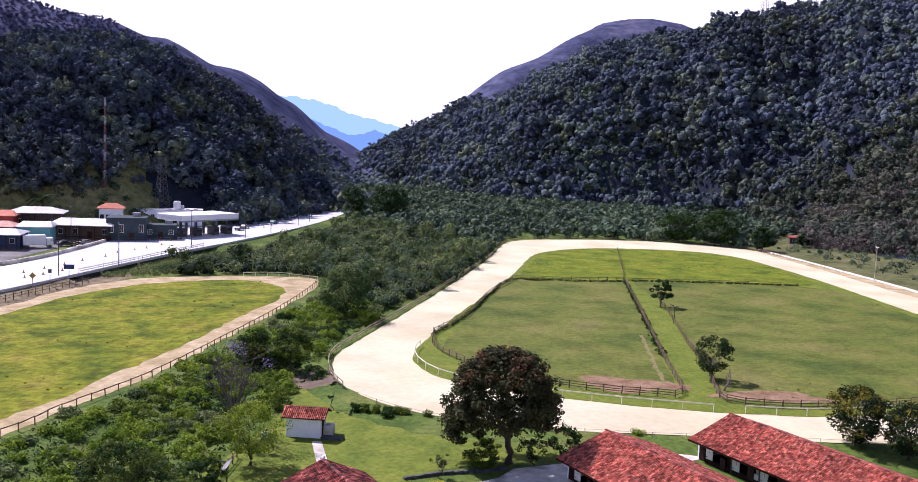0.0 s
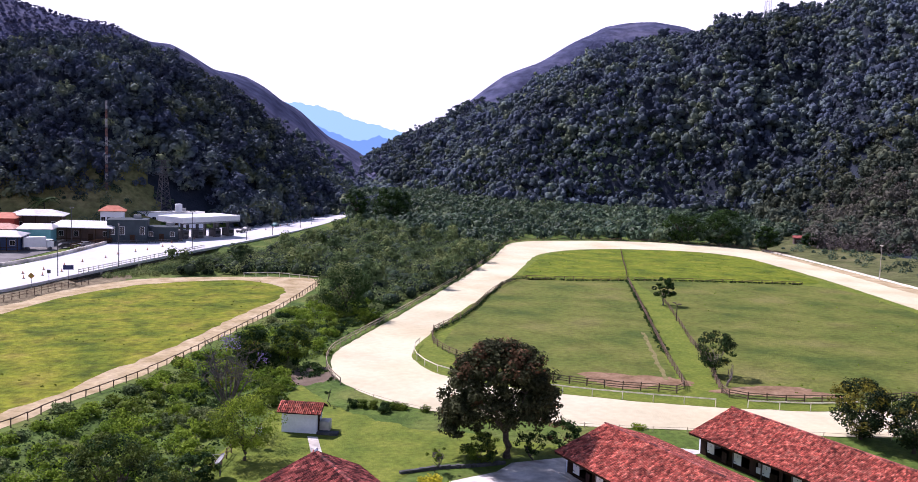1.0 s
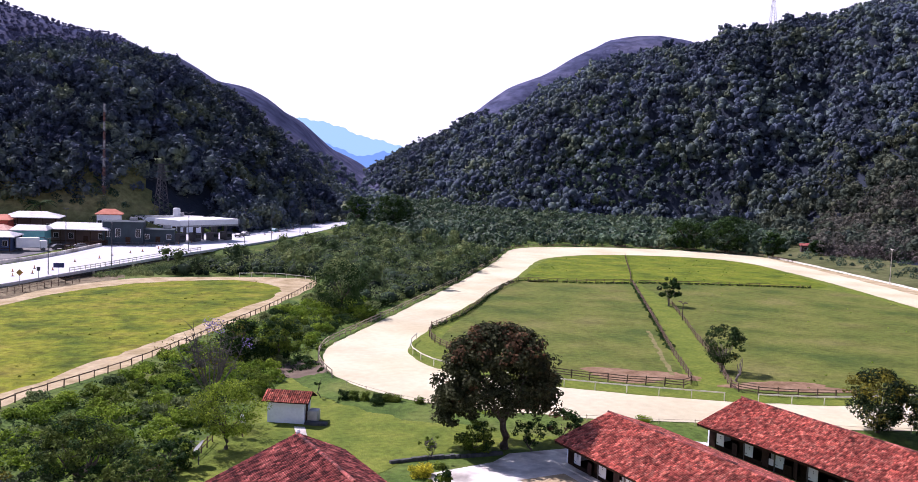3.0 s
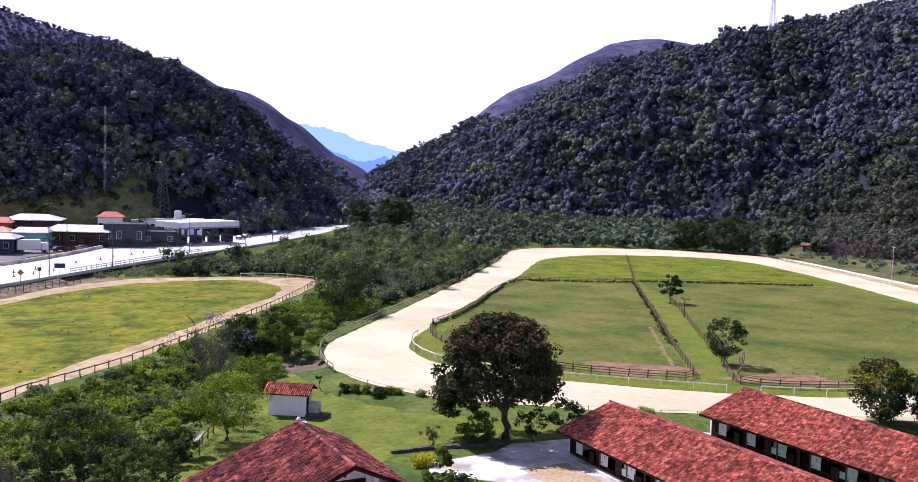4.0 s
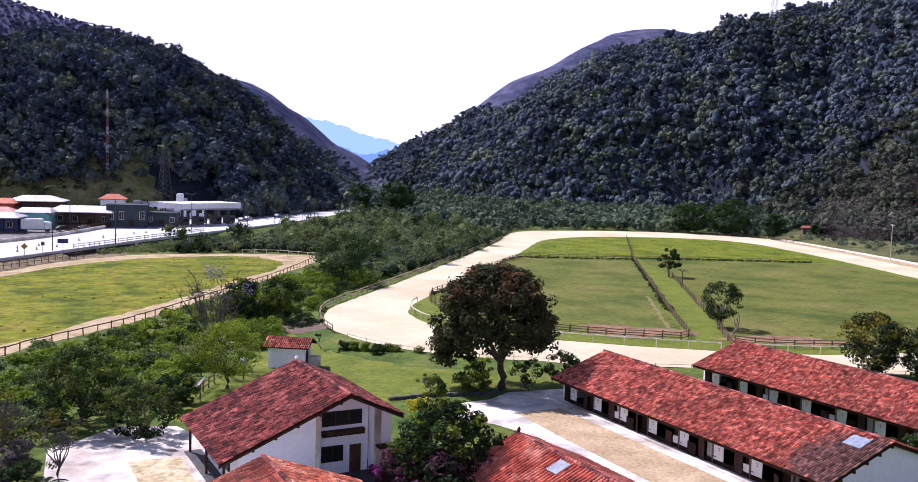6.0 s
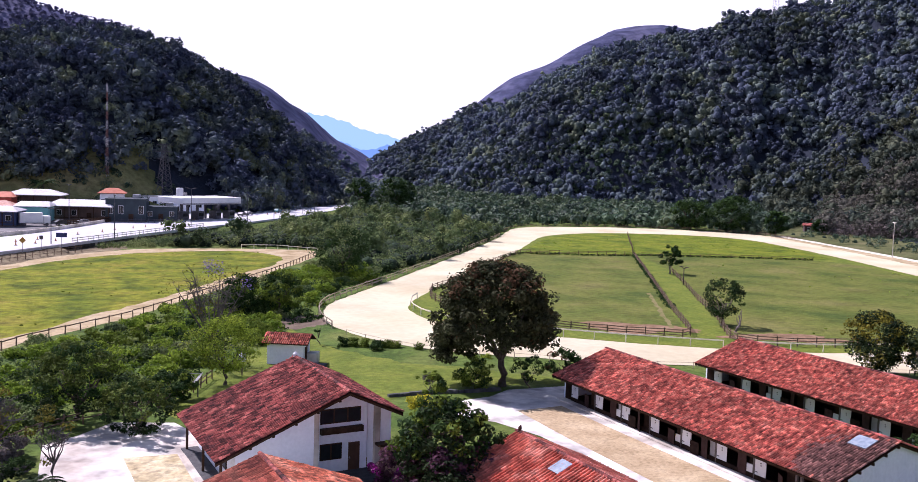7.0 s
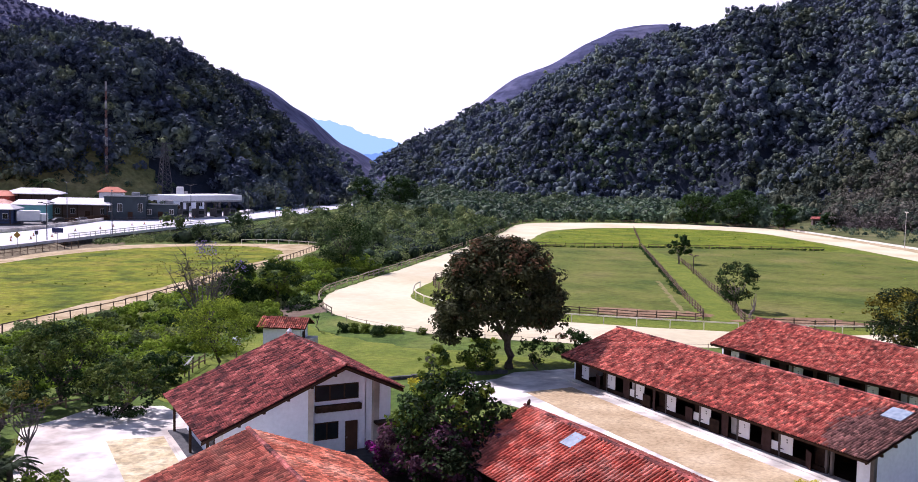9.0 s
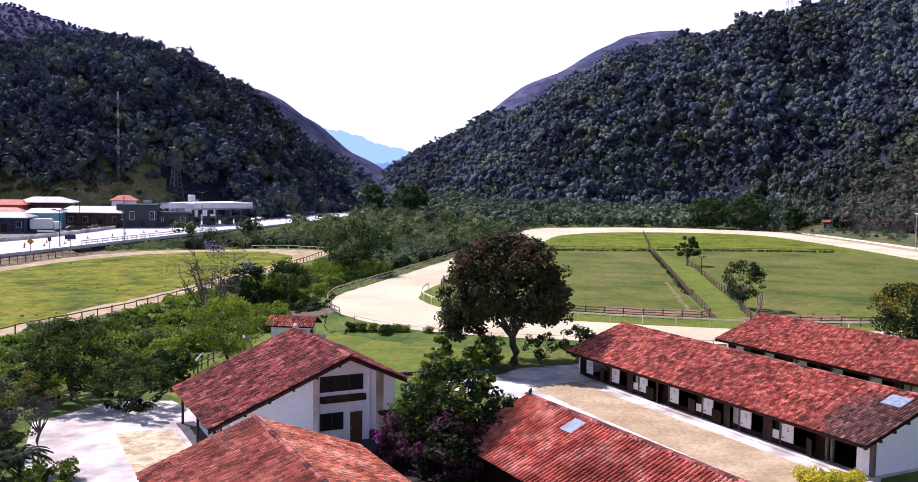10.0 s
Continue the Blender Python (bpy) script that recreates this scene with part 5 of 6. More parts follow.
tree("branching shrub near the stable", 50.6, 75.4, -0.5, 3.0, (1.6, 1.0, 3.3), "round", 1500, 0.1, [(LEAF_DEEP, 1.0, False)], radius=0.09, forks=5, category="shrub", name="shrub")
tree("dark shrub near the stable", 55.5, 76.5, -0.5, 3.0, (2.0, 0.5, 3.3), "round", 1700, 0.14, [(LEAF_DEEP, 0.8, False), (LEAF_BROWN, 0.2, False)], radius=0.09, forks=5, category="shrub", name="shrub")
tree("dark bush at the stable's end", 63.4, 41.5, -0.5, 2.6, (1.9, 0.3, 3.0), "round", 2200, 0.13, [(LEAF_DEEP, 1.0, False)], radius=0.09, forks=5, category="shrub", name="shrub")


def topiary(label, x, y, w, d, h, mat, turn=0.0, name="hedge_bush", count=1500):
    t = empty(name, pose(x, y, -0.5, 0, 0, turn), label, "hedge", "clipped hedge bushes" if "hedge" in label else "")
    k = 26
    c = np.stack([rng.uniform(-w / 2, w / 2, k) * 0.8, rng.uniform(-d / 2, d / 2, k) * 0.8, rng.uniform(0.15, h * 0.85, k)], -1)
    leaves("foliage", c, np.full(k, min(w, d) * 0.3), max(10, count // k), 0.075, mat, t, squash=0.8)
    bm = bmesh.new()
    tube(bm, [(0, 0, -0.1), (0.02, 0, h * 0.3), (0, 0.02, h * 0.6)], [0.06, 0.05, 0.02], 6)
    part("stem", bm, BARK, t)


for i, (x, y) in enumerate([(40.3, 101.0), (41.3, 100.1), (42.3, 99.3), (43.6, 98.3), (44.5, 97.5), (45.3, 96.7), (42.9, 96.9), (47.4, 94.7)]):
    topiary("clipped green hedge bush on the lawn", x, y, 1.35, 1.1, 1.3 if i != 6 else 1.15, LEAF_GREEN if i % 3 else LEAF_DEEP, -40)
topiary("round yellow-green bush beside the track", 68.0, 78.6, 1.5, 1.4, 1.1, LEAF_LIME)
topiary("golden clipped shrub by the driveway", 36.9, 72.8, 2.4, 1.3, 1.1, LEAF_YELLOW, -10, count=2600)
topiary("golden clipped hedge by the stable", 47.3, 38.1, 4.4, 2.0, 0.95, LEAF_YELLOW, -30, count=9000)
topiary("golden flowering hedge behind the large tree", 52.0, 88.5, 4.0, 1.0, 0.9, LEAF_LIME, -40, count=1200)

# low stone garden edging
bm = bmesh.new()
EDGE = curve_points([(36, 77.2), (40, 77.0), (44, 76.0), (47, 75.6)], 0.55)
for p in EDGE:
    s = rng.uniform(0.8, 1.2)
    boxes(bm, (p[0] - 0.26 * s, p[0] + 0.26 * s, p[1] - 0.18, p[1] + 0.18, -0.55, -0.18 + rng.uniform(-0.06, 0.06)))
tagged(part("garden_edging", bm, ROCK), "low dark stone garden edging", "edging", kind="structure")

# ---- thickets and forest ----
def scatter(poly, spacing, seed):
    g = np.random.default_rng(seed)
    p = np.array([q[:2] for q in poly], float)
    lo, hi = p.min(0), p.max(0)
    gx, gy = np.meshgrid(np.arange(lo[0], hi[0], spacing), np.arange(lo[1], hi[1], spacing))
    x = gx.ravel() + g.uniform(-0.5, 0.5, gx.size) * spacing
    y = gy.ravel() + g.uniform(-0.5, 0.5, gx.size) * spacing
    k = inside(poly, x, y)
    return x[k], y[k]


BELT_NEAR = [(-30, 70), (-2, 74), (4, 76), (10, 81), (18, 88), (24, 96), (31, 105), (37, 114), (43.5, 118), (44, 126), (55, 141), (75, 164), (68, 184), (53, 166.5), (35, 141.8), (19, 121), (7, 108.6), (0, 101), (-28, 75)]
g = np.random.default_rng(3)
x, y = scatter(BELT_NEAR, 3.7, 3)
fe = (x - 72) * -0.8 + (y - 200) * 0.6
big_r = g.uniform(1.1, 2.7, len(x)) * np.where(fe > -7, 0.6, 1.0)
tall = g.uniform(0.45, 1.0, len(x)) * np.where(fe > -7, 0.6, 1.0)
kind = g.random(len(x)) + 0.25 * np.sin(x * 0.2) * np.cos(y * 0.15)
# vines and shrubs heaped into mounds, with dark gaps between them
for mat, a, b, label in ((LEAF_SCRUB, -9, 0.5, "bright green vine-covered creekside mounds"), (LEAF_GREEN, 0.5, 0.74, "mid-green creekside shrubs"), (LEAF_CREEK, 0.74, 0.9, "dull green creekside shrubs"), (LEAF_DEEP, 0.9, 9, "dark green creekside shrubs")):
    s = np.flatnonzero((kind >= a) & (kind < b))
    s = np.repeat(s, 15)
    d = g.normal(size=(len(s), 3))
    d[:, 2] = np.abs(d[:, 2])
    d /= np.linalg.norm(d, axis=1)[:, None]
    d *= np.stack([big_r[s], big_r[s], big_r[s] * tall[s]], -1) * 0.85
    c = np.stack([x[s], y[s], ground_height(x[s], y[s]) + 0.25], -1) + d
    tagged(leaves("scrub", c, g.uniform(0.42, 0.8, len(s)), 44, 0.16, mat, squash=0.75), label, "scrub", kind="stuff")
# low weeds between the mounds, deep green to darken the gaps as shade
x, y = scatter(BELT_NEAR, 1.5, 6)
tagged(leaves("creek_weeds", np.stack([x, y, ground_height(x, y) + 0.12], -1), np.full(len(x), 0.7), 16, 0.17, LEAF_DEEP, squash=0.35), "low weeds along the creek, dark green as shade between mounds", "weeds", kind="stuff")

BELT_FAR = [(75, 164), (110, 200), (146, 243), (160, 263), (150, 330), (143, 349), (103, 295), (64, 245), (42, 222), (48, 219), (68, 216), (77, 203), (68, 184)]
x, y = scatter(BELT_FAR, 2.6, 4)
off_road = (x - 21.4) * -0.76 + (y - 217.9) * 0.65 < -2.5
x, y = x[off_road], y[off_road]
r = rng.uniform(1.3, 3.0, len(x))
c = np.stack([x, y, ground_height(x, y) + r * 0.6], -1)
# dark cores stand for the shade inside the thicket
tagged(crowns("thicket", c - np.array([0, 0, 0.3]), r * 0.5, 1, FOREST_MID, 0.25), "dark shaded cores of the dense valley thicket", "thicket", kind="stuff")
tagged(leaves("thicket_leaves", c, r, 76, 0.24, LEAF_CREEK, squash=0.85), "sunlit leaves of the valley thicket", "thicket", kind="stuff")
x, y = scatter([(24, 219.5), (34, 220), (46, 220.5), (56, 232), (66, 246), (72, 262), (64, 263), (45, 241.5)], 1.9, 8)
low = (x - 21.4) * -0.76 + (y - 217.9) * 0.65 < -0.8
x, y = x[low], y[low]
r = rng.uniform(0.7, 1.5, len(x))
tagged(leaves("bridge_bushes", np.stack([x, y, ground_height(x, y) + r * 0.4], -1), r, 70, 0.2, LEAF_CREEK, squash=0.8), "green bushes below the highway bridge", "bushes", kind="stuff")
BELT_BACK = [(160, 263), (176, 282), (191, 289), (205, 288), (222, 285), (240, 276), (254, 264), (264, 242), (300, 262), (360, 300), (420, 420), (400, 560), (300, 640), (240, 620), (200, 500), (160, 400), (140, 352)]
x, y = scatter(BELT_BACK, 4.6, 5)
r = rng.uniform(1.8, 3.9, len(x)) * (1 + 0.25 * np.sin(x * 0.06) * np.cos(y * 0.045))
c = np.stack([x, y, ground_height(x, y) + r * 0.55], -1)
VALLEY = (c, r)


def lumpy(name, label, c, r, lobes, sprays, spray, mat, g, category="forest", core=0.76, subdiv=1, spread=0.44):
    """Tree crowns of several merged lobes, each closely covered with leaf sprays."""
    d = np.clip(g.normal(size=(len(c), lobes, 3)), -1.5, 1.5) * np.array([spread, spread, spread * 0.72])
    d[:, 0] *= 0.3
    d[:, 0, 2] += 0.25
    lc = (c[:, None] + d * r[:, None, None]).reshape(-1, 3)
    lr = np.repeat(r, lobes) * g.uniform(0.30, 0.60, len(lc)) * (4.5 / (lobes + 0.5)) ** 0.4
    tagged(crowns(name, lc, lr * core, subdiv, mat, 0.22, (0.8, 1.15), -0.45), label, category, kind="stuff")
    size = np.repeat(np.clip(lr * 0.36, 0.3, 0.95), sprays) * spray
    tagged(leaves(name + "_leaves", lc, lr, sprays, size, mat, squash=0.98, shell=0.8, up=0.35, loose=0.3), "outer leaf sprays of the " + label.split(" on ")[0], category, kind="stuff")


def hill_forest(name, label, az0, az1, r0, r1, spacing, seed, size, rows, start, lobes, sprays, spray, stop=1.0, mat=FOREST, core=0.76, near=0, far=5000, subdiv=1, spread=0.44):
    """Crowns on the slopes of a hill, from start (share of the climb) to its crest and a little past it."""
    g = np.random.default_rng(seed)
    A, R = [], []
    for q in np.arange(r0, r1, spacing):
        k = int(radians(az1 - az0) * q / spacing)
        A.append(az0 + (az1 - az0) * (np.arange(k) + g.uniform(-0.5, 1.5, k)) / k)
        R.append(q + g.uniform(-0.8, 0.8, k) * spacing)
    a, rho = np.concatenate(A), np.concatenate(R)
    t = np.array(rows, float)
    foot, crest = np.interp(a, t[:, 0], t[:, 1]), np.interp(a, t[:, 0], t[:, 2])
    if np.ndim(start):
        start = np.interp(a, *start)
    k = (rho > foot + start * (crest - foot)) & (rho < np.where(stop < 1, foot + stop * (crest - foot), crest * 1.03)) & (rho > np.interp(a, [45, 47], [0, near])) & (rho < far)
    a, rho = np.radians(a[k]), rho[k]
    x, y = np.sin(a) * rho, np.cos(a) * rho
    # stands of larger and of smaller trees, with single giants among them
    patch = 1 + 0.3 * np.sin(x * 0.045 + 1) * np.cos(y * 0.038 + x * 0.02) + 0.15 * np.sin(x * 0.11 + y * 0.07)
    r = (size[0] + (size[1] - size[0]) * g.random(len(x)) ** 1.7) * patch
    climb = rho / np.interp(np.degrees(a), t[:, 0], t[:, 2])
    r = np.minimum(r * (1 + 0.3 * (g.random(len(x)) > 0.95)), np.where(climb > 0.86, size[1] * 0.8, 99))
    r = r * np.interp(climb, [0.88, 0.97], [1.0, 0.68])
    c = np.stack([x, y, ground_height(x, y) + r * g.uniform(0.3, 1.0, len(x))], -1)
    lumpy(name, label, c, r, lobes, sprays, spray, mat, g, core=core, subdiv=subdiv, spread=spread)


hill_forest("forest_west", "dense dark forest on the western hill", -3, 23.2, 325, 540, 4.3, 11, (3.2, 6.8), HILL_WEST, ((7, 9.5, 13, 15), (0.12, 0.17, 0.14, -0.1)), 7, 21, 1.05, mat=FOREST_WEST_SHADED, core=0.5, spread=0.55)
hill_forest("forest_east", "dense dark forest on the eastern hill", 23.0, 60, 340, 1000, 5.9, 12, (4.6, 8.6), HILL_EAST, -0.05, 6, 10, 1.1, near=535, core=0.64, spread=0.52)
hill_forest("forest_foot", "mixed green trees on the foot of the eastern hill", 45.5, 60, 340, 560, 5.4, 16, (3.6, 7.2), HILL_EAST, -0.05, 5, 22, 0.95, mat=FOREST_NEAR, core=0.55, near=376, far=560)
hill_forest("forest_west_back", "low scrubby forest on the farther western ridge", -2, 13, 560, 722, 4.2, 13, (1.3, 2.6), HILL_WEST_BACK, 0.3, 2, 8, 1.2, 0.93, mat=HAZY_RIDGE_SCRUB, core=0.8)
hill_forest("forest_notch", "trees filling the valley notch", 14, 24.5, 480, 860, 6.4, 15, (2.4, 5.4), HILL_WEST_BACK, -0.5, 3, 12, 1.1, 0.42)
lumpy("valley_wood", "dense green valley wood and banana groves", *VALLEY, 2, 15, 1.25, LEAF_THICKET, np.random.default_rng(17), "wood", 0.5)
# taller single trees at the foot of the hills
for label, x, y, h, w in (("tall dark tree by the far road", 170, 374, 15, 7), ("tall dark tree by the far road", 178, 384, 14, 6), ("thin tree beside the highway bend", 152, 372, 13, 5), ("broad dark tree beyond the track", 258, 256, 12, 7),
                          ("broad dark tree beyond the track", 268, 262, 13, 8), ("rounded tree beyond the track", 262, 236, 9, 4.0), ("small dark tree beside the cottage", 294, 243, 5.5, 2.6), ("dark tree beyond the track", 250, 268, 12, 7)):
    tree(label, x, y, float(ground_height([x], [y])[0]), h, (w, h * 0.15, h), "round", 5000, 0.42, [(LEAF_DEEP, 0.7, False), (LEAF_THICKET, 0.3, False)], radius=0.4)


def palm(label, x, y, z, h, fronds, length, mat=LEAF_DEEP):
    t = empty("palm", pose(x, y, z), label, "palm")
    bm = bmesh.new()
    tube(bm, [(0, 0, -0.2), (0.1, 0, h * 0.5), (0.05, 0.1, h)], [0.28, 0.2, 0.18], 8)
    part("trunk", bm, BARK, t)
    for k in range(fronds):
        a, e = 2 * math.pi * k / fronds + rng.uniform(-0.2, 0.2), rng.uniform(0.1, 1.1)
        d = Vector((math.cos(a), math.sin(a), 0))
        s = Vector((-d.y, d.x, 0))
        bm = bmesh.new()
        for q in range(26):
            u = q / 26
            p = Vector((0.05, 0.1, h)) + d * (length * u * math.cos(e * (1 - u * 0.5))) + Vector((0, 0, length * (math.sin(e) * u - 0.75 * u * u)))
            for side in (-1, 1):
                tip = p + s * side * length * 0.2 * math.sin(math.pi * (0.15 + 0.8 * u)) + d * 0.12 * length - Vector((0, 0, 0.08 * length))
                bm.faces.new([bm.verts.new(v) for v in (p, p + d * length * 0.05, tip)])
        part("frond", bm, mat, t)


palm("broad palm on the grassy bank above the settlement", 22, 330, float(ground_height([22.0], [330.0])[0]), 6.5, 16, 5.5)
palm("dark palm at the forecourt's edge", 4.2, 60.6, -0.5, 1.3, 34, 1.9, LEAF_DARK)
palm("dark palm at the forecourt's edge", 2.6, 60.2, -0.5, 1.2, 30, 1.8, LEAF_DARK)
tree("slender half-bare tree at the forecourt's edge", 5.2, 62.0, -0.5, 6.0, (1.7, 2.4, 6.0), "round", 420, 0.09, [(LEAF_OLIVE, 1.0, False)], bark=GREYBARK, radius=0.11, forks=7, first=0.5, twig=4)
tree("grey leafless shrub tree behind the forecourt", 2.5, 73.0, -0.5, 5.0, (2.4, 1.4, 5.0), "round", 600, 0.1, [(LEAF_OLIVE, 1.0, False)], bark=GREYBARK, radius=0.12, forks=10, first=0.25, twig=6)
tree("low dark green shrub at the forecourt's edge", 5.6, 58.2, -0.5, 1.3, (1.6, 0.1, 1.5), "round", 1500, 0.12, [(LEAF_GREEN, 1.0, False)], radius=0.06, forks=4, category="shrub", name="shrub")
tree("dark rounded tree in the creek belt", 34.6, 126.0, -0.1, 6.0, (2.8, 0.3, 5.4), "round", 5200, 0.17, [(LEAF_DEEP, 0.85, False), (LEAF_GREEN, 0.15, False)], radius=0.2)
tree("green shrub tree in the creek belt", 39.5, 124.0, -0.2, 6.0, (2.6, 0.4, 6.2), "round", 4200, 0.18, [(LEAF_GREEN, 0.6, False), (LEAF_DEEP, 0.4, False)], radius=0.18)
tree("green shrub tree beside the garden fence", 16.8, 82.8, -0.5, 3.2, (2.0, 0.2, 3.0), "round", 2600, 0.14, [(LEAF_DEEP, 0.6, False), (LEAF_GREEN, 0.4, False)], radius=0.1, category="shrub", name="shrub")

# scattered bushes on the dry pasture beyond the track
x, y = scatter([(238, 145), (262, 205), (275, 240), (330, 275), (400, 300), (400, 240), (330, 150), (260, 110)], 7.0, 21)
r = rng.uniform(0.8, 2.4, len(x))
c = np.stack([x, y, ground_height(x, y) + r * 0.4], -1)
tagged(leaves("pasture_bushes", c, r, 60, 0.32, LEAF_THICKET, squash=0.8), "scattered dull green bushes on dry pasture", "bushes", kind="stuff")
# taller trees standing out of the valley thicket
x, y = scatter(BELT_FAR, 13.0, 22)
off_road = (x - 21.4) * -0.76 + (y - 217.9) * 0.65 < -6
x, y = x[off_road], y[off_road]
r = rng.uniform(2.4, 4.2, len(x))
c = np.stack([x, y, ground_height(x, y) + r * 1.1], -1)
lumpy("thicket_trees", "taller dark trees in the valley thicket", c, r, 5, 60, 0.62, LEAF_CREEK, np.random.default_rng(23), "thicket", 0.45)

# dark band added below the bridge edge in place of its shade
SHADE_BAND = curve_points([(20.6, 219.0), (45.0, 248.9), (90.0, 299.6)], 4.0)
bm = bmesh.new()
for a, b in zip(SHADE_BAND, SHADE_BAND[1:]):
    d = Vector((b[0] - a[0], b[1] - a[1], 0))
    q = Vector((-d.y, d.x, 0)).normalized() * 1.2
    low, high = Vector((0, 0, 0.15)), Vector((0, 0, 1.296))
    v = [bm.verts.new(Vector((p[0], p[1], 0)) + o + h) for h in (low, high) for p, o in ((a, Vector()), (b, Vector()), (b, q), (a, q))]
    for f in ((0, 1, 5, 4), (1, 2, 6, 5), (2, 3, 7, 6), (3, 0, 4, 7), (4, 5, 6, 7), (3, 2, 1, 0)):
        bm.faces.new([v[k] for k in f])
tagged(part("bridge_shade_band", bm, ROCK), "dark band for the shade under the highway bridge", "girder", kind="structure")

# taller trees standing out of the wood behind the track
x, y = scatter(BELT_BACK, 22.0, 24)
r = rng.uniform(2.6, 5.2, len(x))
k = np.flatnonzero(np.hypot(x - 205, y - 265) > 45)
lumpy("wood_trees", "taller dark trees in the valley wood", np.stack([x, y, ground_height(x, y) + r * 0.9], -1)[k], r[k], 6, 30, 0.85, LEAF_THICKET, np.random.default_rng(25), "wood", 0.4)

# piers under the highway bridge
for k, (x, y) in enumerate(((27, 226), (38, 239.5), (49, 252.5))):
    pier = empty("bridge_pier", pose(x, y, 0.0, 0, 0, 40), "grey concrete pier under the highway bridge", "pier", "bridge piers")
    box_part("pier_shaft", (-0.5, 0.5, 0.6, 5.0, -0.3, 1.3), CONCRETE, pier, "", 0.05)

# ---- settlement by the highway ----
def block_house(label, x, y, w, d, h, turn, wall, roof, over=0.7, rise=1.2, z=2.0, windows=3, category="building", name="roadside_house", hip=0.0, porch=0.0, parapet=False):
    """A roadside building: hip > 0 draws the roof in at both ends, porch > 0 opens a shaded veranda of that depth along the front."""
    t = empty(name, pose(x, y, z, 0, 0, turn), label, category)
    front = -d / 2 + porch
    box_part("wall", (-w / 2, w / 2, front, d / 2, -0.6, h), wall, t)
    box_part("plinth", (-w / 2 - 0.08, w / 2 + 0.08, -d / 2 - 0.08, d / 2 + 0.08, -0.7, 0.25), STALLWALL, t)
    if parapet:
        box_part("roof", (-w / 2 - 0.15, w / 2 + 0.15, -d / 2 - 0.15, d / 2 + 0.15, h, h + 0.35), roof, t, "", 0.04)
        box_part("roof_tank", (w * 0.12, w * 0.12 + 2.2, 0.3, 2.2, h + 0.35, h + 1.5), STEEL, t, "grey plant box on the flat roof", 0.06)
    else:
        bm = bmesh.new()
        a, b = w / 2 + over, d / 2 + over
        low = [bm.verts.new((px, py, h + 0.05)) for px, py in ((-a, -b), (a, -b), (a, b), (-a, b))]
        eave = [bm.verts.new((px, py, h + 0.25)) for px, py in ((-a, -b), (a, -b), (a, b), (-a, b))]
        ridge = [bm.verts.new((px, 0, h + 0.25 + rise)) for px in (-a + hip, a - hip)]
        bm.faces.new(low[::-1])
        for k in range(4):
            bm.faces.new((low[k], low[(k + 1) % 4], eave[(k + 1) % 4], eave[k]))
        bm.faces.new((eave[0], eave[1], ridge[1], ridge[0]))
        bm.faces.new((eave[1], eave[2], ridge[1]))
        bm.faces.new((eave[2], eave[3], ridge[0], ridge[1]))
        bm.faces.new((eave[3], eave[0], ridge[0]))
        part("roof", bm, roof, t)
    for k in range(int(porch > 0) * 5):
        px = -w / 2 + 0.15 + (w - 0.3) * k / 4
        box_part("veranda_post", (px - 0.11, px + 0.11, -d / 2 + 0.05, -d / 2 + 0.27, 0.25, h + 0.05), DARKWOOD, t)
    if porch:
        box_part("veranda_rail", (-w / 2, w / 2, -d / 2 + 0.1, -d / 2 + 0.18, 0.95, 1.15), DARKWOOD, t)
    for k in range(windows):
        cx = -w / 2 + w * (k + 0.5) / windows
        door = k == windows // 2 and windows > 1
        z0, z1 = (0.25, min(2.4, h * 0.7)) if door else (h * 0.36, h * 0.74)
        f = box_part("door" if door else "window", (cx - 0.7, cx + 0.7, front - 0.06, front + 0.04, z0, z1), DARKWOOD if door else WHITEPAINT, t)
        if not door:
            for q in (0, 1):
                box_part("pane", (cx - 0.62 + 0.64 * q, cx - 0.02 + 0.64 * q, front - 0.09, front - 0.05, z0 + 0.08, z1 - 0.08), GLASS, f)
    return t


WHITEROOF = material("white_sheet_roof", [(0.52, 0.50, 0.49), (0.70, 0.69, 0.68)], 0.5, 0.55, fine=(1.2, 0.15), stain=(0.25, 0.25))
ORANGEROOF = material("orange_roof", [(0.42, 0.13, 0.07), (0.55, 0.2, 0.12)], 0.5, 0.8)
ORANGEPALE = material("pale_orange_roof", [(0.48, 0.25, 0.18), (0.6, 0.36, 0.28)], 0.5, 0.8, fine=(1.5, 0.2))
TEAL = material("teal_wall", [(0.16, 0.42, 0.42), (0.2, 0.5, 0.5)], 0.5, 0.8)
BLUE = material("dark_blue_wall", [(0.03, 0.05, 0.12), (0.05, 0.08, 0.18)], 0.5, 0.7)
NAVY = material("slate_wall", [(0.022, 0.036, 0.045), (0.036, 0.055, 0.065)], 0.5, 0.6)
# brown lowered to carry the deep awning shade of the house fronts
TAN = material("shaded_brown_wall", [(0.07, 0.05, 0.045), (0.12, 0.08, 0.065)], 0.5, 0.8)
block_house("small dark red-roofed cottage among trees beyond the pasture", 304, 255, 6.5, 5.0, 2.4, -42, TAN, TILE_OLD, 0.4, 0.9, z=float(ground_height([304], [255])[0]), windows=2)
block_house("long roadside building with white sheet roof and shaded veranda", 30.5, 291, 17, 10, 4.3, -22, TAN, WHITEROOF, 1.0, 1.7, windows=4, hip=2.6, porch=2.8)
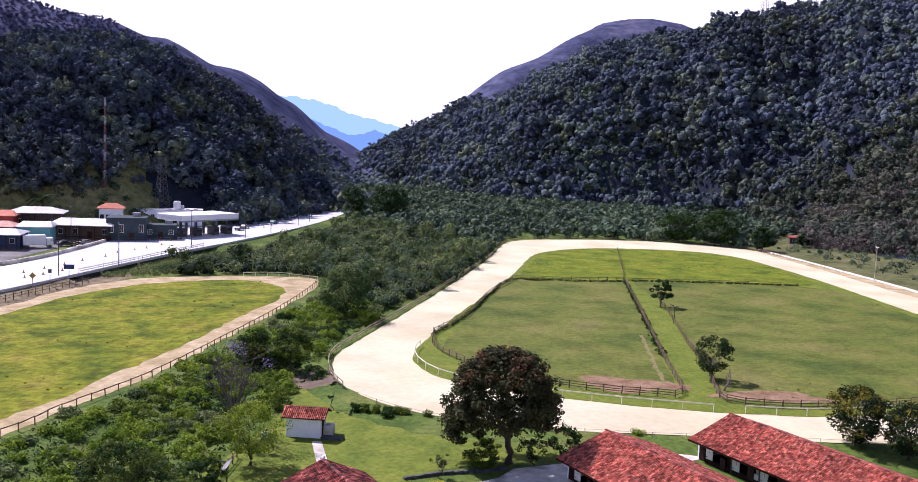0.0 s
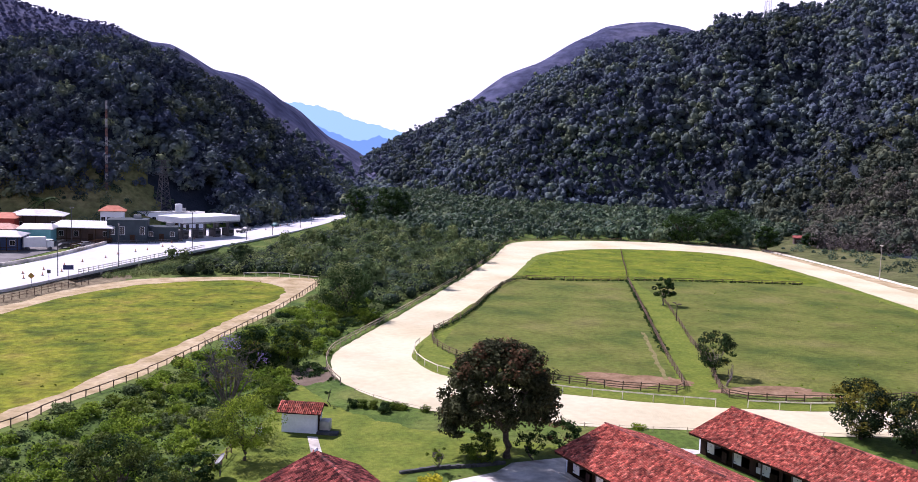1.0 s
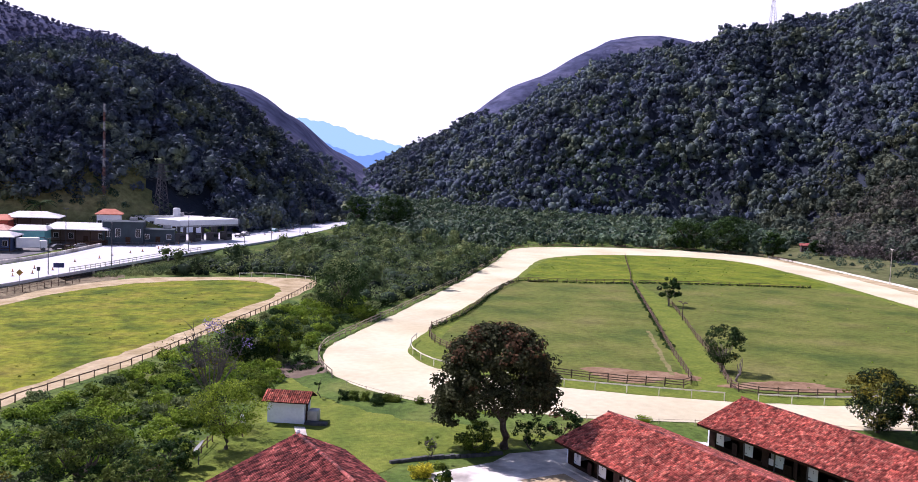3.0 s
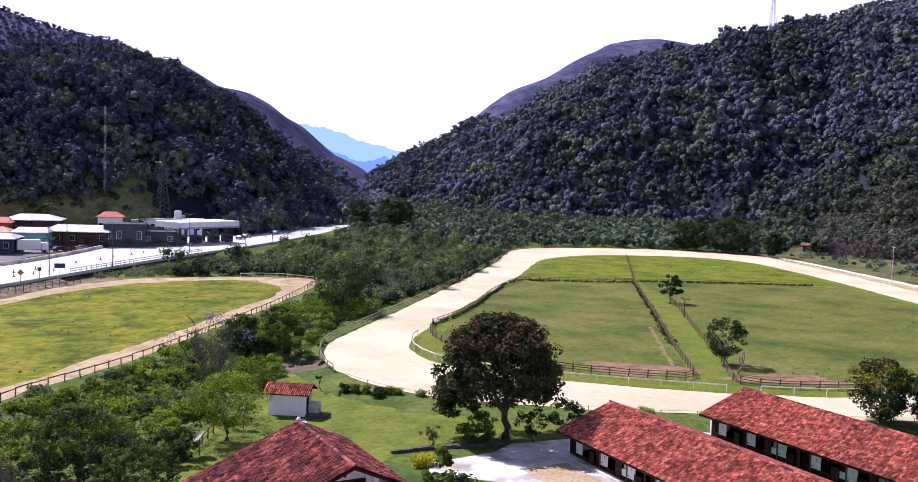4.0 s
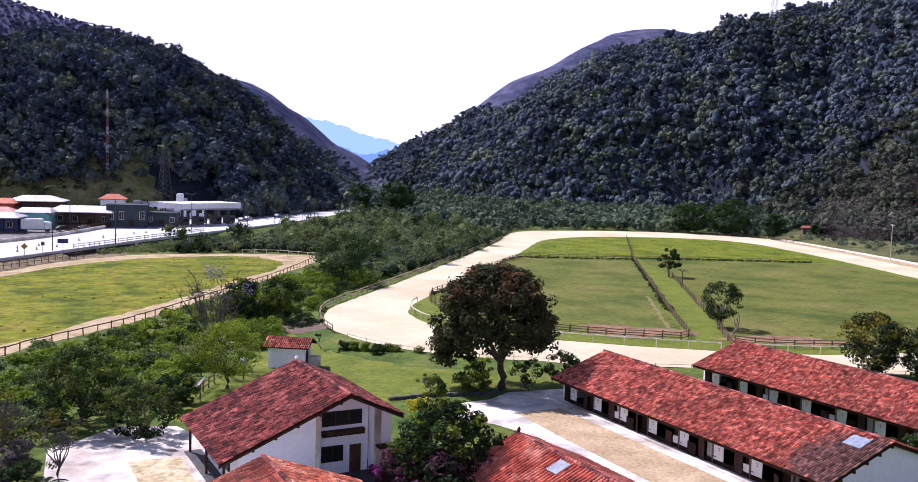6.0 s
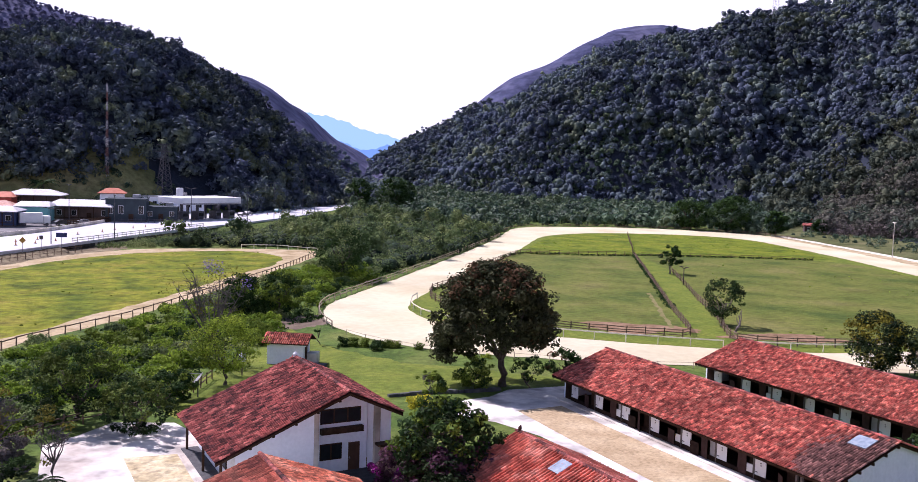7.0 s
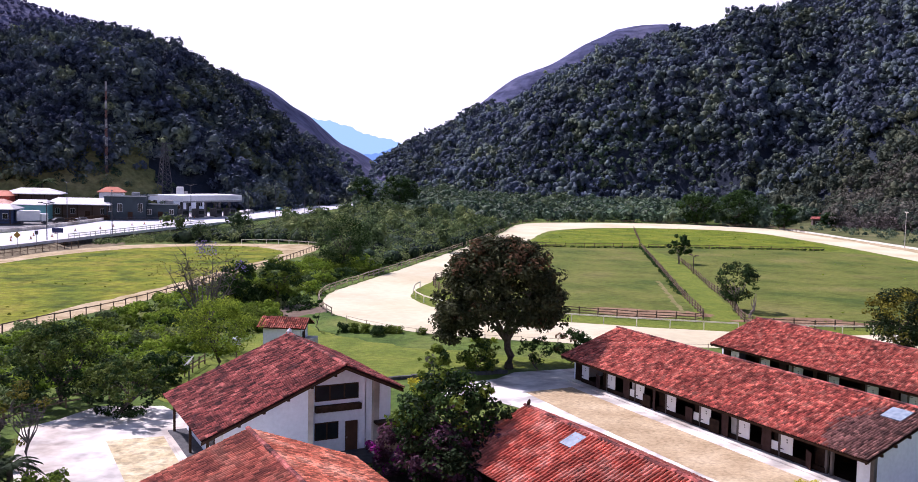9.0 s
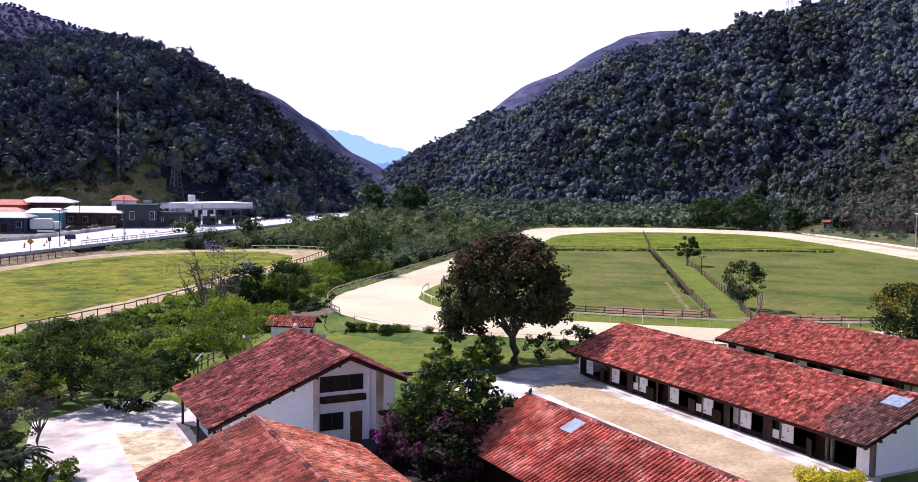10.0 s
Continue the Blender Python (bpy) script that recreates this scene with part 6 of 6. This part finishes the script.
block_house("teal roadside building with white sheet roof", 17.0, 286, 8.5, 10, 4.4, -14, TEAL, WHITEROOF, 0.7, 1.2, windows=2, hip=1.2)
block_house("brown upper building with white hipped roof", 18.5, 306, 14.5, 9, 6.8, -14, TAN, WHITEROOF, 1.2, 1.6, hip=4.5, porch=2.0)
block_house("red roadside building with orange roof", 8.0, 303, 9, 9, 6.2, -14, REDPAINT, ORANGEROOF, 0.8, 1.4, hip=2.0)
block_house("low house with pale orange roof", 6.0, 286, 10, 8, 4.5, -14, TAN, ORANGEPALE, 0.9, 1.3, hip=2.2, porch=2.0)
block_house("dark blue building with white roof", 6.5, 270, 11, 9, 3.9, -16, BLUE, WHITEROOF, 1.0, 1.2, hip=2.4, porch=2.2)
block_house("small white house with red hipped roof behind the toll plaza", 42.5, 321, 7.4, 6, 7.0, -12, WALL, ORANGEROOF, 0.7, 1.6, windows=4, hip=2.6)
block_house("slate-coloured commercial building by the toll plaza", 42.5, 288, 11.5, 9, 6.6, -14, NAVY, NAVY, windows=4, parapet=True)
block_house("low slate annex by the toll plaza", 52.6, 288.5, 9.5, 7, 4.2, -14, NAVY, NAVY, windows=3, parapet=True)
block_house("far white office by the toll plaza", 64.5, 334, 23, 8, 5.6, -14, WALL, WHITEROOF, windows=6, parapet=True)
block_house("small house with red roof across the valley", 345, 288, 10, 7, 3, 40, TAN, ORANGEROOF, z=float(ground_height([345.0], [288.0])[0]))

toll = empty("toll_plaza", pose(66.5, 298.5, 2.0, 0, 0, 25), "white toll plaza canopy on dark columns over the highway", "toll plaza")
box_part("canopy", (-11.5, 11.5, -6.5, 6.5, 5.3, 7.2), WHITEPAINT, toll, "white canopy slab", 0.1)
box_part("fascia", (-11.4, 11.4, -6.6, -6.45, 5.0, 5.5), STEEL, toll)
for x in (-9, -3, 4, 9.5):
    for y in (-2.5, 2.5):
        box_part("column", (x - 0.35, x + 0.35, y - 0.35, y + 0.35, 0, 5), DARKSTEEL, toll)
    b = box_part("booth", (x - 1.1, x + 1.1, -4.5, -0.8, 0.2, 2.8), DARKSTEEL, toll, "dark toll booth", 0.08)
    box_part("booth_window", (x - 0.9, x + 0.9, -4.54, -4.49, 1.2, 2.2), GLASS, b)
tank = empty("water_tank", pose(66.5, 331.5, 8.0), "white rooftop water tank", "tank")
bm = bmesh.new()
tube(bm, [(0, 0, -4), (0, 0, 1.2), (0, 0, 2.6), (0, 0, 2.9)], [1.3, 1.3, 1.3, 1.0], 14)
part("tank_body", bm, WHITEPAINT, tank)


def truck(label, x, y, turn):
    t = empty("truck", pose(x, y, 2.0, 0, 0, turn), label, "truck")
    box_part("cargo_box", (-3.6, 2.2, -1.2, 1.2, 0.9, 3.6), WHITEPAINT, t, "white cargo box", 0.06)
    c = box_part("cab", (2.35, 4.2, -1.1, 1.1, 0.6, 2.8), WHITEPAINT, t, "white cab", 0.2)
    box_part("windscreen", (4.15, 4.22, -0.95, 0.95, 1.6, 2.5), GLASS, c)
    for wx in (-2.4, 3.2):
        for wy in (-1.1, 1.1):
            bm = bmesh.new()
            tube(bm, [(wx, wy - 0.15, 0.45), (wx, wy + 0.15, 0.45)], [0.45, 0.45], 12)
            part("wheel", bm, DARKSTEEL, t)


truck("white box truck parked by the roadside houses", 15.5, 268.5, 8)
truck("white truck at the toll forecourt", 93, 372, 45)


def car(label, x, y, turn, paint):
    t = empty("car", pose(x, y, 2.0, 0, 0, turn), label, "car", "cars on the highway")
    bm = bmesh.new()
    prism(bm, [(-2.1, 0.35), (2.1, 0.35), (2.15, 0.75), (1.2, 0.9), (0.6, 1.42), (-1.1, 1.45), (-1.75, 0.95), (-2.15, 0.85)], -0.85, 0.85)
    bmesh.ops.bevel(bm, geom=bm.edges[:], offset=0.06, segments=1, affect="EDGES")
    body = part("body", bm, paint, t)
    box_part("windscreen", (-0.9, 0.62, -0.87, 0.87, 0.98, 1.34), GLASS, body, "dark side glass", 0.05)
    for wx in (-1.3, 1.35):
        for wy in (-0.8, 0.8):
            bm = bmesh.new()
            tube(bm, [(wx, wy - 0.1, 0.32), (wx, wy + 0.1, 0.32)], [0.32, 0.32], 12)
            part("wheel", bm, DARKSTEEL, t)


CAR_GREY = material("grey_car_paint", [(0.14, 0.14, 0.15), (0.18, 0.18, 0.19)], 2.0, 0.35, spec=0.5)
CAR_DARK = material("dark_car_paint", [(0.02, 0.022, 0.03), (0.03, 0.032, 0.04)], 2.0, 0.35, spec=0.5)
CAR_RED = material("red_car_paint", [(0.28, 0.03, 0.03), (0.34, 0.05, 0.04)], 2.0, 0.35, spec=0.5)
CAR_TEAL = material("teal_car_paint", [(0.04, 0.16, 0.17), (0.06, 0.2, 0.2)], 2.0, 0.4, spec=0.5)
for x, y, turn, paint, tone in ((182, 447, 62, WHITEPAINT, "white"), (186, 455, 62, CAR_GREY, "grey"), (189, 463, 64, CAR_DARK, "dark"), (179, 452, 62, CAR_RED, "red"), (183, 461, 63, WHITEPAINT, "white"), (193, 473, 65, CAR_GREY, "grey"),
                                (187, 472, 65, CAR_DARK, "dark"), (196, 483, 66, WHITEPAINT, "white"), (176, 443, 60, CAR_GREY, "grey"), (191, 482, 66, CAR_RED, "red"), (104, 336, 50, CAR_TEAL, "teal"), (84, 312, 48, CAR_DARK, "dark"),
                                (88, 319, 48, CAR_GREY, "grey"), (23, 272, 20, CAR_DARK, "dark"), (29, 275, 20, CAR_GREY, "grey")):
    car(tone + " car on the sunlit highway", x, y, turn, paint)


def lattice(name, x, y, z, h, w0, w1, mat, label, bands=None, arms=0, bar=0.11):
    t = empty(name, pose(x, y, z, 0, 0, 20), label, "tower")
    n = 14
    for s in range(n):
        z0, z1 = h * s / n, h * (s + 1) / n
        a, b = w0 + (w1 - w0) * s / n, w0 + (w1 - w0) * (s + 1) / n
        bm = bmesh.new()
        q = [(-1, -1), (1, -1), (1, 1), (-1, 1)]
        for k in range(4):
            i, j = q[k], q[(k + 1) % 4]
            tube(bm, [(i[0] * a, i[1] * a, z0), (i[0] * b, i[1] * b, z1)], [bar, bar], 4)
            tube(bm, [(i[0] * a, i[1] * a, z0), (j[0] * b, j[1] * b, z1)], [bar * 0.6, bar * 0.6], 4)
            tube(bm, [(j[0] * a, j[1] * a, z0), (i[0] * b, i[1] * b, z1)], [bar * 0.6, bar * 0.6], 4)
        part("lattice_section", bm, bands[s % 2] if bands else mat, t)
    for k in range(arms):
        box_part("cross_arm", (-3.2, 3.2, -0.12, 0.12, h * (0.78 + 0.1 * k), h * (0.78 + 0.1 * k) + 0.25), mat, t)


lattice("radio_mast", 43.2, 340.9, 2.0, 45, 0.42, 0.2, WHITEPAINT, "tall red and white lattice radio mast", (material("faded_red", [(0.17, 0.09, 0.08), (0.22, 0.12, 0.1)]), material("faded_white", [(0.3, 0.29, 0.3), (0.36, 0.35, 0.36)])), bar=0.05)
lattice("power_pylon", 62.2, 337, 2.0, 24.5, 2.6, 0.5, DARKSTEEL, "steel lattice power pylon", None, 3)
lattice("power_pylon", math.sin(radians(47.2)) * 755, math.cos(radians(47.2)) * 755, float(ground_height([math.sin(radians(47.2)) * 755], [math.cos(radians(47.2)) * 755])[0]), 30, 2.8, 0.5, STEEL, "steel lattice pylon on the ridge", None, 3)


def pole(label, x, y, z, h, arm, mat=DARKSTEEL, name="street_lamp"):
    t = empty(name, pose(x, y, z, 0, 0, rng.uniform(0, 360)), label, "pole")
    bm = bmesh.new()
    tube(bm, [(0, 0, -0.2), (0, 0, h)], [0.12, 0.08], 8)
    part("pole_shaft", bm, mat, t)
    if arm:
        bm = bmesh.new()
        tube(bm, [(-arm, 0, h + 0.2), (0, 0, h - 0.1), (arm, 0, h + 0.2)], [0.07, 0.08, 0.07], 6)
        part("arm", bm, mat, t)
        for s in (-1, 1):
            box_part("lamp_head", (s * arm - 0.45, s * arm + 0.45, -0.15, 0.15, h + 0.15, h + 0.3), mat, t)


for x, y, h in ((16, 214, 9), (31, 229, 10), (56, 262, 11), (79, 287, 11), (92, 301, 12), (112, 330, 13), (122, 345, 12), (60, 345, 12), (25, 275, 11), (130, 365, 12)):
    pole("dark street lamp pole beside the highway", x, y, 2.0 if h > 9 else 0.8, h, 1.2)
pole("pale concrete utility pole beyond the track", 231.4, 165.5, 0.0, 9.8, 0.8, CONCRETE, "utility_pole")
pole("weathered post with cross arm between the paddocks", 123.6, 133.0, 0.0, 3.4, 0.9, BARK, "cross_post")


# traffic cones, signs and barriers of the highway
def cone_thing():
    t = empty("traffic_cone", pose(9.3, 219.7, 2.0), "orange traffic cone on the highway", "traffic cone", "traffic cones on the highway")
    bm = bmesh.new()
    tube(bm, [(0, 0, 0.06), (0, 0, 0.75)], [0.19, 0.04], 8)
    part("cone_body", bm, material("cone_orange", [(0.42, 0.19, 0.09), (0.5, 0.24, 0.12)], 2.0, 0.6), t)
    box_part("cone_base", (-0.32, 0.32, -0.32, 0.32, 0.0, 0.06), DARKSTEEL, t)
    return t


first_cone = cone_thing()
for row in ([(14.0, 225.5), (19, 231.9), (23.8, 238.8), (30.3, 246.1), (34.3, 253.2), (39.8, 259.1), (43.6, 262.8), (49.3, 270.5)], [(9, 211.8), (13, 216), (17.5, 221.5)],
            [(54, 281), (58, 286), (63, 291)], [(96, 322), (101, 329), (106, 336), (111, 343), (116, 350)]):
    for x, y in row:
        copy_thing(first_cone, pose(x, y, 2.0))


def road_sign(label, x, y, z, w, h, mat, turn, diamond=False):
    t = empty("road_sign", pose(x, y, z, 0, 0, turn), label, "road sign")
    bm = bmesh.new()
    tube(bm, [(0, 0, -0.2), (0, 0, 2.4)], [0.06, 0.06], 6)
    part("sign_post", bm, STEEL, t)
    b = box_part("sign_board", (-w / 2, w / 2, -0.08, -0.04, -h / 2, h / 2), mat, t)
    b.matrix_basis = Matrix.Translation((0, 0, 2.4)) @ (Matrix.Rotation(radians(45), 4, "Y") if diamond else Matrix())


road_sign("yellow diamond warning sign beside the highway", 9.8, 200.5, 1.7, 0.95, 0.95, material("sign_yellow", [(0.34, 0.2, 0.04), (0.42, 0.26, 0.06)], 2.0, 0.5), -10, True)
road_sign("dark blue road sign beside the highway", 18.0, 212.5, 1.7, 2.2, 1.0, material("sign_blue", [(0.02, 0.03, 0.10), (0.03, 0.04, 0.13)], 2.0, 0.5), -15)
road_sign("small round dark sign beside the highway", 13.6, 206.5, 1.7, 0.7, 0.8, DARKSTEEL, -10)
BAR = curve_points([(3, 231), (14, 244), (25, 262), (35, 281)], 3.0)
bm = bmesh.new()
for a, b in zip(BAR, BAR[1:]):
    d = Vector((b[0] - a[0], b[1] - a[1], 0))
    s = Vector((-d.y, d.x, 0)).normalized() * 0.2
    q = [Vector((a[0], a[1], 2.0)) - s, Vector((b[0], b[1], 2.0)) - s, Vector((b[0], b[1], 2.0)) + s, Vector((a[0], a[1], 2.0)) + s]
    v = [bm.verts.new(p) for p in q] + [bm.verts.new(p + Vector((0, 0, 0.9))) for p in q]
    for f in ((4, 5, 6, 7), (0, 1, 5, 4), (1, 2, 6, 5), (2, 3, 7, 6), (3, 0, 4, 7)):
        bm.faces.new([v[k] for k in f])
tagged(part("road_barrier", bm, CONCRETE), "low pale concrete barrier along the highway", "barrier", kind="structure")


# satellite dish, tank and other yard things
def dish():
    t = empty("satellite_dish", pose(19.2, 83.6, -0.5, 0, 0, -30), "grey mesh satellite dish on a dark pole", "satellite dish")
    bm = bmesh.new()
    tube(bm, [(0, 0, -0.2), (0, 0, 1.6)], [0.07, 0.06], 8)
    part("pole_shaft", bm, DARKSTEEL, t)
    bm = bmesh.new()
    rings = []
    for k in range(5):
        r = 0.78 * k / 4 + 0.02
        rings.append([bm.verts.new((math.cos(a) * r, math.sin(a) * r, 0.28 * (r / 1.25) ** 2)) for a in np.linspace(0, 2 * np.pi, 20, endpoint=False)])
    for r, s in zip(rings, rings[1:]):
        for k in range(20):
            bm.faces.new((r[k], r[(k + 1) % 20], s[(k + 1) % 20], s[k]))
    bm.faces.new(rings[0][::-1])
    ob = part("reflector", bm, material("mesh_dish", [(0.26, 0.26, 0.26), (0.36, 0.36, 0.36)], 4.0, 0.6), t)
    ob.matrix_basis = pose(0, 0, 1.65, 12, -48, 0)
    bm = bmesh.new()
    for a in (0, 2.1, 4.2):
        tube(bm, [(math.cos(a) * 0.74, math.sin(a) * 0.74, 0.1), (0, 0, 1.0)], [0.02, 0.02], 5)
    part("feed_arm", bm, STEEL, t).matrix_basis = pose(0, 0, 1.65, 12, -48, 0)


dish()
tank = empty("garden_tank", pose(25.2, 90.6, -0.5), "small white tank on a post in the garden", "tank")
bm = bmesh.new()
tube(bm, [(0, 0, 1.5), (0, 0, 1.6), (0, 0, 2.2), (0, 0, 2.35)], [0.3, 0.42, 0.42, 0.25], 12)
part("tank_body", bm, WHITEPAINT, tank)
bm = bmesh.new()
tube(bm, [(0, 0, -0.1), (0, 0, 1.5)], [0.07, 0.07], 6)
part("tank_post", bm, WOOD, tank)
pole("dark post at the forecourt's edge", 2.6, 76.0, -0.5, 3.4, 0, DARKSTEEL, "yard_post")
vent = empty("roof_vent", pose(23.7, 68.9, 5.95), "small white vent on the house ridge", "vent")
bm = bmesh.new()
tube(bm, [(0, 0, -0.1), (0, 0, 0.3), (0, 0, 0.45)], [0.16, 0.2, 0.08], 8)
part("vent_cap", bm, WHITEPAINT, vent)
finial = empty("roof_finial", pose(33.45, 50.3, 3.88), "dark clay finial on the barn ridge", "finial")
bm = bmesh.new()
tube(bm, [(0, 0, -0.05), (0, 0, 0.12), (0.03, 0, 0.3), (0.1, 0, 0.5)], [0.12, 0.1, 0.13, 0.03], 7)
part("finial_body", bm, DARKWOOD, finial)

# bushes on the grassy bank above the settlement
g = np.random.default_rng(31)
a, rho = np.radians(g.uniform(0.5, 11, 170)), g.uniform(312, 352, 170)
x, y = np.sin(a) * rho, np.cos(a) * rho
r = g.uniform(0.6, 2.0, 170)
tagged(leaves("bank_bushes", np.stack([x, y, ground_height(x, y) + r * 0.5], -1), r, 90, 0.3, LEAF_THICKET, squash=0.8), "dull green bushes on the bank above the settlement", "bushes", kind="stuff")

# grass tufts
def tufts(name, label, poly, z, spacing, seed, mat, size, share=0.13):
    x, y = scatter(poly, spacing, seed)
    k = np.random.default_rng(seed).random(len(x)) < share * (1 + 0.9 * np.sin(x * 0.13 + y * 0.05) * np.cos(y * 0.11))
    x, y = x[k], y[k]
    tagged(leaves(name, np.stack([x, y, np.full(len(x), z + 0.05)], -1), np.full(len(x), size), 7, size * 0.7, mat, squash=0.5, up=0.0), label, "grass", kind="stuff")


tufts("strip_tufts", "coarse grass tufts in the far paddock strip", [tuple(p) for p in FAR_STRIP[::3]], 0.045, 3.0, 42, LEAF_SCRUB, 0.25)
tufts("meadow_weeds", "soft yellow-green weeds in the meadow", [tuple(p) for p in FIELD_IN[::3]], 0.34, 2.4, 41, LEAF_MEADOW, 0.26, 0.1)
tufts("paddock_tufts", "sparse grass tussocks in the eastern paddock", [tuple(p) for p in PAD_E[::3]], 0.045, 4.5, 43, LEAF_SCRUB, 0.2)
p = np.concatenate([curve_points([(155, 184), (167, 179.4), (181, 172.9), (197, 164.4)], 0.7), curve_points([(99.6, 109.4), (124.7, 144.3), (147, 175.5), (152.8, 183.8)], 0.9), curve_points([(152.8, 183.8), (138, 188.2), (124.8, 194.8), (107, 177.3), (86.4, 153), (71.5, 139)], 0.9)])
p = p + np.random.default_rng(46).normal(0, 0.25, p.shape)
tagged(leaves("fence_grass", np.c_[p, np.full(len(p), 0.2)], np.full(len(p), 0.45), 22, 0.2, LEAF_DEEP, squash=0.8), "dark rank grass along the paddock fences", "grass", kind="stuff")
# low plants at the edge of the forecourt
for x, y, h, w, m, label in ((2.4, 65.2, 1.3, 1.1, LEAF_DARK, "low dark shrub at the forecourt's edge"), (3.5, 67.6, 1.0, 0.9, LEAF_DEEP, "low green shrub at the forecourt's edge"), (1.2, 68.8, 1.9, 1.5, LEAF_GREYBROWN, "grey-brown dry shrub behind the forecourt"),
                             (3.4, 71.0, 1.6, 1.2, LEAF_GREYBROWN, "grey-brown dry shrub behind the forecourt"), (4.0, 63.8, 0.8, 0.7, LEAF_DARK, "low dark shrub at the forecourt's edge"), (1.0, 62.4, 1.6, 1.3, LEAF_DARK, "low dark shrub at the forecourt's edge")):
    tree(label, x, y, -0.5, h, (w, 0.1, h), "round", 1300, 0.1, [(m, 1.0, False)], bark=GREYBARK, radius=0.05, forks=5, category="shrub", name="shrub", twig=3)
# grey-brown bushes on the foot of the eastern slope
g = np.random.default_rng(33)
a, rho = np.radians(g.uniform(50.5, 60, 330)), g.uniform(374, 480, 330)
x, y = np.sin(a) * rho, np.cos(a) * rho
r = g.uniform(1.5, 4.6, 330)
tagged(leaves("slope_bushes", np.stack([x, y, ground_height(x, y) + r * 0.7], -1), r, 110, 0.4, LEAF_GREYBROWN, squash=0.9), "grey-brown dry trees at the foot of the slope", "bushes", kind="stuff")

# drab trees at the foot of the eastern slope
g = np.random.default_rng(35)
a, rho = np.radians(g.uniform(50.5, 60, 230)), g.uniform(382, 510, 230)
x, y = np.sin(a) * rho, np.cos(a) * rho
r = g.uniform(2.5, 6.0, 230)
lumpy("slope_trees", "drab olive-brown trees on the foot of the slope", np.stack([x, y, ground_height(x, y) + r * 0.9], -1), r, 5, 40, 0.8, LEAF_DRAB, g, core=0.5)
